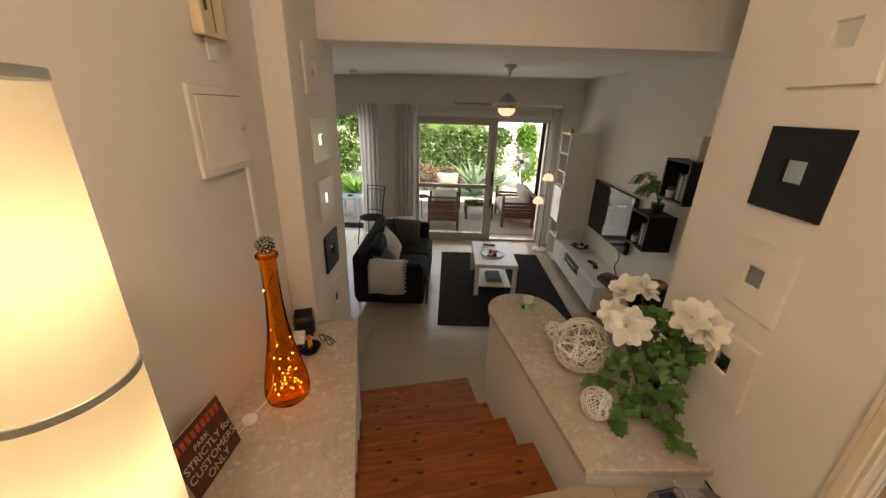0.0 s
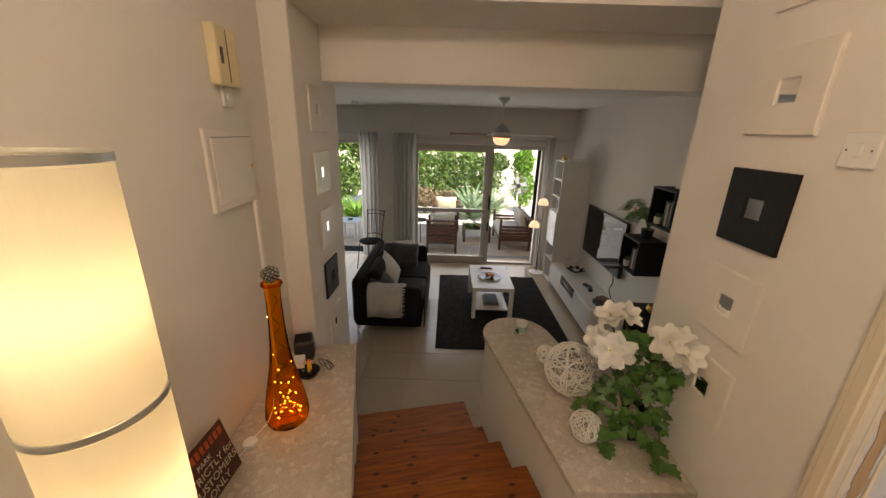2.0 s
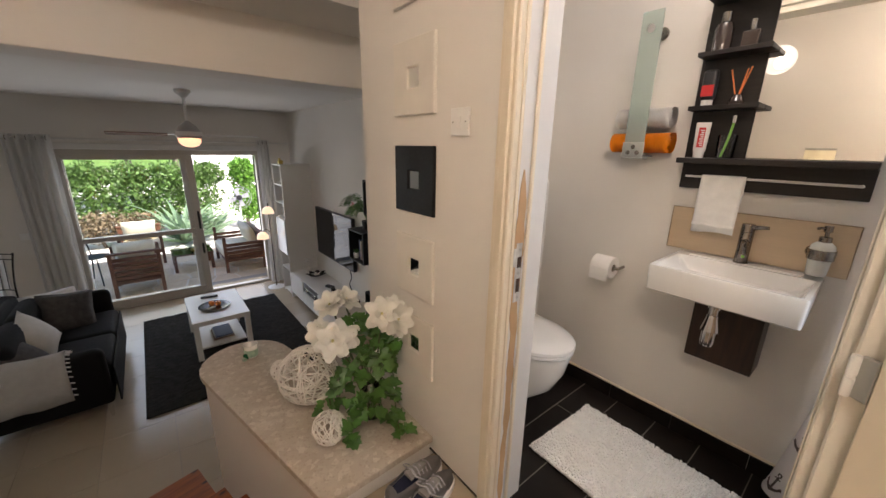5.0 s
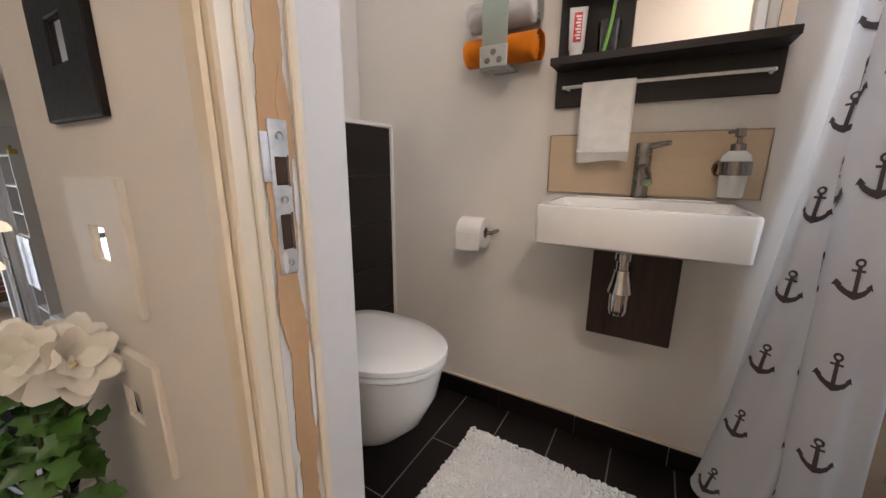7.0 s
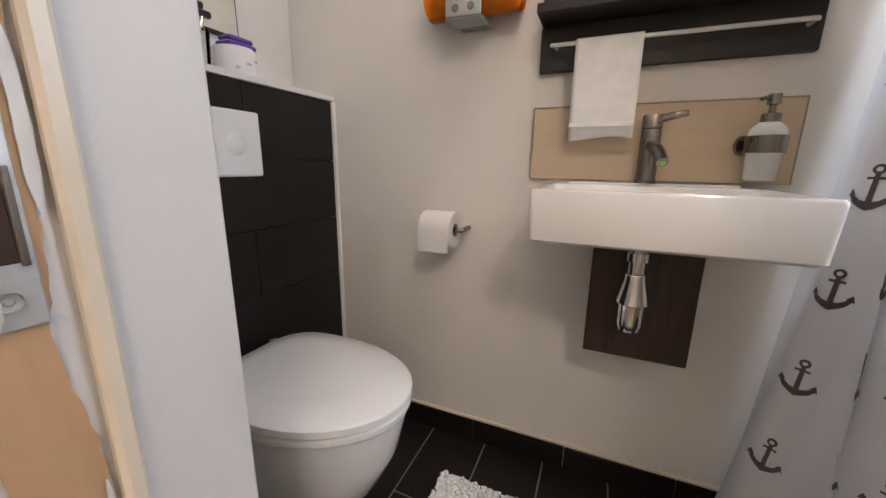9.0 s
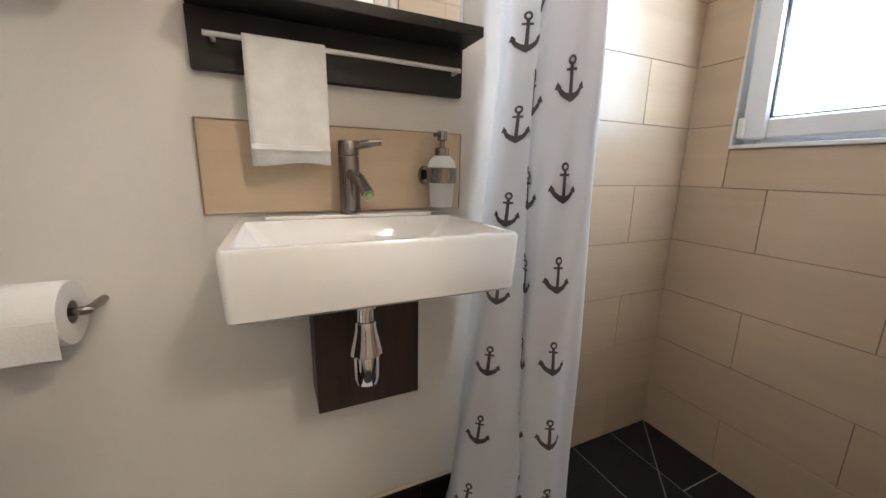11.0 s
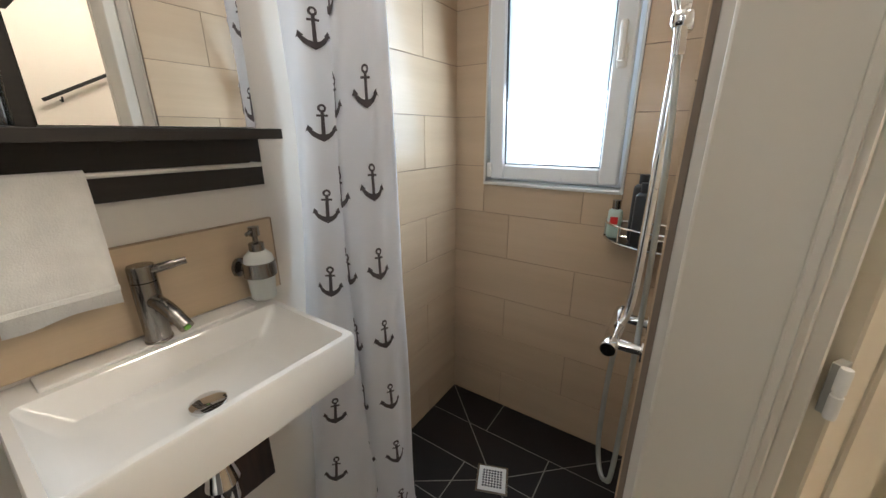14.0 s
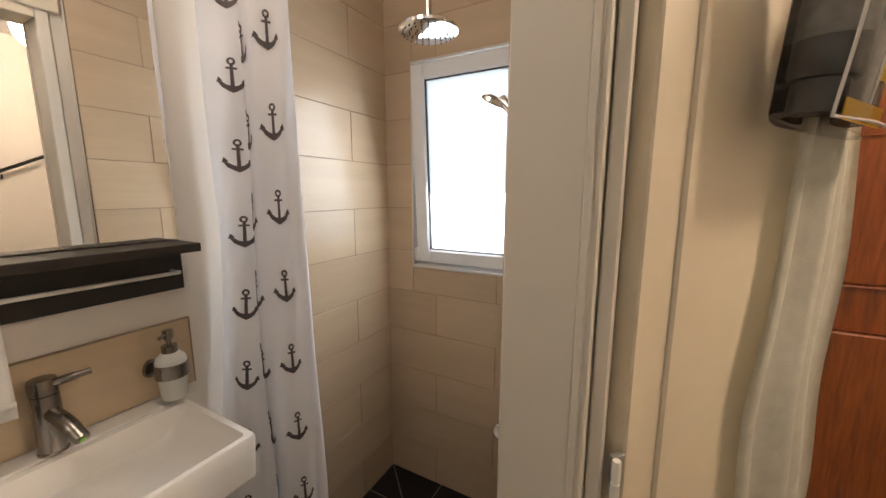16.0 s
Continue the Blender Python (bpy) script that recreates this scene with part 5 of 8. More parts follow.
def anchor_outline():
    """Half the outline of an anchor of height 1: ring, stock, shank, arm, fluke."""
    ring_o = [(0.115 * math.sin(a), 0.885 - 0.115 * math.cos(a)) for a in (math.pi * k / 8 for k in range(8, 0, -1))]
    return ring_o + [(0.045, 0.765), (0.045, 0.715), (0.15, 0.715), (0.15, 0.655), (0.045, 0.655), (0.052, 0.16), (0.15, 0.185), (0.27, 0.28), (0.25, 0.31), (0.37, 0.43), (0.45, 0.25), (0.385, 0.265), (0.27, 0.11), (0.13, 0.015), (0.0, -0.05)]


HALF = anchor_outline()


def anchor(s, z, size, mat, off):
    bm = bmesh.new()
    outline = HALF + [(-x, y) for x, y in HALF[-2:0:-1]]
    vs = [bm.verts.new((x, y, 0)) for x, y in outline]
    bm.faces.new(vs)
    bmesh.ops.triangulate(bm, faces=bm.faces[:])
    for v in bm.verts:
        v.co = curtain_at(s + v.co.x * size, z + v.co.y * size, off)
    part("printed_anchor", bm, mat, curtain)
    eye = bmesh.new()
    vs = [eye.verts.new(curtain_at(s + 0.055 * size * math.cos(a), z + (0.885 + 0.055 * math.sin(a)) * size, off * 1.5)) for a in (2 * math.pi * k / 10 for k in range(10))]
    eye.faces.new(vs)
    part("printed_anchor_eye", eye, CURTAIN, curtain)


for c, (at, z0) in enumerate(((1.62, 0.055), (4.1, 0.165), (5.3, 0.105), (7.1, 0.125), (10.5, 0.055))):
    s = LENS[int(at * 8)]
    for r in range(11):
        z = z0 + 0.201 * r
        if z < 2.05:
            anchor(s, z, 0.082, PRINT, -0.0025)
            anchor(s, z, 0.082, PRINT, 0.0025)
        # pale colour imitates the back layer's anchors showing through the lit cloth
        if c == 0 and z < 1.2:
            anchor(s + 0.012, z + 0.105, 0.07, PRINT_AND_SHOW_THROUGH, -0.002)
crod = thing("curtain_rod", "white shower curtain rod", "curtain rod", (0, -0.31, 2.19))
part("rod", tube([(1.60, 0, 0), (SX - 0.001, 0, 0)], 0.011, 12), WHITE_PLASTIC, crod, smooth=True)
for k in range(8):
    part("ring", tube([(2.16 + 0.027 * k, 0.018 * math.cos(a), 0.018 * math.sin(a) - 0.006) for a in (2 * math.pi * i / 12 for i in range(12))], 0.0025, 6, closed=True), WHITE_PLASTIC, crod)

# ---- bath mat ----
mat_ob = thing("bath_mat", "white shaggy cotton bath mat on the dark tiles", "mat", (1.975, 0.145, 0.0), -2)
part("backing", boxes(((-0.225, -0.385, 0.001), (0.225, 0.385, 0.010)), bevel=0.003), TOWEL_WHITE, mat_ob)
rng = random.Random(11)
ico = bmesh.new()
bmesh.ops.create_icosphere(ico, subdivisions=1, radius=1.0)
base_v, base_f = [v.co.copy() for v in ico.verts], [[v.index for v in f.verts] for f in ico.faces]
ico.free()
vv, ff = [], []
for i in range(46):
    for j in range(78):
        x, y = -0.228 + 0.456 * (i + rng.uniform(-0.3, 0.3)) / 45, -0.388 + 0.776 * (j + rng.uniform(-0.3, 0.3)) / 77
        h, r = rng.uniform(0.010, 0.018), rng.uniform(0.0055, 0.0075)
        tx, ty = rng.uniform(-0.5, 0.5), rng.uniform(-0.5, 0.5)
        o = len(vv)
        for c in base_v:
            vv.append((x + c.x * r + tx * c.z * h * 0.5, y + c.y * r + ty * c.z * h * 0.5, 0.012 + (c.z + 0.6) * h * 0.6))
        ff += [[o + k for k in f] for f in base_f]
me = bpy.data.meshes.new("mat_surface")
me.from_pydata(vv, [], ff)
me.materials.append(TOWEL_WHITE)
for p in me.polygons:
    p.use_smooth = True
tufts = new("mat_surface", me)
tufts.parent = mat_ob
tagged(tufts, kind="stuff")
# ceiling light
cl = thing("bath_ceiling_light", "round white ceiling light, lit", "ceiling light", (1.95, 0.15, 2.40))
part("dome", lathe([(0.11, 0.0), (0.11, -0.02), (0.085, -0.055), (0.0, -0.07)], 28), glow("warm_lit_opal_glass", (1.0, 0.90, 0.76), 1.5), cl, smooth=True)

# ==== hall ====
AMBER = pane_glass("amber_bottle_glass", 1.16, (1.0, 0.56, 0.10))
LED = glow("tiny_warm_led", (1.0, 0.55, 0.14), 22.0)
LAMP_PAPER = thin_cloth("cream_lamp_paper", (0.86, 0.81, 0.67), 0.55, 0.8, 90, stretch=(3, 3, 0.3), bump=0.15)
SILVER_ROPE = material("silver_wire_ball", (0.42, 0.40, 0.36), 0.25, 1.0, var=0.3, scale=40, bump=0.2)
WICKER = material("white_painted_wicker", (0.84, 0.81, 0.74), 0.6, var=0.12, scale=20, fine=120, bump=0.2)
PETAL = thin_cloth("white_silk_petal", (0.92, 0.91, 0.85), 0.3, 0.8, 160, bump=0.1)
LEAF = material("ivy_green_leaf", (0.062, 0.165, 0.026), 0.4, var=0.45, scale=14, fine=60, bump=0.15, per_island=0.35)
PALE_HEART = material("pale_yellow_stamen", (0.72, 0.66, 0.36), 0.8, var=0.2)
STEM = material("green_brown_stem", (0.07, 0.09, 0.03), 0.6, var=0.2)
SHOE_CLOTH = material("grey_knit_fabric", (0.29, 0.28, 0.275), 0.9, var=0.2, scale=20, fine=260, bump=0.6, dist=0.004)
SHOE_SOLE = material("white_rubber_sole", (0.72, 0.72, 0.72), 0.6, var=0.05)
SHOE_INSIDE = material("dark_blue_lining", (0.03, 0.035, 0.07), 0.9, var=0.2)
LACE = material("grey_lace", (0.42, 0.42, 0.44), 0.9, var=0.1)
SIGN_BROWN = material("dark_red_brown_print", (0.10, 0.030, 0.022), 0.6, var=0.7, scale=16, fine=50, bump=0.05)
SIGN_RED = material("orange_red_print", (0.55, 0.09, 0.03), 0.6, var=0.5, scale=30, bump=0.0)
SIGN_CREAM = material("cream_print", (0.66, 0.58, 0.46), 0.6, var=0.35, scale=40, bump=0.0)
CHIME_CREAM = material("aged_cream_plastic", (0.68, 0.58, 0.36), 0.45, var=0.06, bump=0.03)
GREEN_TINT = material("pale_green_white_frame", (0.66, 0.72, 0.58), 0.5, var=0.06, scale=8, bump=0.05)
YELLOW_PLASTIC = material("yellow_plastic", (0.80, 0.50, 0.02), 0.35, var=0.05, bump=0.0)
GREEN_GEM = material("green_glass_cube", (0.02, 0.14, 0.06), 0.1, var=0.3, bump=0.0)
MINT = material("mint_glazed_cup", (0.36, 0.52, 0.40), 0.3, var=0.5, scale=45, bump=0.02)


def frame_mirror(mat, label, m):
    """A square wall frame with a small square mirror let into it."""
    e = tagged(new("wall_mirror"), label, "mirror", "small mirrors in broad frames")
    e.matrix_world = m
    h, k = 0.1275, 0.036
    bm = bmesh.new()
    outer = [(-h, -h), (h, -h), (h, h), (-h, h)]
    lv = []
    for s, z in ((1.0, 0.0), (1.0, 0.010), (0.975, 0.013)):
        lv.append([bm.verts.new((x * s, y * s, z)) for x, y in outer])
    for g, z in ((k + 0.003, 0.013), (k, 0.011), (k, 0.005)):
        lv.append([bm.verts.new((math.copysign(g, x), math.copysign(g, y), z)) for x, y in outer])
    for a, b in zip(lv, lv[1:]):
        for i in range(4):
            bm.faces.new((a[i], a[(i + 1) % 4], b[(i + 1) % 4], b[i]))
    bm.faces.new(lv[0][::-1])
    part("frame", bm, mat, e)
    part("mirror_glass", boxes(((-k, -k, 0.0035), (k, k, 0.0060))), MIRROR, e)
    part("bevel_edge", boxes(((-k, -k, 0.0061), (-k + 0.003, k, 0.0085)), ((k - 0.003, -k, 0.0061), (k, k, 0.0085)), ((-k + 0.003, -k, 0.0061), (k - 0.003, -k + 0.003, 0.0085)), ((-k + 0.003, k - 0.003, 0.0061), (k - 0.003, k, 0.0085))), mat, e)
    return e


for z, mat, lab in ((1.915, WHITE_FRAME, "small square mirror in a broad white frame"), (1.548, WHITE_FRAME, "small square mirror in a broad white frame"), (1.184, BLACK_FRAME, "small square mirror in a broad black frame"), (0.832, WHITE_FRAME, "small square mirror in a broad white frame"), (0.482, WHITE_FRAME, "small square mirror in a broad white frame")):
    frame_mirror(mat, lab, Matrix.Translation((WX - 0.0005, 0.940, z)) @ Euler((radians(90), 0, radians(-90))).to_matrix().to_4x4())
for z, y, mat, lab in ((1.510, 2.045, WHITE_FRAME, "small square mirror in a broad white frame"), (1.135, 2.070, GREEN_TINT, "small square mirror in a pale greenish frame"), (0.774, 2.095, WHITE_FRAME, "small square mirror in a broad white frame"), (0.408, 2.105, BLACK_FRAME, "small square mirror in a broad black frame"), (0.035, 2.125, WHITE_FRAME, "small square mirror in a broad white frame")):
    frame_mirror(mat, lab, Matrix.Translation((-0.4295, y, z)) @ Euler((radians(90), 0, radians(90))).to_matrix().to_4x4())

sw = thing("light_switch", "square white light switch on the hall wall", "light switch", (WX - 0.0005, 0.684, 1.386))
part("plate", boxes(((-0.009, -0.043, -0.043), (0.0, 0.043, 0.043)), bevel=0.003, seg=2), WHITE_PLASTIC, sw)
part("rocker", boxes(((-0.013, -0.010, -0.017), (-0.0085, 0.010, 0.017)), bevel=0.002), WHITE_PLASTIC, sw)
for y in (-0.030, 0.030):
    part("screw", lathe([(0, 0.0), (0.0025, 0.0)], 10, at=(-0.0096, y, 0), m=pose(0, 0, 0, 0, 90)), STEEL, sw)

fuse = thing("fuse_box", "white wall fuse box with a closed flap", "fuse box", (-0.5745, 1.335, 1.222))
part("surround", boxes(((0.0, -0.172, -0.167), (0.016, 0.172, 0.167)), bevel=0.005, seg=2), WHITE_FRAME, fuse)
flapd = part("flap", boxes(((0.0165, -0.142, -0.137), (0.022, 0.152, 0.130)), bevel=0.002), WHITE_FRAME, fuse)
part("flap_gap", boxes(((0.0162, -0.142, 0.1315), (0.0180, 0.152, 0.1340))), BLACK_PLASTIC, fuse)
part("catch", lathe([(0, 0.006), (0.009, 0.004), (0.010, 0.0)], 16, at=(0.022, 0.135, 0.0), m=pose(0, 0, 0, 0, 90)), YELLOW_PLASTIC, flapd, "yellow catch", smooth=True)
part("trunking", boxes(((0.0, 0.135, -1.167), (0.016, 0.160, -0.167)), bevel=0.003), WHITE_PLASTIC, fuse, "white cable trunking")
chime = thing("door_chime", "aged cream door chime box with slots", "door chime", (-0.5745, 1.355, 1.665))
part("case", boxes(((0.0, -0.075, -0.11), (0.045, 0.075, 0.11)), bevel=0.008, seg=2), CHIME_CREAM, chime)
for k in range(7):
    part("slot", boxes(((0.0445, -0.005 + 0.010 * k, -0.095), (0.0465, -0.001 + 0.010 * k, 0.095))), BLACK_FRAME if k == 0 else CHIME_CREAM, chime)
part("window", boxes(((0.045, -0.055, -0.03), (0.0475, -0.035, 0.03)), bevel=0.001), BROWN_GLASS, chime)
spur = thing("fused_spur", "small white wall switch under the chime", "switch", (-0.5745, 1.373, 1.515))
part("plate", boxes(((0.0, -0.035, -0.04), (0.012, 0.035, 0.04)), bevel=0.003), WHITE_PLASTIC, spur)
part("rocker", boxes(((0.012, -0.012, -0.012), (0.017, 0.012, 0.012)), bevel=0.002), WHITE_PLASTIC, spur)

# tall paper lamp on the marble shelf
plamp = thing("paper_lamp", "tall lit cream paper column lamp on the marble shelf", "lamp", (-0.17, 0.20, 0.051))
part("base", lathe([(0, 0), (0.085, 0), (0.085, 0.02), (0, 0.022)], 32), STEEL, plamp, smooth=True)
for k in range(3):
    z0 = 0.160 + 0.3815 * k
    part("shade", lathe([(0.092, z0 + 0.010 * 1), (0.0925, z0 + 0.19), (0.092, z0 + 0.372)], 48), LAMP_PAPER, plamp, "cream paper shade, lit from inside", smooth="all")
for z in (0.160, 0.5415, 0.923, 1.3045):
    part("hoop", lathe([(0.0925, z - 0.0065), (0.0942, z - 0.006), (0.0942, z + 0.006), (0.0925, z + 0.0065), (0.0915, z)], 48), SATIN, plamp, smooth=True)
part("bulb_holder", tube([(0, 0, 0.02), (0, 0, 0.60)], 0.006, 8), WHITE_PLASTIC, plamp)

# amber bottle with fairy lights
bt = thing("amber_bottle", "large amber glass bottle lit inside by fairy lights", "bottle", (-0.360, 1.140, 0.0505))
prof = [(r * 1.16, z * 1.06) for r, z in [(0.0, 0.002), (0.070, 0.002), (0.082, 0.015), (0.086, 0.05), (0.078, 0.12), (0.063, 0.20), (0.047, 0.29), (0.036, 0.38), (0.030, 0.48), (0.028, 0.58), (0.029, 0.66), (0.036, 0.668), (0.036, 0.682), (0.030, 0.685)]]
part("glass", lathe(prof, 40), AMBER, bt, smooth="all")
part("lip", tube([(0.039 * math.cos(a), 0.039 * math.sin(a), 0.7155) for a in (2 * math.pi * i / 28 for i in range(28))], 0.006, 8, closed=True), AMBER, bt, smooth=True)
rng = random.Random(4)
wire = bend([(0, 0, 0.66)] + [((0.015 + 0.045 * (1 - h) ** 2) * math.cos(i * 1.9), (0.015 + 0.045 * (1 - h) ** 2) * math.sin(i * 1.9), 0.02 + 0.62 * (1 - i / 26) ** 1.6) for i, h in ((i, (1 - i / 26)) for i in range(26))], 4)
part("light_wire", tube(wire, 0.0014, 5), BLACK_PLASTIC, bt)
for i in range(34):
    p = wire[int((len(wire) - 1) * (0.12 + 0.88 * (i / 33) ** 0.38))]
    q = p + Vector((rng.uniform(-0.02, 0.02), rng.uniform(-0.02, 0.02), rng.uniform(-0.01, 0.02) if p.z > 0.04 else 0.01))
    part("led", lathe([(0, -0.0026), (0.0021, 0), (0, 0.0026)], 6, at=q), LED, bt)
stopper = thing("silver_stopper", "knobbly ball of silver beads on the bottle's neck", "stopper", (-0.360, 1.140, 0.7765))
bm = bmesh.new()
for k in range(70):
    zc = 1 - 2 * (k + 0.5) / 70
    c = Vector((math.sqrt(1 - zc * zc) * math.cos(2.4 * k), math.sqrt(1 - zc * zc) * math.sin(2.4 * k), zc)) * 0.033 + Vector((0, 0, 0.032))
    r = rng.uniform(0.0055, 0.0085)
    lathe([(0, -r), (r * 0.75, -r * 0.6), (r, 0), (r * 0.75, r * 0.6), (0, r)], 8, bm, c, pose(0, 0, 0, rng.uniform(0, 90), rng.uniform(0, 90)))
lathe([(0, -0.03), (0.021, -0.021), (0.03, 0), (0.021, 0.021), (0, 0.03)], 14, bm, (0, 0, 0.032))
tagged(part("bead_ball", bm, SILVER_ROPE, stopper, smooth="all"), kind="stuff")
dim = thing("cable_switch", "white round cable switch with its lead", "switch", (-0.465, 0.985, 0.0505))
part("housing", lathe([(0, 0), (0.030, 0), (0.032, 0.006), (0.028, 0.016), (0.010, 0.020), (0, 0.020)], 28), WHITE_PLASTIC, dim, smooth=True)
part("cable", tube(bend([(0.0, 0.030, 0.006), (0.01, 0.07, 0.004), (0.02, 0.11, 0.006), (0.035, 0.145, 0.05), (0.05, 0.15, 0.12)]), 0.0025, 8), WHITE_PLASTIC, dim)
part("cable", tube(bend([(0.0, -0.030, 0.006), (-0.02, -0.09, 0.004), (-0.06, -0.16, 0.004), (-0.09, -0.25, 0.004)]), 0.0025, 8), WHITE_PLASTIC, dim)
spk = thing("loudspeaker", "small black loudspeaker with rounded corners", "loudspeaker", (-0.468, 1.640, 0.0505), 20)
part("grille", boxes(((-0.058, -0.058, 0.008), (0.058, 0.058, 0.135)), bevel=0.026, seg=4), BLACK_PLASTIC, spk, smooth=True)
part("top", boxes(((-0.050, -0.050, 0.135), (0.050, 0.050, 0.140)), bevel=0.002), BLACK_FRAME, spk)
part("foot", boxes(((-0.045, -0.045, 0.0), (0.045, 0.045, 0.008))), BLACK_PLASTIC, spk)
bowl = thing("odds_basket", "small dark wire basket of odds and ends", "basket", (-0.385, 1.47, 0.0505))
part("dish", lathe([(0, 0.002), (0.045, 0.002), (0.062, 0.030), (0.065, 0.032), (0.060, 0.028), (0.044, 0.006), (0, 0.006)], 24), BLACK_FRAME, bowl, smooth=True)
lt = thing("lighter", "yellow gas lighter with an orange top", "lighter", (-0.378, 1.475, 0.058))
part("body", boxes(((-0.011, -0.008, 0.0), (0.011, 0.008, 0.070)), bevel=0.004), YELLOW_PLASTIC, lt)
part("top", boxes(((-0.010, -0.007, 0.0705), (0.010, 0.007, 0.092)), bevel=0.003), ORANGE_STICK, lt)
cabl = thing("black_cable", "coiled black cable in the basket", "cable", (-0.40, 1.45, 0.060))
part("coil", tube([(0.035 * math.cos(a) * (1 + 0.2 * math.sin(3 * a)), 0.030 * math.sin(a), 0.018 + 0.012 * math.sin(2.3 * a)) for a in (0.35 * i for i in range(52))], 0.0035, 6), BLACK_PLASTIC, cabl)
tis = thing("small_box", "small white box beside the basket", "box", (-0.455, 1.52, 0.0505), 12)
part("carton", boxes(((-0.03, -0.035, 0.0), (0.03, 0.035, 0.075)), bevel=0.002), PAPER, tis)
gl = thing("eyeglasses", "folded black eyeglasses on the marble shelf", "glasses", (-0.315, 1.545, 0.0505), -35)
for x in (-0.032, 0.032):
    part("rim", tube([(x + 0.026 * math.cos(a), 0.0, 0.022 + 0.019 * math.sin(a)) for a in (2 * math.pi * i / 20 for i in range(20))], 0.0026, 6, closed=True), BLACK_PLASTIC, gl)
part("bridge", tube([(-0.008, 0, 0.028), (0, 0, 0.031), (0.008, 0, 0.028)], 0.0022, 6), BLACK_PLASTIC, gl)
for s in (-1, 1):
    part("temple", tube(bend([(s * 0.058, 0, 0.026), (s * 0.056, 0.02, 0.026), (-s * 0.02, 0.030 + 0.004 * s, 0.022), (-s * 0.045, 0.032, 0.008)]), 0.0022, 6), BLACK_PLASTIC, gl)


def words(text, size, mat, parent, m, extrude=0.0006):
    cu = bpy.data.curves.new("lettering", "FONT")
    cu.body, cu.size, cu.extrude = text, size, extrude
    tmp = bpy.data.objects.new("lettering_curve", cu)
    scene.collection.objects.link(tmp)
    me = bpy.data.meshes.new_from_object(tmp.evaluated_get(bpy.context.evaluated_depsgraph_get()))
    bpy.data.objects.remove(tmp)
    me.materials.clear()
    me.materials.append(mat)
    me.transform(m)
    ob = new("lettering", me)
    ob.parent = parent
    return ob


sign = tagged(new("metal_sign"), "small dark printed sign leaning on the wall", "sign")
sign.matrix_world = Matrix.Translation((-0.455, 0.765, 0.052)) @ Matrix(((0.04, -0.26, 0.965, 0), (0.999, 0.012, -0.038, 0), (-0.002, 0.965, 0.26, 0), (0, 0, 0, 1)))
part("board", boxes(((-0.125, 0.0, -0.006), (0.125, 0.235, 0.0)), bevel=0.001), [SIGN_BROWN], sign)
part("edge_trim", boxes(((-0.1255, 0.2352, -0.006), (0.1255, 0.2372, 0.0003))), SIGN_CREAM, sign)
part("red_band", boxes(((-0.118, 0.180, 0.0003), (0.118, 0.222, 0.001))), SIGN_BROWN, sign)
for i in range(9):
    part("red_bar", boxes(((-0.110 + 0.025 * i, 0.184, 0.0012), (-0.093 + 0.025 * i, 0.216, 0.0018))), SIGN_RED, sign)
words("PARK", 0.030, SIGN_CREAM, sign, Matrix.Translation((-0.05, 0.145, 0.001)))
words("STRICTLY for", 0.042, SIGN_CREAM, sign, Matrix.Translation((-0.118, 0.103, 0.001)))
words("CUSTOMERS", 0.043, SIGN_CREAM, sign, Matrix.Translation((-0.120, 0.058, 0.001)))
words("ONLY", 0.043, SIGN_CREAM, sign, Matrix.Translation((-0.055, 0.014, 0.001)))

wl = thing("round_wall_light", "round white wall light, lit", "wall light", (-0.5745, 0.65, 2.13))
part("rim", lathe([(0.062, 0.0), (0.066, 0.004), (0.066, 0.03), (0.060, 0.034)], 32, m=pose(0, 0, 0, 0, 90)), WHITE_PLASTIC, wl, smooth=True)
part("diffuser", lathe([(0.060, 0.030), (0.054, 0.042), (0.03, 0.054), (0.0, 0.058)], 32, m=pose(0, 0, 0, 0, 90)), glow("lit_opal_diffuser", (1.0, 0.90, 0.72), 1.5), wl, smooth=True)
# invented fixture, out of view, round the bulb that brightens the hall
hc = thing("hall_fill_fixture", "unseen round ceiling light added to brighten the hall", "ceiling light", (0.32, -0.58, 2.4995))
part("rim", lathe([(0.12, 0.0), (0.125, -0.004), (0.125, -0.03), (0.115, -0.034)], 32), WHITE_PLASTIC, hc, smooth=True)
part("diffuser", lathe([(0.115, -0.030), (0.10, -0.05), (0.06, -0.068), (0.0, -0.075)], 32), bpy.data.materials["lit_opal_diffuser"], hc, smooth=True)
rl = thing("stair_rail", "thin dark metal handrail on the hall wall", "handrail", (-0.574, -0.75, 1.60))
part("rail", tube([(0.06, -0.45, 0.316), (0.06, 0.35, -0.10)], 0.012, 12), BLACK_FRAME, rl, smooth=True)
for y in (-0.3, 0.25):
    part("bracket", tube(bend([(0.0, y, -0.04 - 0.52 * (y - 0.15)), (0.05, y, -0.05 - 0.52 * (y - 0.15)), (0.06, y, -0.02 - 0.52 * (y - 0.15))]), 0.006, 8), BLACK_FRAME, rl)

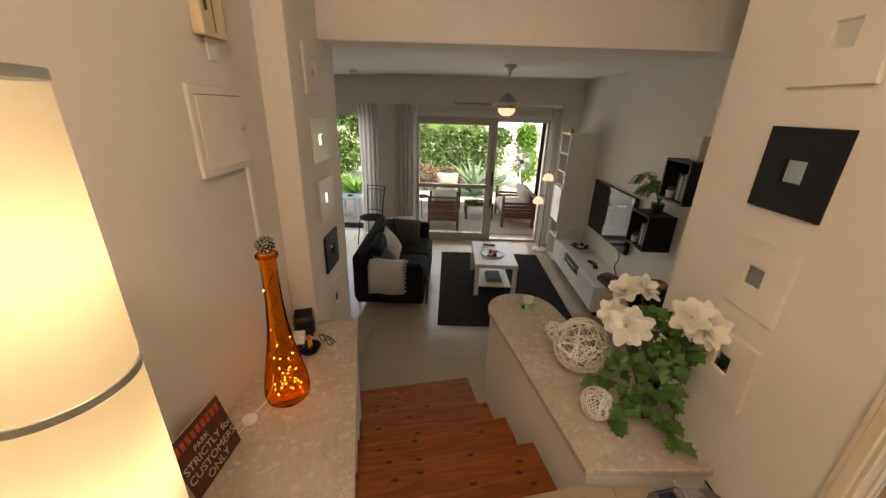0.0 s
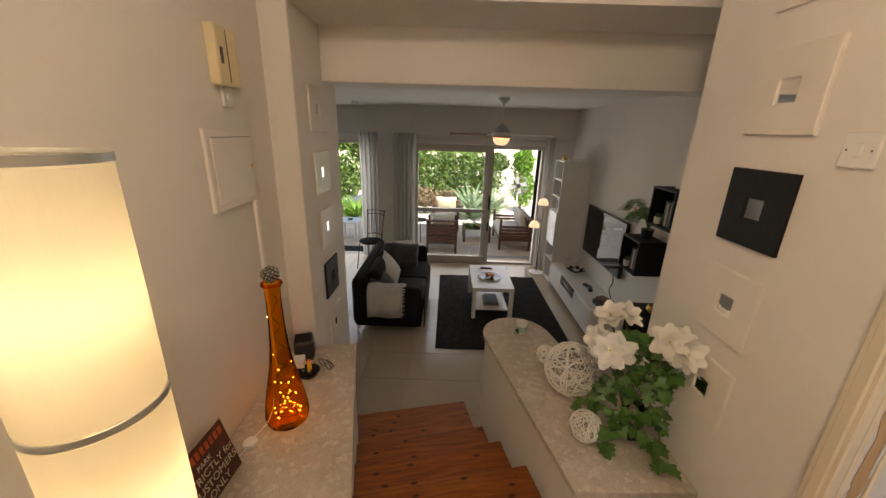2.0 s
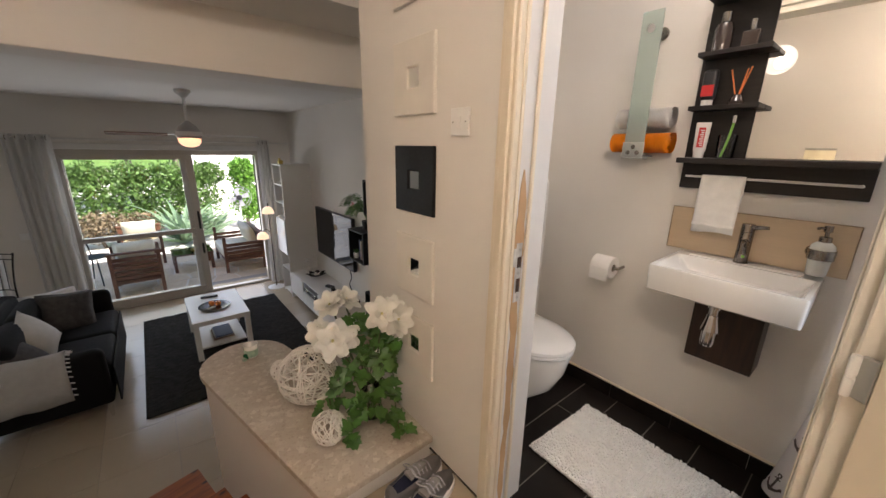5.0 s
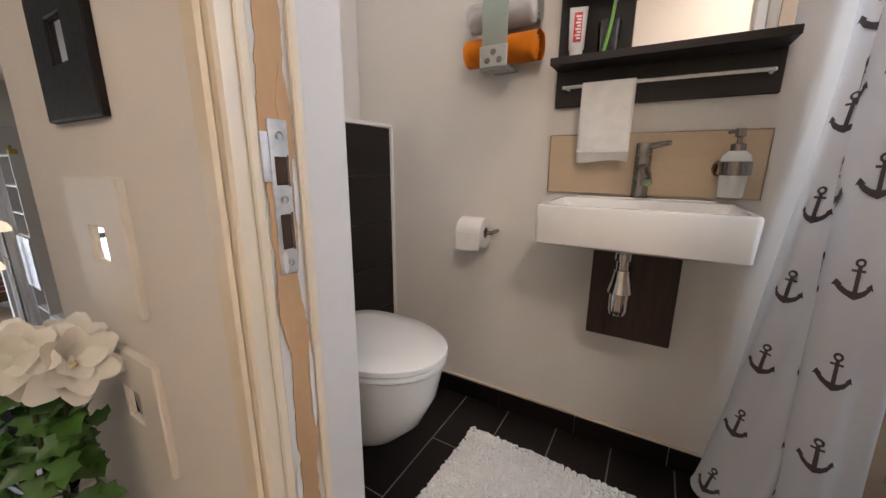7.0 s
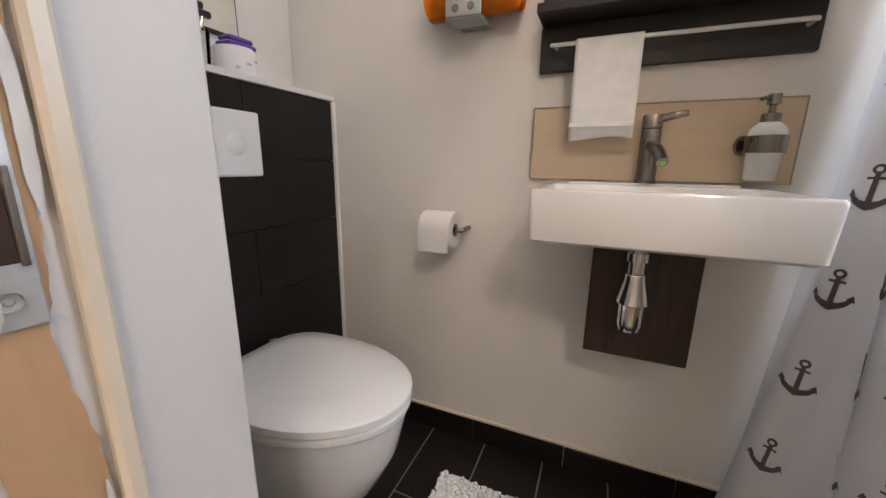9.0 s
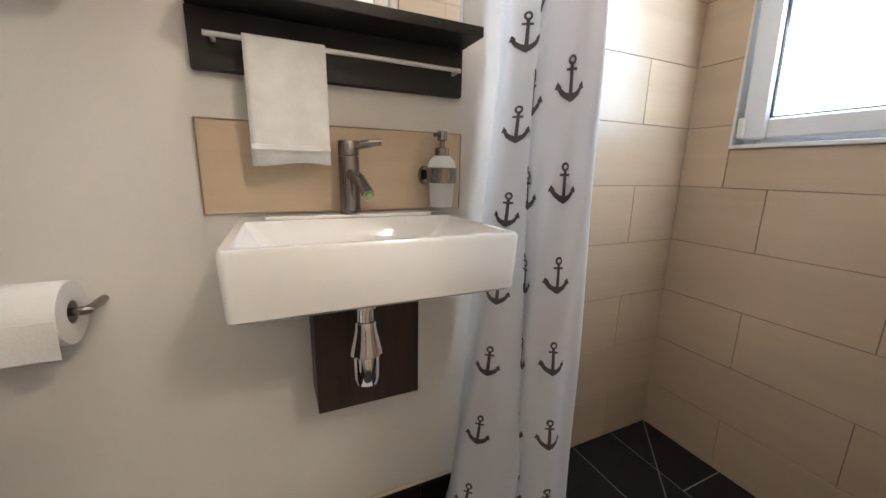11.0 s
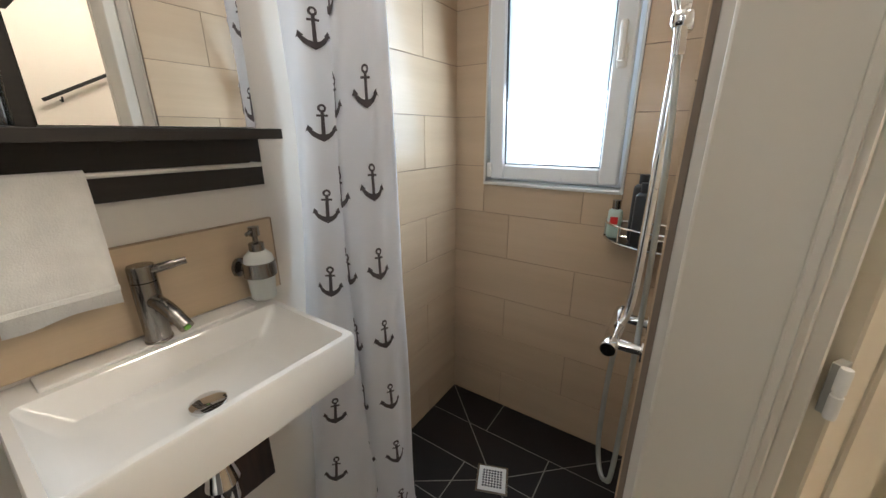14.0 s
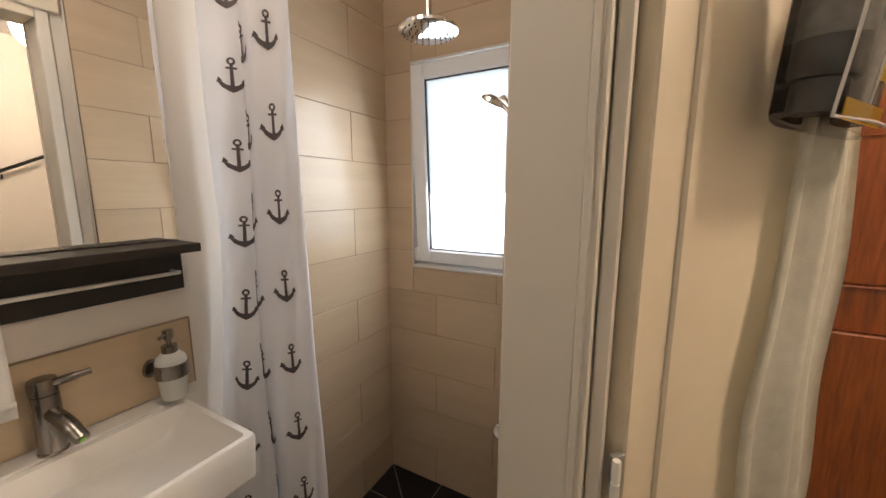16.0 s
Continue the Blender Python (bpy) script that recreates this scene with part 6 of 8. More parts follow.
# ---- on the stair wall ----
def wicker_ball(at, r, n, seed, label):
    e = thing("wicker_ball", label, "ornament", at, 0, "wicker balls")
    rng = random.Random(seed)
    bm = bmesh.new()
    for k in range(n):
        ax = Vector((rng.gauss(0, 1), rng.gauss(0, 1), rng.gauss(0, 1))).normalized()
        u = ax.orthogonal().normalized()
        w = ax.cross(u)
        off = rng.uniform(-0.75, 0.75) * r
        rr = math.sqrt(r * r - off * off) * rng.uniform(0.965, 1.0)
        ph = rng.uniform(0, 6)
        tube([ax * off + (u * math.cos(a) + w * math.sin(a)) * rr * (1 + 0.02 * math.sin(3 * a + ph)) + Vector((0, 0, r)) for a in (2 * math.pi * i / 26 for i in range(26))], max(0.0024, r * 0.024), 5, bm, closed=True)
    tagged(part("weave", bm, WICKER, e, smooth="all"), kind="stuff")


wicker_ball((1.073, 1.385, 0.0745), 0.140, 34, 1, "large white wicker ball on the marble cap")
wicker_ball((1.043, 1.062, 0.0745), 0.070, 26, 2, "small white wicker ball on the marble cap")
wicker_ball((1.010, 1.640, 0.0745), 0.055, 20, 3, "small white wicker ball on the marble cap")
cup = thing("tea_light_cup", "mint green patterned cup on the marble cap", "cup", (0.931, 1.985, 0.0745))
part("cup", lathe([(0, 0), (0.033, 0), (0.035, 0.003), (0.040, 0.078), (0.037, 0.078), (0.032, 0.006), (0, 0.006)], 28), CERAMIC, cup, smooth=True)
part("printed_band", lathe([(0.0358, 0.008), (0.0362, 0.009), (0.0392, 0.052), (0.0388, 0.053)], 28), MINT, cup, "mint green leaf print", smooth=True)
part("rim", tube([(0.0385 * math.cos(a), 0.0385 * math.sin(a), 0.078) for a in (2 * math.pi * i / 24 for i in range(24))], 0.002, 6, closed=True), WHITE_PLASTIC, cup)
cr = thing("glass_cubes", "small pile of green glass cubes", "ornament", (0.885, 1.950, 0.0745), 20)
for k, (x, y, z) in enumerate(((0, 0, 0), (0.022, 0.008, 0), (0.010, 0.003, 0.0185))):
    part("cube", boxes(((x - 0.009, y - 0.009, z), (x + 0.009, y + 0.009, z + 0.018)), bevel=0.002), GREEN_GEM if k else MINT, cr)

vase = thing("flower_vase", "clear glass vase with white silk flowers and ivy", "flowers", (1.265, 1.10, 0.0745))
part("vase_glass", lathe([(0, 0.003), (0.042, 0.003), (0.046, 0.02), (0.050, 0.19), (0.058, 0.215), (0.056, 0.215), (0.047, 0.19), (0.043, 0.022), (0, 0.010)], 32), CLEAR_GLASS, vase, smooth=True)
part("vase_foot", lathe([(0, 0), (0.045, 0), (0.045, 0.012), (0, 0.012)], 28), BLACK_PLASTIC, vase)
V0 = Vector((1.265, 1.10, 0.0745))
rng = random.Random(8)


def petal(bm, c, d, side, length, width, curl):
    n = d.cross(side).normalized()
    rows = []
    for i in range(5):
        t = i / 4
        w = width * math.sin(math.pi * (0.16 + 0.76 * t)) ** 0.8
        p = c + d * (length * t) + n * (curl * t * t)
        cup = n * (-0.22 * w)
        rows.append([bm.verts.new(p - side * w / 2), bm.verts.new(p + cup), bm.verts.new(p + side * w / 2)])
    for a, b in zip(rows, rows[1:]):
        for k in range(2):
            bm.faces.new((a[k], a[k + 1], b[k + 1], b[k]))


def bloom(centre, face, size):
    bm = bmesh.new()
    f = Vector(face).normalized()
    u = f.orthogonal().normalized()
    w = f.cross(u)
    for ring_n, tilt, ln, wd in ((6, 0.30, 1.12, 0.86), (6, 0.80, 1.0, 0.80), (4, 1.15, 0.75, 0.6)):
        for k in range(ring_n):
            a = 2 * math.pi * k / ring_n + tilt * 2 + rng.uniform(-0.15, 0.15)
            out = u * math.cos(a) + w * math.sin(a)
            d = (out * math.cos(tilt) + f * math.sin(tilt)).normalized()
            petal(bm, Vector(centre), d, f.cross(out).normalized(), size * ln * rng.uniform(0.9, 1.1), size * wd, -size * 0.22)
    part("bloom", bm, PETAL, vase, "white silk flower", smooth="all")
    part("flower_heart", lathe([(0, 0.0), (size * 0.10, size * 0.10), (0, size * 0.30)], 8, at=Vector(centre), m=f.to_track_quat("Z", "Y").to_matrix().to_4x4()), PALE_HEART, vase)


def rel(x, y, z):
    return (x - V0.x, y - V0.y, z - V0.z)


blooms = [((1.085, 1.060, 0.545), (-0.55, -0.75, 0.45), 0.070), ((1.130, 1.090, 0.525), (-0.1, -0.9, 0.5), 0.072), ((1.060, 1.130, 0.560), (-0.9, -0.3, 0.4), 0.062),
          ((1.150, 1.235, 0.620), (-0.5, -0.3, 0.9), 0.068), ((1.225, 1.235, 0.625), (0.3, -0.4, 0.9), 0.062),
          ((1.270, 0.985, 0.640), (-0.3, -0.8, 0.5), 0.068), ((1.325, 0.955, 0.610), (0.2, -0.9, 0.4), 0.070), ((1.345, 1.020, 0.630), (0.3, -0.4, 0.8), 0.060)]
for c, f, s in blooms:
    bloom(rel(*c), f, s)
    part("stem", tube(bend([(rng.uniform(-0.02, 0.02), rng.uniform(-0.02, 0.02), 0.02), (0.4 * rel(*c)[0], 0.4 * rel(*c)[1], 0.25), Vector(rel(*c)) - Vector(f).normalized() * 0.01]), 0.004, 6), STEM, vase)


def leaf(bm, c, d, up, size):
    """A pointed, five-lobed leaf with a fold along its rib."""
    s = d.cross(up).normalized()
    n = s.cross(d).normalized()
    outline = [(0.20, -0.07), (0.50, 0.10), (0.33, 0.33), (0.47, 0.56), (0.24, 0.66), (0.15, 0.86)]
    mid = [bm.verts.new(c + d * (size * t) - n * (0.05 * size * math.sin(3 * t))) for t in (0.0, 0.3, 0.6, 1.05)]
    for k in (1, -1):
        o = [bm.verts.new(c + d * (size * y) + s * (k * size * x) + n * (size * 0.20 * x + 0.05 * size * math.sin(9 * y))) for x, y in outline]
        fs = [(mid[0], o[0], o[1]), (mid[0], o[1], o[2], mid[1]), (mid[1], o[2], o[3], mid[2]), (mid[2], o[3], o[4]), (mid[2], o[4], o[5], mid[3])]
        for f in fs:
            bm.faces.new(f if k == 1 else f[::-1])


def spray(points, n, spread, size, seed):
    rng = random.Random(seed)
    line = bend([rel(*p) for p in points], 8)
    part("stem", tube(line, 0.0028, 5), STEM, vase)
    for i in range(n):
        p = line[int(len(line) * (0.30 + 0.69 * i / n)) % len(line)] + Vector((rng.gauss(0, spread), rng.gauss(0, spread), rng.gauss(0, spread)))
        d = Vector((rng.gauss(-0.2, 0.6), rng.gauss(-0.5, 0.6), rng.gauss(-0.35, 0.45))).normalized()
        bm = bmesh.new()
        leaf(bm, p, d, Vector((rng.gauss(-0.3, 0.3), rng.gauss(-0.5, 0.3), 1)).normalized(), size * rng.uniform(0.75, 1.2))
        part("leaf", bm, LEAF, vase, smooth="all")


top = (1.255, 1.090, 0.28)
spray([top, (1.22, 1.12, 0.42), (1.22, 1.17, 0.51), (1.22, 1.19, 0.58)], 18, 0.028, 0.056, 1)
spray([top, (1.26, 1.06, 0.42), (1.27, 1.05, 0.52), (1.25, 1.08, 0.60)], 22, 0.030, 0.056, 2)
spray([top, (1.30, 1.02, 0.38), (1.33, 0.98, 0.45), (1.31, 1.00, 0.54)], 20, 0.028, 0.056, 3)
spray([top, (1.29, 1.05, 0.38), (1.32, 1.03, 0.37), (1.33, 1.00, 0.31)], 12, 0.026, 0.056, 4)
spray([top, (1.20, 1.12, 0.34), (1.14, 1.15, 0.30), (1.10, 1.18, 0.23), (1.09, 1.16, 0.17)], 18, 0.022, 0.058, 5)
spray([top, (1.21, 1.05, 0.27), (1.15, 1.02, 0.22), (1.11, 0.98, 0.15), (1.09, 0.955, 0.11)], 17, 0.020, 0.058, 6)
spray([top, (1.29, 1.03, 0.30), (1.32, 0.99, 0.22), (1.30, 0.93, 0.15), (1.28, 0.87, 0.11)], 18, 0.020, 0.060, 7)
spray([top, (1.24, 1.03, 0.28), (1.22, 1.00, 0.24), (1.21, 0.98, 0.20)], 12, 0.026, 0.058, 9)
spray([top, (1.23, 1.06, 0.36), (1.20, 1.06, 0.42), (1.18, 1.10, 0.46)], 16, 0.028, 0.058, 10)


def shoe(at, rz):
    e = thing("running_shoe", "grey knitted running shoe with a white sole", "shoe", at, rz, "pair of running shoes")
    L = 0.275
    secs = []
    for i in range(15):
        t = i / 14
        w = 0.036 + 0.014 * math.sin(math.pi * min(1, t * 1.15) ** 1.3) - 0.030 * max(0, (t - 0.86) / 0.14) ** 2 - 0.012 * max(0, (0.1 - t) / 0.1) ** 2
        h = 0.085 - 0.015 * math.sin(math.pi * min(1, t / 0.45)) - 0.047 * max(0, (t - 0.30) / 0.7) ** 0.9
        secs.append((L * t, w, h))
    bm = bmesh.new()
    rings = []
    for x, w, h in secs:
        rings.append([bm.verts.new((x, w * math.cos(a), 0.022 + (h - 0.022) * max(0, math.sin(a)) ** 0.75)) for a in (math.pi * k / 12 for k in range(13))])
    for i, (a, b) in enumerate(zip(rings, rings[1:])):
        for k in range(12):
            if 1 <= i <= 5 and 3 <= k <= 8:
                continue
            bm.faces.new((a[k], b[k], b[k + 1], a[k + 1]))
    bm.faces.new(rings[0]), bm.faces.new(rings[-1][::-1])
    bmesh.ops.solidify(bm, geom=bm.faces[:], thickness=0.004)
    part("upper", bm, SHOE_CLOTH, e, smooth="all")
    bm = bmesh.new()
    o = [(x, w + 0.005) for x, w, h in secs]
    prism([(x, -w) for x, w in o] + [(x, w) for x, w in o[::-1]], 0.0, 0.024, 0.004, bm)
    part("sole", bm, SHOE_SOLE, e, smooth=True)
    part("lining", prism([(x, -w * 0.82) for x, w, h in secs[1:8]] + [(x, w * 0.82) for x, w, h in secs[1:8]][::-1], 0.026, 0.034), SHOE_INSIDE, e)
    part("tongue", prism([(0.095, -0.022), (0.18, -0.015), (0.18, 0.015), (0.095, 0.022)], 0.060, 0.075), SHOE_CLOTH, e)
    for k in range(5):
        x, z = 0.112 + 0.020 * k, 0.080 - 0.005 * k
        part("lace", tube(bend([(x, -0.032, z - 0.010), (x + 0.006, 0.0, z + 0.004), (x + 0.002, 0.032, z - 0.010)], 4), 0.0028, 6), LACE, e)
    for s in (-1, 1):
        part("lace_end", tube(bend([(0.115, 0, 0.086), (0.10, s * 0.03, 0.095), (0.125, s * 0.05, 0.070), (0.15, s * 0.052, 0.045)], 5), 0.0024, 6), LACE, e)
    part("side_mark", tube(bend([(0.08, -0.0525, 0.034), (0.12, -0.0535, 0.028), (0.19, -0.0500, 0.040)], 4), 0.0035, 6), SHOE_SOLE, e)


shoe((1.118, 0.700, 0.0005), 8)
shoe((1.118, 0.590, 0.0005), 14)

# ==== living room ====
SOFA = material("black_woven_upholstery", (0.006, 0.0055, 0.0055), 0.9, var=0.3, scale=12, fine=220, bump=0.5, spec=0.2)
SOFA_SEAT = material("dark_grey_throw", (0.011, 0.011, 0.011), 0.9, var=0.3, scale=10, fine=160, bump=0.5, spec=0.2)
CUSHION_LIGHT = material("pale_cushion_cloth", (0.60, 0.57, 0.52), 0.9, var=0.1, scale=20, fine=200, bump=0.4)
BLANKET = material("white_cotton_blanket", (0.82, 0.80, 0.76), 0.95, var=0.08, scale=24, fine=200, bump=0.5)
CUSHION_DARK = material("dark_printed_cushion", (0.055, 0.050, 0.047), 0.9, var=0.6, scale=22, fine=60, bump=0.2)
RUG = material("charcoal_shaggy_rug", (0.024, 0.022, 0.020), 1.0, var=0.55, scale=18, fine=110, bump=1.0, spec=0.2, dist=0.02)
IRON = material("black_wrought_iron", (0.02, 0.02, 0.02), 0.5, 0.6, var=0.2)
TV_SCREEN = material("black_tv_glass", (0.006, 0.006, 0.007), 0.04, var=0.1, bump=0.0, spec=0.22)
VOILE = thin_cloth("white_curtain_cloth", (0.72, 0.71, 0.68), 0.35, 0.9, 240, stretch=(1, 1, 0.3), bump=0.15)
ALU = material("silver_white_aluminium", (0.50, 0.47, 0.42), 0.4, 0.3, var=0.06, bump=0.03)
OPAL = glow("warm_glowing_shade", (0.92, 0.70, 0.46), 0.35)
BRASS = material("brass_ornament", (0.55, 0.40, 0.10), 0.3, 0.8, var=0.2)
BOOK_MATS = [material("book_cover_%s" % n, c, 0.6, var=0.1, bump=0.0) for n, c in (("cream", (0.55, 0.50, 0.42)), ("brown", (0.16, 0.09, 0.05)), ("grey", (0.25, 0.25, 0.26)), ("blue", (0.06, 0.09, 0.18)))]
FAN_WOOD = wood("pale_fan_blade_wood", (0.24, 0.13, 0.07), (0.14, 0.075, 0.04), 1.0, False, 0.85, "X", 0.05)
FAN_GREY = material("silver_grey_paint", (0.34, 0.34, 0.33), 0.4, var=0.06, bump=0.02)
DARK_PLATE = material("black_plate", (0.012, 0.012, 0.012), 0.15, var=0.1, bump=0.0)
FRUIT = material("orange_fruit", (0.75, 0.22, 0.03), 0.5, var=0.2)
FL = LIV + 0.0005

# sliding door
sd = tagged(new("door_sliding"), "aluminium sliding glass door, one leaf pushed open", "sliding door", "", "structure")
part("frame", boxes(((-0.297, 6.07, LIV), (-0.235, 6.16, 1.215)), ((1.965, 6.07, LIV), (2.027, 6.16, 1.215)), ((-0.235, 6.07, 1.15), (1.965, 6.16, 1.215)), ((-0.235, 6.07, LIV), (1.965, 6.16, LIV + 0.035)), bevel=0.004), ALU, sd)
for name, x0, x1, y0 in (("leaf", -0.235, 1.155, 6.075), ("leaf", -0.225, 1.09, 6.120)):
    lf = part(name, boxes(((x0, y0, LIV + 0.036), (x0 + 0.085, y0 + 0.035, 1.149)), ((x1 - 0.085, y0, LIV + 0.036), (x1, y0 + 0.035, 1.149)), ((x0 + 0.085, y0, LIV + 0.036), (x1 - 0.085, y0 + 0.035, LIV + 0.13)), ((x0 + 0.085, y0, 1.09), (x1 - 0.085, y0 + 0.035, 1.149)), ((x0 + 0.085, y0, 0.045), (x1 - 0.085, y0 + 0.035, 0.105)), bevel=0.003), ALU, sd)
    for z0, z1 in ((LIV + 0.13, 0.045), (0.105, 1.09)):
        pg = part("pane", boxes(((x0 + 0.085, y0 + 0.014, z0), (x1 - 0.085, y0 + 0.020, z1))), CLEAR_GLASS, lf)
        pg.visible_shadow = False
part("door_handle", boxes(((1.105, 6.045, 0.10), (1.135, 6.074, 0.36)), bevel=0.006, seg=2), BLACK_PLASTIC, sd)
part("lock", boxes(((1.105, 6.055, -0.28), (1.132, 6.074, -0.12)), bevel=0.004), BLACK_PLASTIC, sd)
structure("trim_door_cassette", boxes(((-0.36, 5.965, 1.215), (2.06, 6.019, 1.29)), bevel=0.008), WHITE_LACQUER, "white blind cassette over the sliding door")
# side door
sdd = tagged(new("door_side"), "open side doorway with an aluminium frame to the garden", "door", "", "structure")
part("frame", boxes(((-1.997, 6.42, LIV), (-1.95, 6.50, 1.215)), ((-1.07, 6.42, LIV), (-1.023, 6.50, 1.215)), ((-1.95, 6.42, 1.17), (-1.07, 6.50, 1.215)), bevel=0.004), ALU, sdd)


def curtain_drop(x0, x1, y, label, folds=7):
    e = thing("curtain", label, "curtain", (0, 0, 0), 0, "white curtains")
    bm = bmesh.new()
    n = folds * 8
    line = [(x0 + (x1 - x0) * i / n, y + 0.038 * math.sin(2 * math.pi * folds * i / n) + 0.012 * math.sin(i * 0.37)) for i in range(n + 1)]
    wavy_sheet(bm, line, LIV + 0.02, 1.375, 16, 0.012)
    part("cloth", bm, VOILE, e, smooth="all")
    for k in range(folds):
        x = x0 + (x1 - x0) * (k + 0.5) / folds
        part("eyelet", tube([(x, y + 0.022 * math.cos(a), 1.335 + 0.022 * math.sin(a)) for a in (2 * math.pi * i / 12 for i in range(12))], 0.003, 6, closed=True), STEEL, e)


def rod(x0, x1, y):
    e = thing("curtain_pole", "thin steel curtain pole", "curtain pole", (0, y, 1.335))
    part("pole", tube([(x0, 0, 0), (x1, 0, 0)], 0.010, 10), PALE_METAL, e, smooth=True)
    for x in (x0, x1):
        part("finial", lathe([(0, -0.02), (0.018, -0.012), (0.018, 0.012), (0, 0.02)], 14, at=(x, 0, 0), m=pose(0, 0, 0, 0, 90)), PALE_METAL, e, smooth=True)
    for x in (x0 + 0.08, x1 - 0.08):
        part("bracket", tube([(x, 0, 0), (x, 0.095, 0)], 0.006, 8), PALE_METAL, e)


rod(-0.64, 2.40, 5.92)
rod(-2.2, -0.76, 6.28)
curtain_drop(-0.55, -0.17, 5.92, "white eyelet curtain drawn aside", 5)
curtain_drop(1.97, 2.14, 5.92, "white eyelet curtain drawn into a narrow fall", 3)
curtain_drop(-1.20, -0.76, 6.28, "white eyelet curtain beside the side door", 6)
sk = thing("wall_socket", "white socket on the garden wall", "socket", (-0.60, 6.0195, 0.22))
part("plate", boxes(((-0.04, -0.010, -0.04), (0.04, 0.0, 0.04)), bevel=0.003), WHITE_PLASTIC, sk)

# ceiling fan
fan = thing("ceiling_fan", "white ceiling fan with wooden blades and a glowing bowl lamp", "fan", (1.00, 4.25, 0))
part("canopy", lathe([(0, 1.80), (0.068, 1.799), (0.068, 1.775), (0.030, 1.735), (0.020, 1.73)], 28), WHITE_LACQUER, fan, smooth=True)
part("downrod", tube([(0, 0, 1.735), (0, 0, 1.50)], 0.013, 12), WHITE_LACQUER, fan, smooth=True)
part("motor", lathe([(0.014, 1.52), (0.03, 1.505), (0.075, 1.47), (0.105, 1.42), (0.110, 1.375), (0.105, 1.355), (0, 1.355)], 32), FAN_GREY, fan, "grey motor housing", smooth=True)
part("motor_band", lathe([(0.111, 1.418), (0.1125, 1.414), (0.1140, 1.380), (0.1125, 1.376)], 32), WHITE_LACQUER, fan, smooth=True)
part("lamp_bowl", lathe([(0.098, 1.353), (0.092, 1.315), (0.065, 1.285), (0.03, 1.272), (0, 1.270)], 32), glow("orange_lit_bowl", (1.0, 0.52, 0.30), 0.55), fan, smooth=True)
for a in (178, 58, -62 + 60):
    m = pose(0, 0, 1.385, 10, 0, a)
    bm = bmesh.new()
    prism([(0.17, -0.045), (0.58, -0.062), (0.62, -0.045), (0.62, 0.045), (0.58, 0.060), (0.17, 0.045)], -0.004, 0.004, 0.0, bm)
    bmesh.ops.transform(bm, matrix=m, verts=bm.verts)
    bl = part("blade", bm, FAN_WOOD if a == 178 else WHITE_LACQUER, fan)
    bm = boxes(((0.09, -0.018, -0.004), (0.21, 0.018, 0.001)))
    bmesh.ops.transform(bm, matrix=m @ Matrix.Translation((0, 0, 0.006)), verts=bm.verts)
    part("blade_arm", bm, WHITE_LACQUER, bl)
sm = thing("smoke_alarm", "round white smoke alarm on the ceiling", "smoke alarm", (-1.03, 5.45, 1.7995))
part("case", lathe([(0.055, 0.0), (0.055, -0.02), (0.045, -0.032), (0, -0.034)], 28), WHITE_PLASTIC, sm, smooth=True)

# rug
rg_ob = thing("rug", "charcoal grey shaggy rug on the tiles", "rug", (1.08, 4.32, FL))
bm = bmesh.new()
bmesh.ops.create_grid(bm, x_segments=120, y_segments=160, size=1.0)
for v in bm.verts:
    x, y = v.co.x * 0.78, v.co.y * 1.08
    v.co = Vector((x, y, 0.018 + 0.010 * noise.noise(Vector((x * 45, y * 45, 0))) + 0.006 * noise.noise(Vector((x * 13, y * 13, 3)))))
part("rug_surface", bm, RUG, rg_ob, smooth="all")
part("backing", boxes(((-0.785, -1.085, 0.0), (0.785, 1.085, 0.010)), bevel=0.004), RUG, rg_ob)

# sofa
sofa = thing("sofa", "black two-seat sofa covered with a dark grey throw", "sofa", (-0.28, 4.22, FL))
part("base", boxes(((-0.36, -0.78, 0.13), (0.40, 0.80, 0.30)), bevel=0.03, seg=3), SOFA, sofa, smooth=True)
part("seat_cushion", boxes(((-0.20, -0.66, 0.30), (0.42, 0.0, 0.45)), bevel=0.05, seg=4), SOFA_SEAT, sofa, smooth=True)
part("seat_cushion", boxes(((-0.20, 0.005, 0.30), (0.42, 0.66, 0.45)), bevel=0.05, seg=4), SOFA_SEAT, sofa, smooth=True)
part("throw_cover", boxes(((0.425, -0.72, 0.10), (0.438, 0.64, 0.42)), bevel=0.006), SOFA_SEAT, sofa)
part("backrest", boxes(((-0.40, -0.78, 0.13), (-0.21, 0.80, 0.72)), bevel=0.07, seg=4), SOFA, sofa, smooth=True)
for y in (-0.34, 0.33):
    part("back_cushion", boxes(((-0.26, y - 0.32, 0.42), (-0.08, y + 0.32, 0.76)), bevel=0.08, seg=4), SOFA, sofa, smooth=True)
part("armrest", boxes(((-0.38, -0.80, 0.13), (0.40, -0.66, 0.62)), bevel=0.06, seg=4), SOFA, sofa, smooth=True)
part("armrest", boxes(((-0.38, 0.665, 0.13), (0.38, 0.80, 0.66)), bevel=0.06, seg=4), SOFA, sofa, smooth=True)
for x in (-0.34, 0.36):
    for y in (-0.74, 0.74):
        part("leg", lathe([(0.012, 0.0), (0.020, 0.13)], 12, at=(x, y, 0)), CHROME, sofa)


def throw_pillow(at, size, rx, ry, rz, mat, label):
    e = tagged(new("throw_pillow"), label, "cushion", "sofa cushions")
    e.matrix_world = pose(*at, rx, ry, rz)
    bm = bmesh.new()
    cushion(bm, (size, size, 0.15), Matrix(), 0.55, 10)
    part("cover", bm, mat, e, smooth="all")


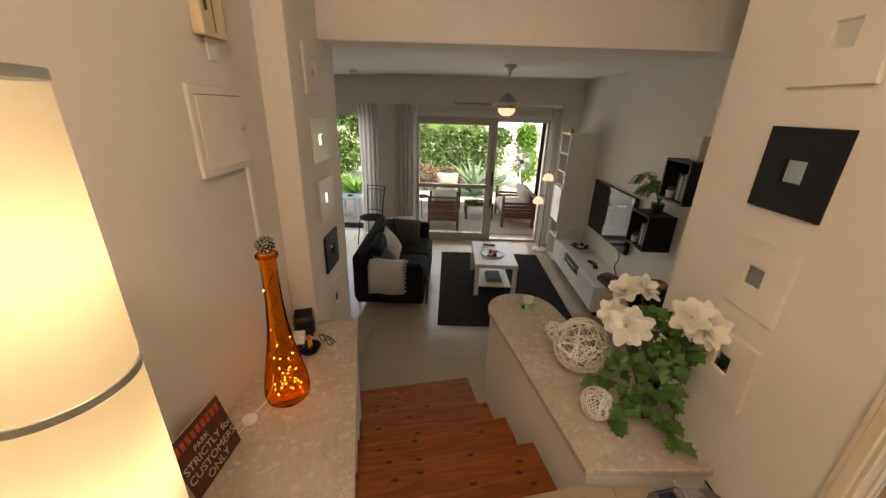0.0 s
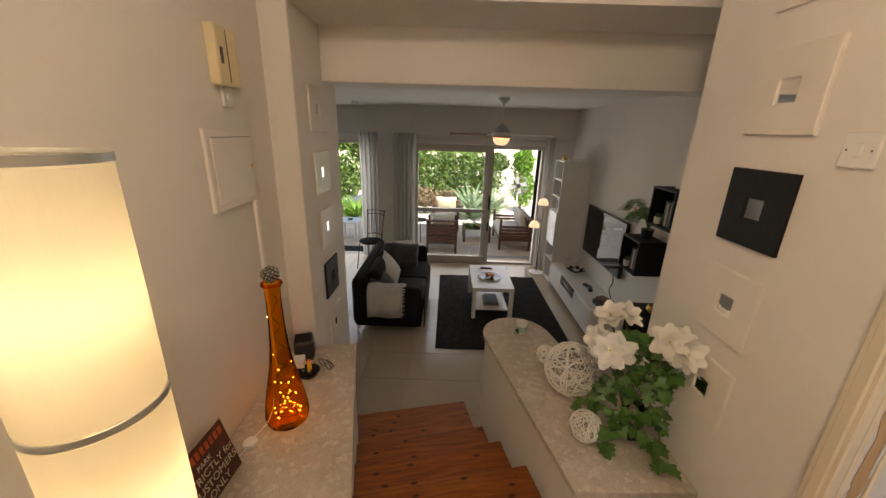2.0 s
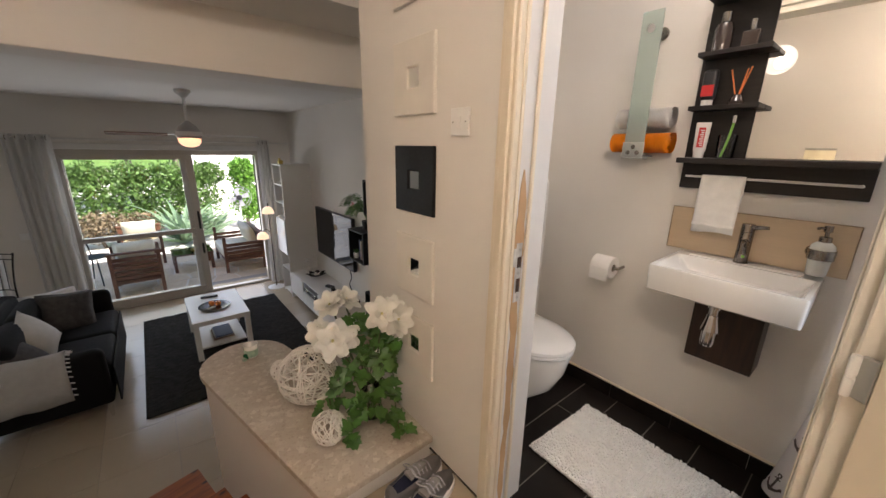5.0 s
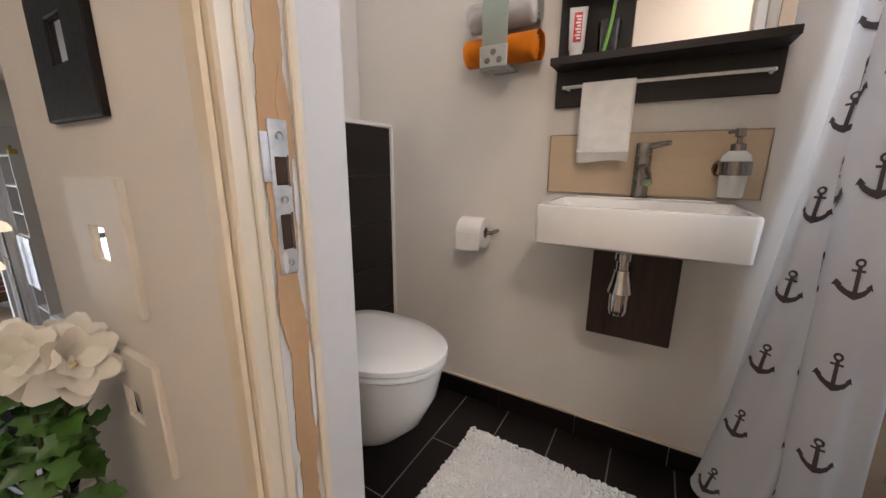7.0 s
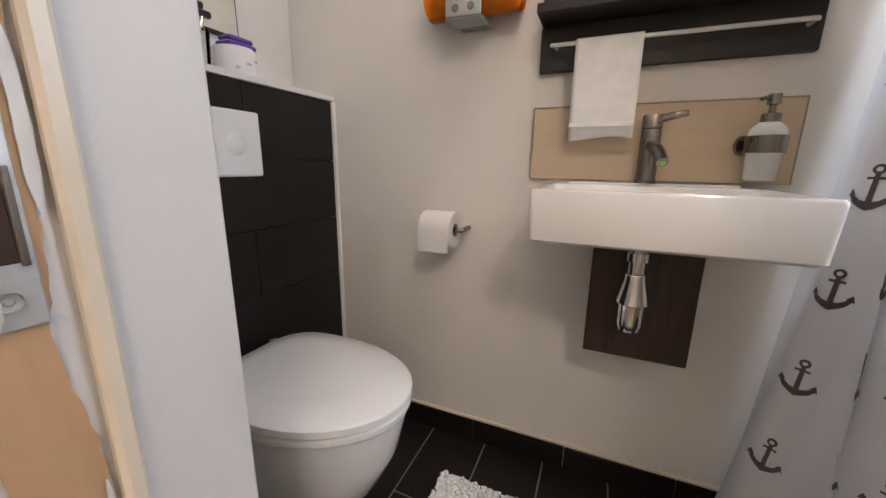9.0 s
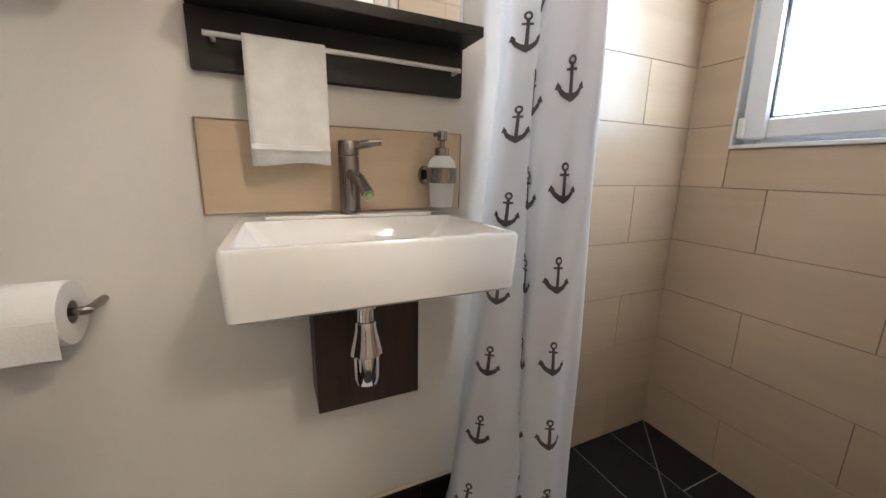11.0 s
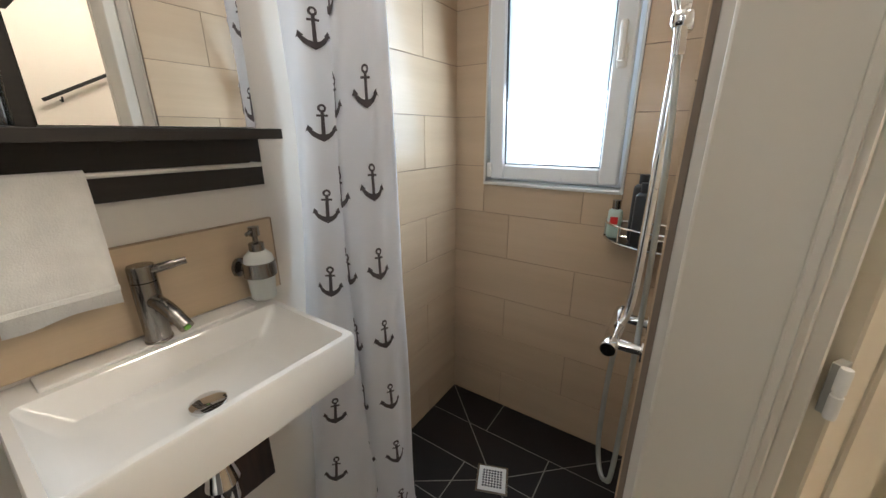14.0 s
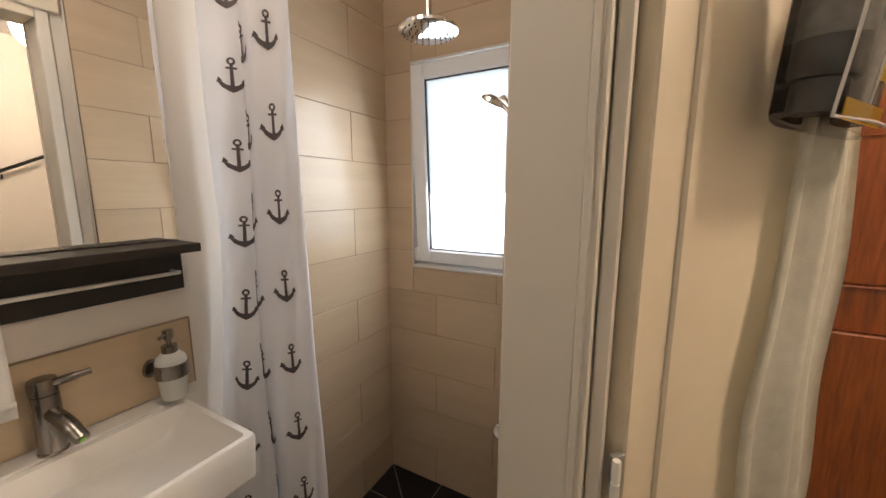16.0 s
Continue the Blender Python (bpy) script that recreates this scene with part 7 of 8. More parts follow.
throw_pillow((-0.30, 4.72, FL + 0.60), 0.40, 62, 0, 20, CUSHION_LIGHT, "pale cushion on the black sofa")
throw_pillow((-0.20, 4.60, FL + 0.60), 0.40, 60, 8, 15, CUSHION_DARK, "dark printed cushion on the black sofa")
throw_pillow((-0.33, 4.10, FL + 0.61), 0.38, 25, 55, 20, CUSHION_LIGHT, "pale cushion leaning on the sofa back")
throw_pillow((-0.36, 3.72, FL + 0.58), 0.36, 15, 50, 10, CUSHION_DARK, "dark printed cushion leaning on the sofa back")
blank = thing("white_throw", "white fringed blanket over the sofa arm", "blanket", (-0.30, 3.49, FL))
bm = bmesh.new()
prof = [(0.12, 0.50), (0.10, 0.60), (0.05, 0.645), (-0.02, 0.645), (-0.085, 0.60), (-0.098, 0.52), (-0.100, 0.40), (-0.100, 0.28)]
rows = [[bm.verts.new((-0.19 + 0.40 * k / 12, y - 0.004 * math.sin(k * 1.1 + i), z + 0.006 * math.sin(k * 0.6))) for i, (y, z) in enumerate(prof)] for k in range(13)]
for a, b in zip(rows, rows[1:]):
    for i in range(len(prof) - 1):
        bm.faces.new((a[i], a[i + 1], b[i + 1], b[i]))
bmesh.ops.solidify(bm, geom=bm.faces[:], thickness=0.008)
part("cloth", bm, BLANKET, blank, smooth="all")
bm = bmesh.new()
for k in range(16):
    i, f = divmod(k / 16 * 7, 1)
    y = prof[int(i)][0] * (1 - f) + prof[int(i) + 1][0] * f
    z = prof[int(i)][1] * (1 - f) + prof[int(i) + 1][1] * f
    tube([(0.21, y - 0.004, z), (0.235, y - 0.004, z - 0.008)], 0.005, 5, bm)
tagged(part("fringe", bm, BLANKET, blank), kind="stuff")

# coffee table
ct = thing("coffee_table", "square-legged white coffee table with a lower shelf", "coffee table", (1.00, 4.33, FL + 0.0195))
part("tabletop", boxes(((-0.265, -0.42, 0.385), (0.265, 0.42, 0.435)), bevel=0.003), WHITE_LACQUER, ct)
for x in (-0.262, 0.212):
    for y in (-0.417, 0.367):
        part("leg", boxes(((x, y, 0.0), (x + 0.05, y + 0.05, 0.3845)), bevel=0.002), WHITE_LACQUER, ct)
part("shelf", boxes(((-0.21, -0.365, 0.10), (0.21, 0.365, 0.118)), bevel=0.002), WHITE_LACQUER, ct)
TT = FL + 0.0195 + 0.4355
tr = thing("black_plate", "round black plate with fruit on the coffee table", "plate", (0.98, 4.27, TT))
part("plate", lathe([(0, 0.003), (0.10, 0.003), (0.155, 0.014), (0.157, 0.016), (0.150, 0.016), (0.10, 0.007), (0, 0.006)], 36), DARK_PLATE, tr, smooth=True)
for x, y in ((-0.02, 0.03), (0.035, -0.005)):
    fr = thing("orange", "small orange on the black plate", "fruit", (0.98 + x, 4.27 + y, TT + 0.0065))
    part("peel", lathe([(0, 0), (0.022, 0.006), (0.031, 0.027), (0.024, 0.048), (0, 0.054)], 16), FRUIT, fr, smooth=True)
wr = thing("sweet_wrapper", "white wrapper on the black plate", "wrapper", (0.945, 4.215, TT + 0.0068), 30)
part("foil", boxes(((-0.04, -0.02, 0.0), (0.04, 0.02, 0.012)), bevel=0.005, seg=2), PAPER, wr)
rm = thing("remote_control", "black remote control on the coffee table", "remote", (0.97, 4.60, TT), 82)
part("body", boxes(((-0.022, -0.085, 0.0), (0.022, 0.085, 0.018)), bevel=0.005, seg=2), BLACK_PLASTIC, rm)
mg = thing("magazine_stack", "stack of magazines on the lower shelf", "magazines", (1.00, 4.20, FL + 0.138))
for k in range(4):
    part("magazine", boxes(((-0.10 + 0.01 * k, -0.14, 0.012 * k), (0.11 - 0.005 * k, 0.14, 0.012 * k + 0.0115))), BOOK_MATS[k], mg)

# low television bench
tvb = thing("tv_bench", "long low white television bench with an open slot", "tv bench", (2.28, 4.35, FL))
part("body", boxes(((-0.20, -0.85, 0.08), (0.188, 0.82, 0.40)), bevel=0.003), WHITE_LACQUER, tvb)
for k in range(3):
    y0 = -0.84 + 0.555 * k
    part("drawer_front", boxes(((-0.218, y0, 0.085), (-0.2005, y0 + 0.545, 0.255 if k == 1 else 0.392)), bevel=0.002), WHITE_LACQUER, tvb)
part("slot", boxes(((-0.207, -0.28, 0.262), (-0.2004, 0.25, 0.392))), BLACK_PLASTIC, tvb)
part("plinth", boxes(((-0.15, -0.80, 0.0), (0.17, 0.78, 0.0795))), BLACK_FRAME, tvb)
dv = thing("video_player", "flat silver player in the bench slot", "player", (2.05, 4.34, FL + 0.285))
part("case", boxes(((0.012, -0.20, 0.0), (0.022, 0.20, 0.05)), bevel=0.002), STEEL, dv)
TB = FL + 0.4005
rt = thing("router_box", "black set-top box on the bench", "set-top box", (2.27, 3.60, TB), 6)
part("case", boxes(((-0.09, -0.13, 0.0), (0.09, 0.13, 0.055)), bevel=0.006), BLACK_PLASTIC, rt)
part("display", boxes(((-0.0915, -0.02, 0.015), (-0.0902, 0.02, 0.035))), TV_SCREEN, rt)
bk = thing("leather_case", "brown folded case on the set-top box", "case", (2.29, 3.66, TB + 0.0552), 25)
part("case", boxes(((-0.06, -0.09, 0.0), (0.06, 0.09, 0.025)), bevel=0.008, seg=2), BOOK_MATS[1], bk)
for k, (y, r) in enumerate(((4.18, 20), (4.08, -15))):
    g = thing("game_controller", "black game controller on the bench", "controller", (2.28, y, TB), r, "game controllers")
    part("body", boxes(((-0.03, -0.07, 0.0), (0.03, 0.07, 0.035)), bevel=0.014, seg=3), BLACK_PLASTIC, g, smooth=True)
ln = thing("lantern", "small white metal lantern on the bench", "lantern", (2.30, 5.02, TB), 15)
part("base", boxes(((-0.06, -0.06, 0.0), (0.06, 0.06, 0.015)), bevel=0.002), WHITE_LACQUER, ln)
for x in (-0.054, 0.044):
    for y in (-0.054, 0.044):
        part("post", boxes(((x, y, 0.0155), (x + 0.01, y + 0.01, 0.15))), WHITE_LACQUER, ln)
part("roof", boxes(((-0.06, -0.06, 0.1505), (0.06, 0.06, 0.165)), ((-0.035, -0.035, 0.1655), (0.035, 0.035, 0.185)), bevel=0.004), WHITE_LACQUER, ln)
part("candle", lathe([(0, 0.0155), (0.022, 0.0155), (0.022, 0.07), (0, 0.072)], 16), PAPER, ln, smooth=True)
fw = thing("lily_ornament", "white artificial flower with dark leaves on the bench", "ornament", (2.28, 4.66, TB), 10)
for k in range(7):
    a = k * 0.9
    bm = bmesh.new()
    leaf(bm, Vector((0, 0, 0.02)), Vector((math.cos(a), math.sin(a), 0.35)).normalized(), Vector((0, 0, 1)), 0.15)
    part("leaf", bm, BLACK_FRAME, fw)
for k in range(5):
    a = k * 1.25
    bm = bmesh.new()
    petal(bm, Vector((0, 0, 0.04)), Vector((math.cos(a), math.sin(a), 0.6)).normalized(), Vector((-math.sin(a), math.cos(a), 0)), 0.07, 0.04, -0.01)
    part("petal", bm, PETAL, fw)

tv = thing("television", "large flat black television on the wall", "television", (2.43, 4.285, 0.145))
part("casing", boxes(((-0.02, -0.585, -0.335), (0.025, 0.585, 0.335)), bevel=0.006), BLACK_PLASTIC, tv)
part("screen", boxes(((-0.0225, -0.575, -0.318), (-0.0203, 0.575, 0.327))), TV_SCREEN, tv)
part("bracket", boxes(((0.0255, -0.2, -0.15), (0.039, 0.2, 0.15))), BLACK_PLASTIC, tv)
part("cable", tube(bend([(0.01, -0.40, -0.335), (0.02, -0.42, -0.45), (0.0, -0.40, -0.55), (0.02, -0.45, -0.65)]), 0.006, 6), BLACK_PLASTIC, tv)


def wall_cube(y0, z0, label, size=0.34, depth=0.26):
    e = thing("wall_cube", label, "shelf", (2.4695, y0, z0), 0, "black wall cubes")
    t = 0.018
    part("bottom", boxes(((-depth, 0, 0), (-0.001, size, t)), bevel=0.001), BLACK_FRAME, e)
    part("top", boxes(((-depth, 0, size - t), (-0.001, size, size)), bevel=0.001), BLACK_FRAME, e)
    part("side", boxes(((-depth, 0, t), (-0.001, t, size - t)), bevel=0.001), BLACK_FRAME, e)
    part("side", boxes(((-depth, size - t, t), (-0.001, size, size - t)), bevel=0.001), BLACK_FRAME, e)
    part("back", boxes(((-0.012, t, t), (-0.001, size - t, size - t))), BLACK_FRAME, e)
    return e


wall_cube(2.64, 0.66, "open black wall cube with books and a pot")
wall_cube(3.02, 0.12, "open black wall cube under a plant")
wall_cube(2.68, -0.50, "open black wall cube low on the wall")
for y0, z0 in ((2.665, 0.6785), (3.045, 0.1385)):
    for k in range(6):
        b = thing("book", "upright book in the black wall cube", "book", (2.33, y0 + 0.02 + 0.026 * k, z0), 0, "books in wall cubes")
        part("cover", boxes(((-0.07, 0, 0), (0.07, 0.022, 0.19 + 0.012 * (k % 3))), bevel=0.001), BOOK_MATS[(k * 3) % 4], b)
    p = thing("small_pot", "small white pot with dark leaves", "pot plant", (2.255, y0 + 0.235, z0), 0, "small pots")
    part("pot", lathe([(0, 0), (0.026, 0), (0.032, 0.06), (0.028, 0.06), (0, 0.05)], 18), WHITE_PLASTIC, p, smooth=True)
    for k in range(6):
        bm = bmesh.new()
        leaf(bm, Vector((0, 0, 0.055)), Vector((math.cos(k), math.sin(k), 1.2)).normalized(), Vector((0.3, 0, 1)), 0.05)
        part("leaf", bm, LEAF_SMALL, p)
vs = thing("cream_vase", "square cream vase on the black cube", "vase", (2.36, 2.80, 1.0005))
part("body", boxes(((-0.05, -0.05, 0), (0.05, 0.05, 0.19)), bevel=0.006), WHITE_FRAME, vs)
br = thing("brass_bowl", "small brass bowl on the low black cube", "bowl", (2.33, 2.80, -0.1595))
part("bowl", lathe([(0, 0), (0.03, 0.0), (0.055, 0.04), (0.045, 0.075), (0.04, 0.075), (0.045, 0.04), (0, 0.008)], 24), BRASS, br, smooth=True)
wp = thing("orchid_plant", "artificial plant with long green fronds and a pink flower", "plant", (2.36, 3.20, 0.4605))
part("pot", lathe([(0, 0), (0.05, 0), (0.06, 0.09), (0.055, 0.09), (0, 0.08)], 20), BLACK_PLASTIC, wp, smooth=True)
rng = random.Random(21)
for k in range(16):
    a = rng.uniform(1.2, 5.2)
    out = Vector((math.cos(a), math.sin(a), 0))
    ln_ = rng.uniform(0.18, 0.34)
    spine = bend([(0, 0, 0.08), out * ln_ * 0.35 + Vector((0, 0, 0.08 + ln_ * 0.75)), out * ln_ * 0.75 + Vector((0, 0, 0.08 + ln_ * 0.8)), out * ln_ + Vector((0, 0, 0.08 + ln_ * 0.45))], 5)
    bm = bmesh.new()
    tube(spine, 0.003, 4, bm)
    for i in range(4, len(spine) - 1):
        for s in (-1, 1):
            d = (out.cross(Vector((0, 0, 1))) * s + out * 0.6 + Vector((0, 0, -0.2))).normalized()
            w = (spine[i + 1] - spine[i]).normalized() * 0.008
            p = spine[i]
            bm.faces.new([bm.verts.new(p), bm.verts.new(p + d * 0.03 + w), bm.verts.new(p + d * 0.07), bm.verts.new(p + d * 0.03 - w)])
    part("frond", bm, LEAF, wp)
for k in range(5):
    bm = bmesh.new()
    a = k * 1.25
    petal(bm, Vector((-0.12, 0.05, 0.25)), Vector((-0.3, math.cos(a), math.sin(a))).normalized(), Vector((0.2, -math.sin(a), math.cos(a))).normalized(), 0.05, 0.03, 0.0)
    part("petal", bm, material("pink_petal", (0.65, 0.30, 0.26), 0.7) if k == 0 else bpy.data.materials["pink_petal"], wp)

# tall cabinet
tc = thing("tall_cabinet", "tall narrow white cabinet with open shelves in front", "cabinet", (2.06, 5.12, FL))
H = 1.96
part("side_panel", boxes(((0, 0, 0), (0.408, 0.018, H)), bevel=0.001), WHITE_LACQUER, tc)
part("side_panel", boxes(((0, 0.402, 0), (0.408, 0.42, H)), bevel=0.001), WHITE_LACQUER, tc)
part("back_panel", boxes(((0.396, 0.0185, 0.03), (0.408, 0.4015, H - 0.02))), WHITE_LACQUER, tc)
for z in (0.03, 0.40, 0.66, 1.18, 1.40, 1.66, H - 0.02):
    part("shelf", boxes(((0.004, 0.0185, z), (0.395, 0.4015, z + 0.018)), bevel=0.001), WHITE_LACQUER, tc)
part("glass_door", boxes(((-0.018, 0.004, 0.66), (-0.001, 0.416, 1.18)), bevel=0.002), material("pale_blue_gloss_front", (0.60, 0.65, 0.70), 0.12, var=0.03, bump=0.0), tc, "glossy pale front")
for z, n in ((0.419, 6), (1.419, 4)):
    for k in range(n):
        b = thing("book", "upright book in the white cabinet", "book", (2.12, 5.16 + 0.028 * k, FL + z), 0, "books in the cabinet")
        part("cover", boxes(((0, 0, 0), (0.13, 0.024, 0.16 + 0.015 * (k % 3))), bevel=0.001), BOOK_MATS[(k * 2 + 1) % 4], b)
pf = thing("photo_frame", "small white photo frame in the cabinet", "photo frame", (2.12, 5.38, FL + 1.1985), 0)
part("frame", boxes(((0, -0.06, 0), (0.015, 0.06, 0.16)), bevel=0.002), WHITE_LACQUER, pf)
part("picture", boxes(((-0.0015, -0.042, 0.02), (-0.0002, 0.042, 0.14))), BOOK_MATS[2], pf)
bx = thing("brass_figure", "small brass ornament on the cabinet top", "ornament", (2.12, 5.30, FL + H + 0.0005))
part("figure", boxes(((-0.03, -0.03, 0), (0.03, 0.03, 0.05)), ((-0.02, -0.025, 0.0505), (0.0, -0.005, 0.085)), ((-0.02, 0.005, 0.0505), (0.0, 0.025, 0.085)), bevel=0.006), BRASS, bx)
rd = thing("red_toy", "small red object on the lowest shelf", "ornament", (2.10, 5.20, FL + 0.0485))
part("body", boxes(((-0.02, -0.03, 0), (0.02, 0.03, 0.04)), bevel=0.006), RED, rd)

# floor lamp with two shades
fl2 = thing("floor_lamp", "slim floor lamp with two glowing cream glass shades", "floor lamp", (1.985, 5.70, FL))
part("base", lathe([(0, 0), (0.125, 0), (0.125, 0.012), (0.05, 0.026), (0, 0.028)], 32), WHITE_LACQUER, fl2, smooth=True)
part("pole", tube([(0, 0, 0.02), (0, 0, 1.36)], 0.010, 10), STEEL, fl2, smooth=True)
for z, dx in ((1.30, -0.02), (0.92, -0.13)):
    arm = part("arm", tube(bend([(0, 0, z - 0.02), (dx * 0.5, -0.03, z + 0.05), (dx, -0.05, z + 0.02)]), 0.006, 8), STEEL, fl2)
    part("shade", lathe([(0.085, -0.085), (0.082, -0.05), (0.062, -0.005), (0.030, 0.018), (0, 0.02)], 28, at=(dx, -0.05, z)), OPAL, arm, "cream glass shade, lit", smooth="all")

# iron chair
ch = thing("iron_chair", "black wrought-iron chair with a round seat", "chair", (-0.93, 5.72, FL), -15)
part("seat", lathe([(0, 0.455), (0.17, 0.455), (0.195, 0.47), (0.19, 0.49), (0, 0.50)], 28), SOFA, ch, smooth=True)
for x in (-0.14, 0.14):
    part("front_leg", tube(bend([(x, -0.13, 0.455), (x * 1.15, -0.15, 0.25), (x * 1.3, -0.17, 0.0)]), 0.009, 8), IRON, ch)
    part("back_leg", tube(bend([(x * 1.25, 0.22, 0.0), (x, 0.16, 0.45), (x * 1.05, 0.19, 0.75), (x * 1.2, 0.24, 0.98)]), 0.009, 8), IRON, ch)
for z, k in ((0.96, 1.18), (0.90, 1.15), (0.55, 1.02)):
    part("back_rail", tube(bend([(-0.14 * k, 0.17 + 0.07 * (z - 0.5) / 0.48, z), (0, 0.19 + 0.07 * (z - 0.5) / 0.48, z + 0.015), (0.14 * k, 0.17 + 0.07 * (z - 0.5) / 0.48, z)]), 0.006, 8), IRON, ch)
for x in (-0.08, -0.027, 0.027, 0.08):
    part("spindle", tube([(x, 0.185, 0.55), (x, 0.23, 0.90)], 0.004, 6), IRON, ch)

# ==== garden ====
def leafy(name, color, rough, **more):
    """A leaf that lets some of the light through."""
    m = material(name, color, rough, **more)
    n, l = m.node_tree.nodes, m.node_tree.links
    b = n["Principled BSDF"]
    tr, mix = n.new("ShaderNodeBsdfTranslucent"), n.new("ShaderNodeMixShader")
    l.new(b.inputs["Base Color"].links[0].from_socket, tr.inputs[0])
    mix.inputs[0].default_value = 0.4
    l.new(b.outputs[0], mix.inputs[1])
    l.new(tr.outputs[0], mix.inputs[2])
    l.new(mix.outputs[0], n["Material Output"].inputs[0])
    return m


FLAG = material("tan_flagstone", (0.62, 0.48, 0.33), 0.8, var=0.2, scale=5, fine=50, bump=0.4, per_object=0.16)
FLAG_JOINT = material("pale_mortar", (0.66, 0.61, 0.52), 0.95, var=0.1)
GRAVEL = material("sunlit_pale_gravel", (0.62, 0.58, 0.52), 0.95, var=0.2, scale=20, fine=120, bump=0.8)
PATIO_CUSHION = material("cream_outdoor_cushion", (0.68, 0.60, 0.44), 0.9, var=0.08, scale=14, fine=180, bump=0.4)
OCHRE = material("ochre_render", (0.70, 0.47, 0.22), 0.9, var=0.08, scale=3, fine=80, bump=0.2)
WHITE_RENDER = material("white_garden_render", (0.78, 0.76, 0.72), 0.9, var=0.06, scale=3, fine=80, bump=0.2)
HEDGE = leafy("hedge_green_leaf", (0.13, 0.23, 0.055), 0.55, var=0.5, scale=4, fine=30, bump=0.0, per_island=0.45)
DRY = material("dry_brown_twig_leaf", (0.17, 0.125, 0.07), 0.8, var=0.4, scale=6, bump=0.0, per_island=0.4)
AGAVE = leafy("grey_green_blade_leaf", (0.22, 0.33, 0.19), 0.5, var=0.3, scale=4, bump=0.05, per_island=0.3)
FERN = leafy("fresh_green_blade", (0.15, 0.32, 0.045), 0.5, var=0.4, scale=6, bump=0.05, per_island=0.35)
BARK = material("grey_brown_bark", (0.15, 0.12, 0.09), 0.9, var=0.4, scale=8, bump=0.5, stretch=(3, 3, 0.6))
GREY_FAN = material("grey_fan_plastic", (0.30, 0.31, 0.33), 0.5, var=0.1)
OUT = LIV - 0.05

structure("ground", boxes(((-60, 6.57, OUT - 0.3), (60, 120, OUT - 0.012))), GRAVEL, "pale sunlit garden ground")
patio = structure("pavement_patio", boxes(((-3.4, 6.20, OUT - 0.011), (3.2, 9.2, OUT - 0.006))), FLAG_JOINT, "mortar bed of the flagstone patio")
structure("wall_patio_side", boxes(((2.35, 6.22, OUT), (2.55, 7.7, 1.45))), OCHRE, "ochre rendered patio side wall")
structure("door_patio_post", boxes(((2.29, 7.705, OUT), (2.36, 7.80, 1.45))), BLACK_FRAME, "dark patio post")
structure("wall_garden_far", boxes(((1.6, 12.8, OUT - 0.1), (9.0, 13.0, 1.2))), WHITE_RENDER, "white garden wall in full sun")
structure("backdrop_trees", boxes(((-40, 44, OUT - 0.2), (40, 44.3, 9))), HEDGE, "distant dark green woods")


def leaves(name, label, regions, n, size, mat, seed, category="hedge", trunk=None, blade=False):
    """A shrub: leaf blades scattered through uneven clumps."""
    rng = random.Random(seed)
    e = tagged(new(name), label, category)
    vv, ff = [], []
    for _ in range(n):
        cx, cy, cz, rx, ry, rz = regions[rng.randrange(len(regions))]
        while True:
            u = Vector((rng.uniform(-1, 1), rng.uniform(-1, 1), rng.uniform(-1, 1)))
            if 0.25 < u.length < 1:
                break
        u = u * (0.75 + 0.35 * noise.noise(Vector((cx + u.x * 2.2, cy + u.y * 2.2, cz + u.z * 2.2))))
        p = Vector((cx + u.x * rx, cy + u.y * ry, max(OUT + 0.01, cz + u.z * rz)))
        d = Vector((rng.gauss(0, 1), rng.gauss(-0.3, 1), rng.gauss(0.3, 0.8))).normalized()
        s = d.orthogonal().normalized()
        s = (s * math.cos(k := rng.uniform(0, 6.28)) + d.cross(s) * math.sin(k)).normalized()
        ln = size * rng.uniform(0.6, 1.4)
        w = ln * 0.32
        o = len(vv)
        vv += [p, p + d * ln * 0.5 + s * w, p + d * ln, p + d * ln * 0.5 - s * w]
        ff.append((o, o + 1, o + 2, o + 3))
    me = bpy.data.meshes.new("foliage")
    me.from_pydata(vv, [], ff)
    me.materials.append(mat)
    f = new("foliage", me)
    f.parent = e
    tagged(f, kind="stuff")
    rng2 = random.Random(seed + 1)
    for cx, cy, cz, rx, ry, rz in regions[:6]:
        base = Vector((cx, cy, OUT - 0.02))
        part("stem", tube(bend([base, base + Vector((rng2.uniform(-0.1, 0.1), 0, max(0.1, cz - OUT) * 0.5)), Vector((cx + rng2.uniform(-0.2, 0.2) * rx, cy, cz + 0.3 * rz))]), [0.035] * 7 + [0.022] * 5 + [0.012], 8), BARK, e)
    return e


hz = OUT
leaves("hedge", "tall clipped green hedge behind the patio", [(-0.6 + 0.75 * k, 11.6, hz + 0.85, 0.7, 0.5, 0.85) for k in range(4)] + [(-0.5 + 0.8 * k, 11.8, hz + 1.45, 0.6, 0.45, 0.45) for k in range(4)], 15000, 0.085, HEDGE, 1)
leaves("dry_shrub", "dry brown twiggy shrub in front of the hedge", [(-0.3, 10.5, hz + 0.45, 0.7, 0.45, 0.45), (0.4, 10.6, hz + 0.40, 0.5, 0.4, 0.4)], 3500, 0.07, DRY, 2, "shrub")
leaves("hedge", "sunlit round green shrub by the wall", [(2.75, 11.2, hz + 0.75, 0.5, 0.5, 0.75), (2.70, 11.2, hz + 1.55, 0.42, 0.42, 0.5)], 6000, 0.08, FERN, 3, "shrub")
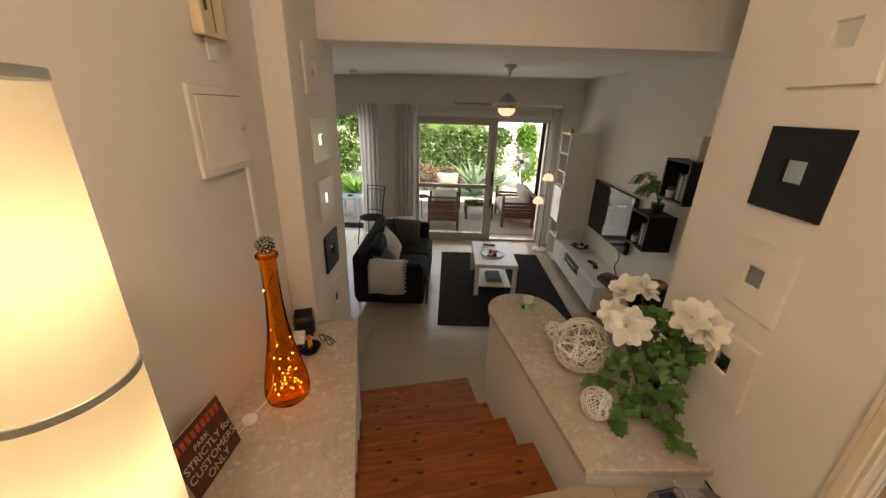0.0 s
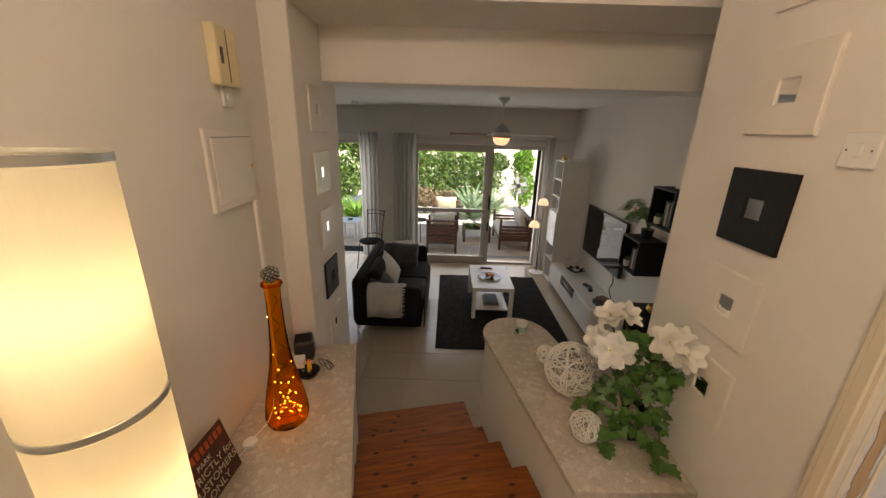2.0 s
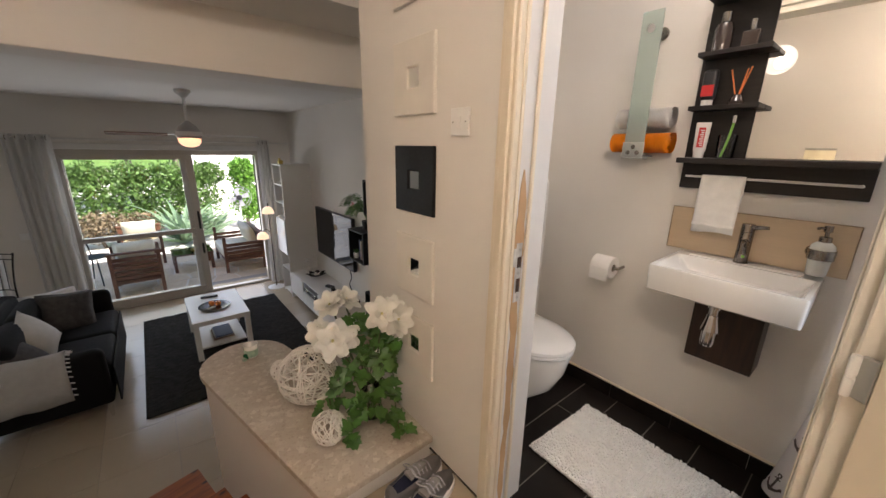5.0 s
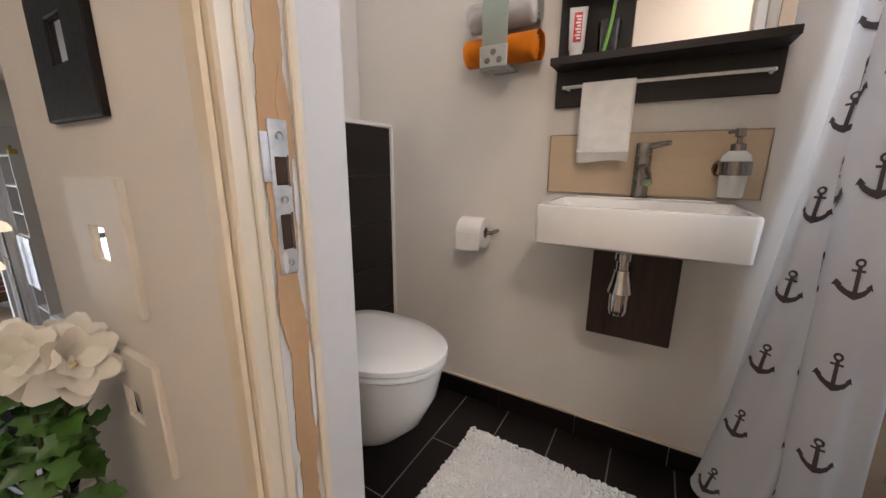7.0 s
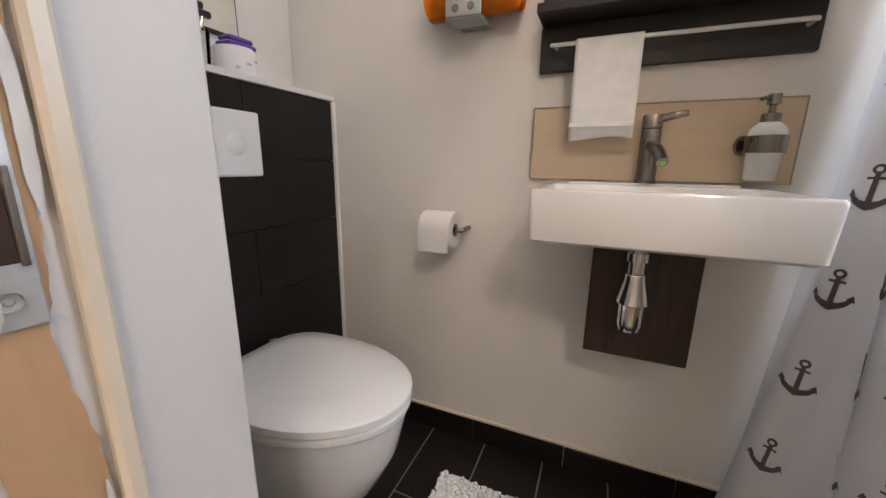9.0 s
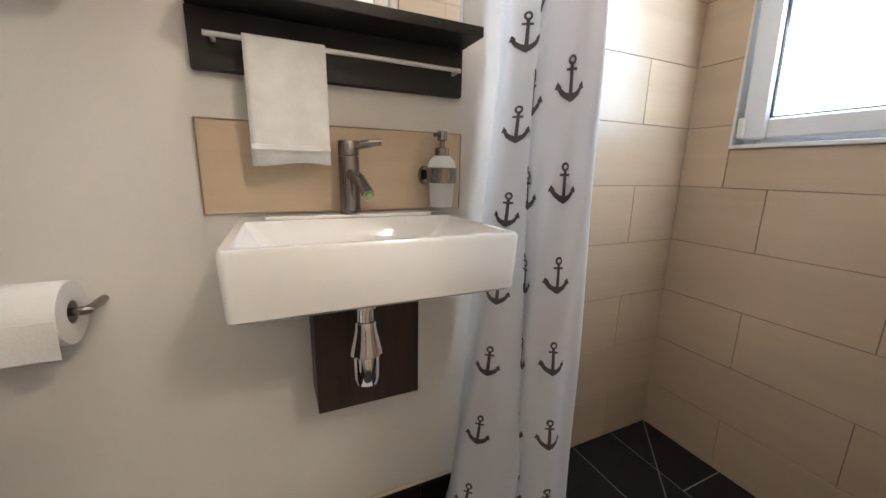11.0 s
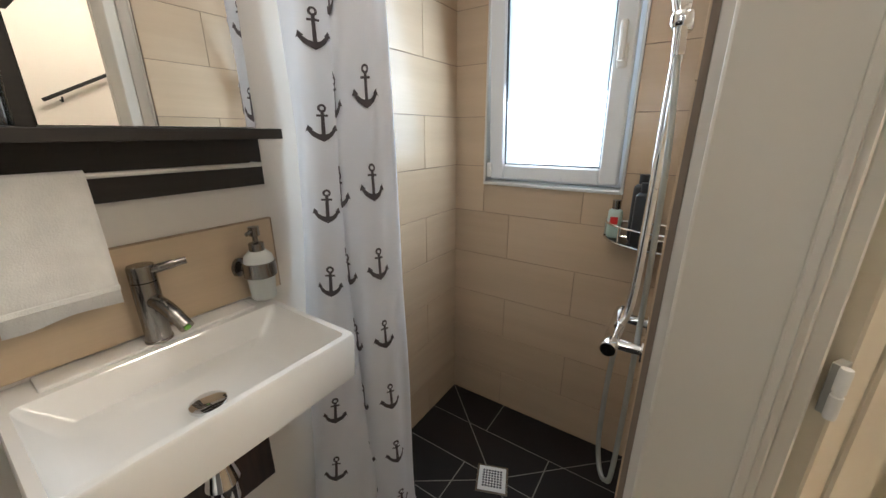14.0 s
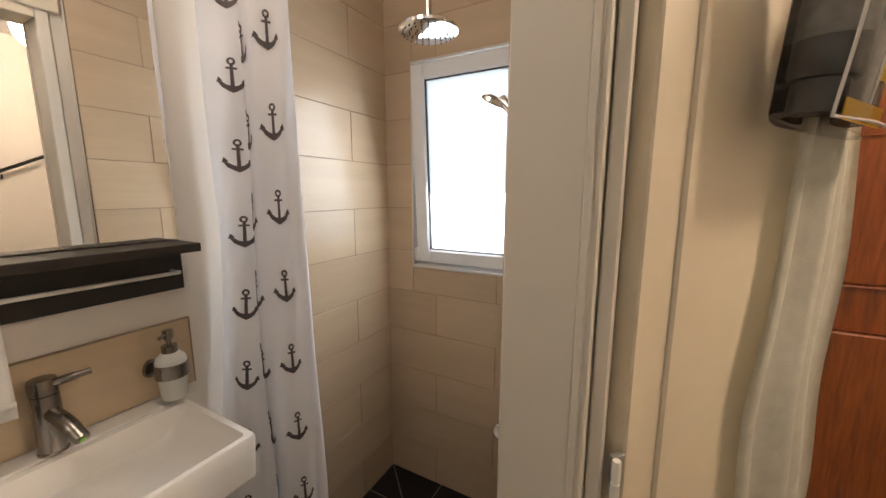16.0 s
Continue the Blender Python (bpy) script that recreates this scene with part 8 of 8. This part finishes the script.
leaves("shrub", "blue-green leafy shrub beside the side terrace", [(-3.0, 11.2, hz + 0.9, 1.0, 0.7, 0.9), (-4.2, 11.6, hz + 1.1, 1.1, 0.7, 1.1), (-2.2, 11.8, hz + 1.7, 0.9, 0.6, 0.7), (-3.4, 12.0, hz + 2.2, 1.2, 0.6, 0.7)], 13000, 0.11, HEDGE, 4, "shrub")


def tree(x, y, h, seed, r=0.12):
    rng = random.Random(seed)
    e = tagged(new("tree"), "garden tree with a leafy crown behind the hedge", "tree", "garden trees")
    base = Vector((x, y, OUT - 0.05))
    line = bend([base, base + Vector((0.1, 0, h * 0.3)), base + Vector((-0.05, 0.1, h * 0.6)), base + Vector((0.1, 0, h * 0.85))], 5)
    part("trunk", tube(line, [r * (1 - 0.75 * i / (len(line) - 1)) for i in range(len(line))], 10), BARK, e, smooth=True)
    regs = []
    for k in range(7):
        a = k * 2.4
        tip = base + Vector((math.cos(a) * h * 0.26, math.sin(a) * h * 0.2, h * rng.uniform(0.55, 0.95)))
        st = line[rng.randrange(7, len(line))]
        part("limb", tube(bend([st, (st + tip) / 2 + Vector((0, 0, 0.1)), tip]), [r * 0.4] * 7 + [r * 0.25] * 5 + [r * 0.1], 6), BARK, e)
        regs.append((*tip, h * 0.17, h * 0.15, h * 0.13))
    vv, ff = [], []
    for _ in range(5200):
        cx, cy, cz, rx, ry, rz = regs[rng.randrange(len(regs))]
        p = Vector((cx + rng.gauss(0, 0.5) * rx, cy + rng.gauss(0, 0.5) * ry, cz + rng.gauss(0, 0.5) * rz))
        d = Vector((rng.gauss(0, 1), rng.gauss(0, 1), rng.gauss(-0.2, 0.8))).normalized()
        s = d.orthogonal().normalized() * 0.04
        o = len(vv)
        vv += [p, p + d * 0.07 + s, p + d * 0.15, p + d * 0.07 - s]
        ff.append((o, o + 1, o + 2, o + 3))
    me = bpy.data.meshes.new("crown")
    me.from_pydata(vv, [], ff)
    me.materials.append(HEDGE)
    f = new("crown", me)
    f.parent = e
    tagged(f, kind="stuff")


for k, (x, y, h) in enumerate(((-5.5, 16, 4.5), (-2.0, 17, 5.0), (0.2, 15.5, 4.2), (1.5, 17, 4.6), (-8, 15, 5), (4.5, 18, 4.5))):
    tree(x, y, h, 50 + k)


def blades(name, at, n, length, width, mat, seed, label, droop=0.5):
    rng = random.Random(seed)
    e = thing(name, label, "plant", at)
    for k in range(n):
        a, up = rng.uniform(0, 6.28), rng.uniform(0.5, 1.5)
        out = Vector((math.cos(a), math.sin(a), 0))
        side = Vector((-math.sin(a), math.cos(a), 0))
        ln = length * rng.uniform(0.7, 1.1)
        bm = bmesh.new()
        rows = []
        for i in range(7):
            t = i / 6
            p = out * (ln * t * math.cos(up * (1 - droop * t))) + Vector((0, 0, ln * (math.sin(up) * t - droop * 0.5 * t * t)))
            w = width * (0.35 + 0.65 * math.sin(math.pi * min(1, 0.2 + t * 0.8))) * (1 - t ** 4)
            rows.append((bm.verts.new(p - side * w), bm.verts.new(p - Vector((0, 0, w * 0.5))), bm.verts.new(p + side * w)))
        for a_, b_ in zip(rows, rows[1:]):
            bm.faces.new((a_[0], a_[1], b_[1], b_[0]))
            bm.faces.new((a_[1], a_[2], b_[2], b_[1]))
        part("leaf", bm, mat, e)


blades("bird_of_paradise", (1.10, 10.0, OUT), 46, 1.35, 0.06, AGAVE, 5, "large grey-green plant with long arching leaves", 0.55)
blades("bird_of_paradise", (1.75, 10.7, OUT), 26, 1.1, 0.06, AGAVE, 7, "grey-green plant with long arching leaves", 0.5)
blades("blade_fern", (-2.15, 9.6, OUT), 60, 0.85, 0.045, FERN, 6, "bright green clump of broad grassy leaves", 0.6)
blades("blade_fern", (-2.9, 9.9, OUT), 50, 0.8, 0.045, FERN, 8, "bright green clump of broad grassy leaves", 0.6)


def lounge(at, rz, w, d, label, back_h=0.66, slatted_front=False):
    """A low wooden outdoor seat: posts, slatted sides and back, cushions."""
    e = thing("garden_armchair", label, "armchair", at, rz, "wooden patio seats")
    for x in (-w / 2, w / 2 - 0.05):
        for y in (-d / 2, d / 2 - 0.05):
            part("leg", boxes(((x, y, 0), (x + 0.05, y + 0.05, back_h)), bevel=0.003), PATIO_WOOD, e)
    for k in range(6):
        z = 0.20 + k * (back_h - 0.24) / 6
        part("back_slat", boxes(((-w / 2 + 0.051, -d / 2 + 0.012, z), (w / 2 - 0.051, -d / 2 + 0.034, z + 0.055)), bevel=0.002), PATIO_WOOD, e)
        if k < 5:
            for x in (-w / 2 + 0.012, w / 2 - 0.034):
                part("side_slat", boxes(((x, -d / 2 + 0.051, z), (x + 0.022, d / 2 - 0.051, z + 0.055)), bevel=0.002), PATIO_WOOD, e)
    part("back_cap", boxes(((-w / 2 - 0.01, -d / 2 - 0.01, back_h), (w / 2 + 0.01, -d / 2 + 0.07, back_h + 0.025)), bevel=0.003), PATIO_WOOD, e)
    part("seat_frame", boxes(((-w / 2 + 0.05, -d / 2 + 0.05, 0.22), (w / 2 - 0.05, d / 2, 0.28)), bevel=0.003), PATIO_WOOD, e)
    part("seat_cushion", boxes(((-w / 2 + 0.045, -d / 2 + 0.06, 0.281), (w / 2 - 0.045, d / 2 + 0.01, 0.40)), bevel=0.035, seg=3), PATIO_CUSHION, e, smooth=True)
    bm = bmesh.new()
    cushion(bm, (w * 0.8, 0.42, 0.20), pose(0, -d / 2 + 0.17, 0.60, 72), 0.45, 8)
    part("back_cushion", bm, PATIO_CUSHION, e, smooth="all")
    return e


lounge((0.29, 7.05, OUT), 0, 0.62, 0.68, "dark brown slatted patio armchair with cream cushions")
lounge((1.83, 7.62, OUT), 90, 1.15, 0.68, "dark brown slatted patio sofa with cream cushions")
lounge((0.35, 8.75, OUT), 180, 0.66, 0.68, "dark brown slatted patio armchair with cream cushions")
pt = thing("patio_table", "low dark wooden patio table", "table", (1.07, 7.85, OUT))
for k in range(5):
    part("top_slat", boxes(((-0.32, -0.30 + 0.122 * k, 0.30), (0.32, -0.19 + 0.122 * k, 0.325)), bevel=0.002), PATIO_WOOD, pt)
for x in (-0.31, 0.26):
    for y in (-0.29, 0.24):
        part("leg", boxes(((x, y, 0), (x + 0.05, y + 0.05, 0.2995)), bevel=0.002), PATIO_WOOD, pt)
part("glass_top", boxes(((-0.31, -0.29, 0.326), (0.31, 0.29, 0.332))), CLEAR_GLASS, pt)
ash = thing("glass_ashtray", "glass dish on the patio table", "dish", (1.10, 7.78, OUT + 0.333))
part("dish", lathe([(0, 0), (0.05, 0), (0.06, 0.03), (0.05, 0.03), (0.045, 0.01), (0, 0.008)], 20), BRASS, ash, smooth=True)
pf2 = thing("pedestal_fan", "grey pedestal fan standing on the patio", "fan", (2.17, 9.0, OUT))
part("base", lathe([(0, 0), (0.2, 0), (0.2, 0.02), (0.05, 0.04), (0, 0.04)], 24), GREY_FAN, pf2, smooth=True)
part("pole", tube([(0, 0, 0.03), (0, 0, 0.95)], 0.018, 10), WHITE_LACQUER, pf2)
for r in (0.06, 0.13, 0.20, 0.25):
    part("guard_ring", tube([(r * math.cos(a), -0.06, 1.12 + r * math.sin(a)) for a in (2 * math.pi * i / 28 for i in range(28))], 0.004, 5, closed=True), GREY_FAN, pf2)
for k in range(12):
    a = 2 * math.pi * k / 12
    part("guard_wire", tube([(0.05 * math.cos(a), -0.07, 1.12 + 0.05 * math.sin(a)), (0.25 * math.cos(a), -0.055, 1.12 + 0.25 * math.sin(a))], 0.003, 4), GREY_FAN, pf2)
part("motor", tube([(0, -0.09, 1.12), (0, 0.10, 1.12)], [0.055, 0.075], 18), BLACK_PLASTIC, pf2)
for k in range(4):
    bm = bmesh.new()
    prism([(0.04, -0.03), (0.20, -0.07), (0.21, 0.04), (0.05, 0.03)], -0.003, 0.003, 0.0, bm)
    bmesh.ops.transform(bm, matrix=Matrix.Translation((0, -0.05, 1.12)) @ pose(0, 0, 0, 90) @ pose(0, 0, 0, 0, 0, 90 * k + 20), verts=bm.verts)
    part("blade", bm, GREY_FAN, pf2)
wt = thing("white_side_table", "small white plastic garden table with a dish", "table", (-1.78, 7.55, OUT))
part("tabletop", boxes(((-0.23, -0.23, 0.42), (0.23, 0.23, 0.45)), bevel=0.008, seg=2), WHITE_PLASTIC, wt)
for x in (-0.20, 0.14):
    for y in (-0.20, 0.14):
        part("leg", boxes(((x, y, 0), (x + 0.06, y + 0.06, 0.4195)), bevel=0.006), WHITE_PLASTIC, wt)
dsh = thing("small_dish", "dark dish on the white garden table", "dish", (-1.76, 7.52, OUT + 0.4505))
part("dish", lathe([(0, 0), (0.05, 0), (0.065, 0.025), (0.055, 0.025), (0, 0.008)], 20), BROWN_GLASS, dsh, smooth=True)
dm = thing("door_mat", "dark grey door mat outside the side door", "mat", (-1.55, 6.80, OUT))
part("mat", boxes(((-0.35, -0.20, 0), (0.35, 0.20, 0.015)), bevel=0.004), RUG, dm)
ic = thing("garden_chair", "black wire garden chair beside the armchairs", "chair", (-0.25, 7.75, OUT), 60)
part("seat", lathe([(0, 0.44), (0.19, 0.44), (0.20, 0.455), (0, 0.46)], 24), IRON, ic)
for x in (-0.16, 0.16):
    part("front_leg", tube([(x, -0.14, 0.44), (x * 1.2, -0.18, 0)], 0.01, 8), IRON, ic)
    part("back_post", tube(bend([(x * 1.2, 0.22, 0), (x, 0.16, 0.45), (x, 0.24, 0.92)]), 0.01, 8), IRON, ic)
for z in (0.6, 0.7, 0.8, 0.9):
    part("back_rail", tube(bend([(-0.16, 0.18 + 0.13 * (z - 0.45), z), (0, 0.22 + 0.13 * (z - 0.45), z), (0.16, 0.18 + 0.13 * (z - 0.45), z)]), 0.006, 6), IRON, ic)

# flagstones: uneven slabs cut from scattered seeds
rng = random.Random(31)
seeds = []
for i in range(15):
    for j in range(7):
        seeds.append((-3.3 + 0.44 * i + rng.uniform(-0.15, 0.15), 6.35 + 0.44 * j + rng.uniform(-0.15, 0.15)))
for i, (sx_, sy_) in enumerate(seeds):
    q = [(max(-3.38, sx_ - 0.6), max(6.58, sy_ - 0.6)), (min(3.18, sx_ + 0.6), max(6.58, sy_ - 0.6)), (min(3.18, sx_ + 0.6), min(9.18, sy_ + 0.6)), (max(-3.38, sx_ - 0.6), min(9.18, sy_ + 0.6))]
    for j, (ox, oy) in enumerate(seeds):
        if j != i and abs(ox - sx_) < 1.2 and abs(oy - sy_) < 1.2 and len(q) > 2:
            dx, dy = sx_ - ox, sy_ - oy
            L = math.hypot(dx, dy)
            q = clip(q, (sx_ + ox) / 2 + dx / L * 0.012, (sy_ + oy) / 2 + dy / L * 0.012, dx, dy)
    if len(q) > 2 and area(q) > 0.01:
        part("flagstone", prism(q, OUT - 0.0055, OUT + rng.uniform(-0.001, 0.0), 0.0), FLAG, patio)

# ---- tiles, last ----
floor_bath = bpy.data.objects["floor_bath"]
shower_wall = bpy.data.objects["wall_shower_window"]
basin_wall = bpy.data.objects["wall_basin"]
side_wall = bpy.data.objects["wall_shower_side"]
structure("trim_shower_grout", boxes(((1.556, -1.0897, 0.0), (1.728, -1.0835, 2.39)), ((2.262, -1.0897, 0.0), (2.409, -1.0835, 2.39)), ((1.728, -1.0897, 0.0), (2.262, -1.0835, 1.072)), ((1.728, -1.0897, 1.95), (2.262, -1.0835, 2.39)),
                                 ((SX - 0.0075, -1.0833, 0.0), (SX - 0.0005, -0.402, 2.39)), ((1.5555, -1.0833, 0.0), (1.565, -0.302, 2.39))), GROUT_BEIGE, "tile grout of the shower walls")
TL = 0.57
for i, (z0, z1) in enumerate(zip(ROW, ROW[1:])):
    shift = 0.0 if i % 2 else 0.285
    # window wall, from the basin corner leftwards
    cuts = [2.41] + [x for x in (2.427 - shift - TL * k for k in range(4)) if 1.58 < x < 2.40] + [1.569]
    for x1, x0 in zip(cuts, cuts[1:]):
        pieces = [(x0, x1, z0, z1)]
        if z1 > 1.075 and z0 < 1.95:
            pieces = []
            for a, b, c, d in ((x0, min(x1, 1.728), z0, z1), (max(x0, 2.262), x1, z0, z1), (max(x0, 1.728), min(x1, 2.262), z0, min(z1, 1.072)), (max(x0, 1.728), min(x1, 2.262), max(z0, 1.95), z1)):
                if b - a > 0.01 and d - c > 0.008:
                    pieces.append((a, b, c, d))
        for a, b, c, d in pieces:
            part("tile", boxes(((a + 0.001, -1.0895, c + 0.001), (b - 0.001, -1.080, d - 0.001)), bevel=0.0008), BEIGE_TILE, shower_wall)
    cuts = [-1.080] + ([-0.852] if i % 2 == 0 else [-0.565]) + [-0.40]
    for y0, y1 in zip(cuts, cuts[1:]):
        part("tile", boxes(((SX - 0.010, y0 + 0.001, z0 + 0.001), (SX - 0.0006, y1 - 0.001, z1 - 0.001)), bevel=0.0008), BEIGE_TILE, basin_wall)
    cuts = [-1.080] + ([-0.80] if i % 2 else [-0.52]) + [-0.302]
    for y0, y1 in zip(cuts, cuts[1:]):
        part("tile", boxes(((1.5585, y0 + 0.001, z0 + 0.001), (1.568, y1 - 0.001, z1 - 0.001)), bevel=0.0008), BEIGE_TILE, side_wall)

# bathroom floor: long dark tiles in running bond; in the shower cut along the falls to the drain
DRAIN = (1.986, -0.690)
corners = [(1.565, -1.085), (2.405, -1.085), (2.405, -0.400), (1.565, -0.400)]
n_row = 12
for r in range(n_row):
    y0, y1 = -1.085 + 0.192 * r, -1.085 + 0.192 * (r + 1)
    y1 = min(y1, 1.040)
    xs = [1.40] + [x for x in (1.545 + (0.285 if r % 2 else 0.0) + 0.57 * k for k in range(-1, 3)) if 1.42 < x < 2.40] + [2.405]
    for x0, x1 in zip(xs, xs[1:]):
        poly = [(x0 + 0.0022, y0 + 0.0022), (x1 - 0.0022, y0 + 0.0022), (x1 - 0.0022, y1 - 0.0022), (x0 + 0.0022, y1 - 0.0022)]
        polys = []
        if y1 <= -0.31:
            for k in range(4):
                a, b = corners[k], corners[(k + 1) % 4]
                q = poly
                for (p, s) in ((a, 1), (b, -1)):
                    d = Vector((p[0] - DRAIN[0], p[1] - DRAIN[1])).normalized()
                    nx, ny = -d.y * s, d.x * s
                    q = clip(q, DRAIN[0] + nx * 0.0022, DRAIN[1] + ny * 0.0022, nx, ny) if len(q) > 2 else q
                if len(q) > 2 and area(q) > 2e-4:
                    polys.append(q)
        else:
            polys = [poly]
        for q in polys:
            part("tile", prism(q, -0.0011, 0.0), DARK_TILE, floor_bath)

# living room floor and hall floor: large pale tiles
floor_living = bpy.data.objects["floor_living"]
for i in range(13):
    for j in range(12):
        x0, y0 = -3.08 + 0.445 * i, 1.36 + 0.445 * j
        x1, y1 = min(x0 + 0.445, 2.468), min(y0 + 0.445, 6.38)
        if x1 - x0 > 0.05 and y1 - y0 > 0.05 and not (x0 < -0.9 and y0 < 2.4):
            part("tile", boxes(((x0 + 0.0012, y0 + 0.0012, LIV - 0.0065), (x1 - 0.0012, y1 - 0.0012, LIV)), bevel=0.0008), FLOOR_TILE, floor_living)
floor_hall = bpy.data.objects["floor_hall"]
for i in range(6):
    for j in range(8):
        x0, y0 = -0.575 + 0.40 * i, -2.0 + 0.40 * j
        q = [(x0 + 0.001, y0 + 0.001), (x0 + 0.399, y0 + 0.001), (x0 + 0.399, y0 + 0.399), (x0 + 0.001, y0 + 0.399)]
        q = clip(q, WX - 0.001, 0, -1, 0)
        q = clip(q, 0, 0.79, 0, -1) if len(q) > 2 else q
        q = clip(q, edge[0], edge[1], -UX, -UY) if len(q) > 2 and x0 < 0.8 else q
        if len(q) > 2 and area(q) > 1e-3:
            part("tile", prism(q, -0.0065, 0.0), FLOOR_TILE, floor_hall)
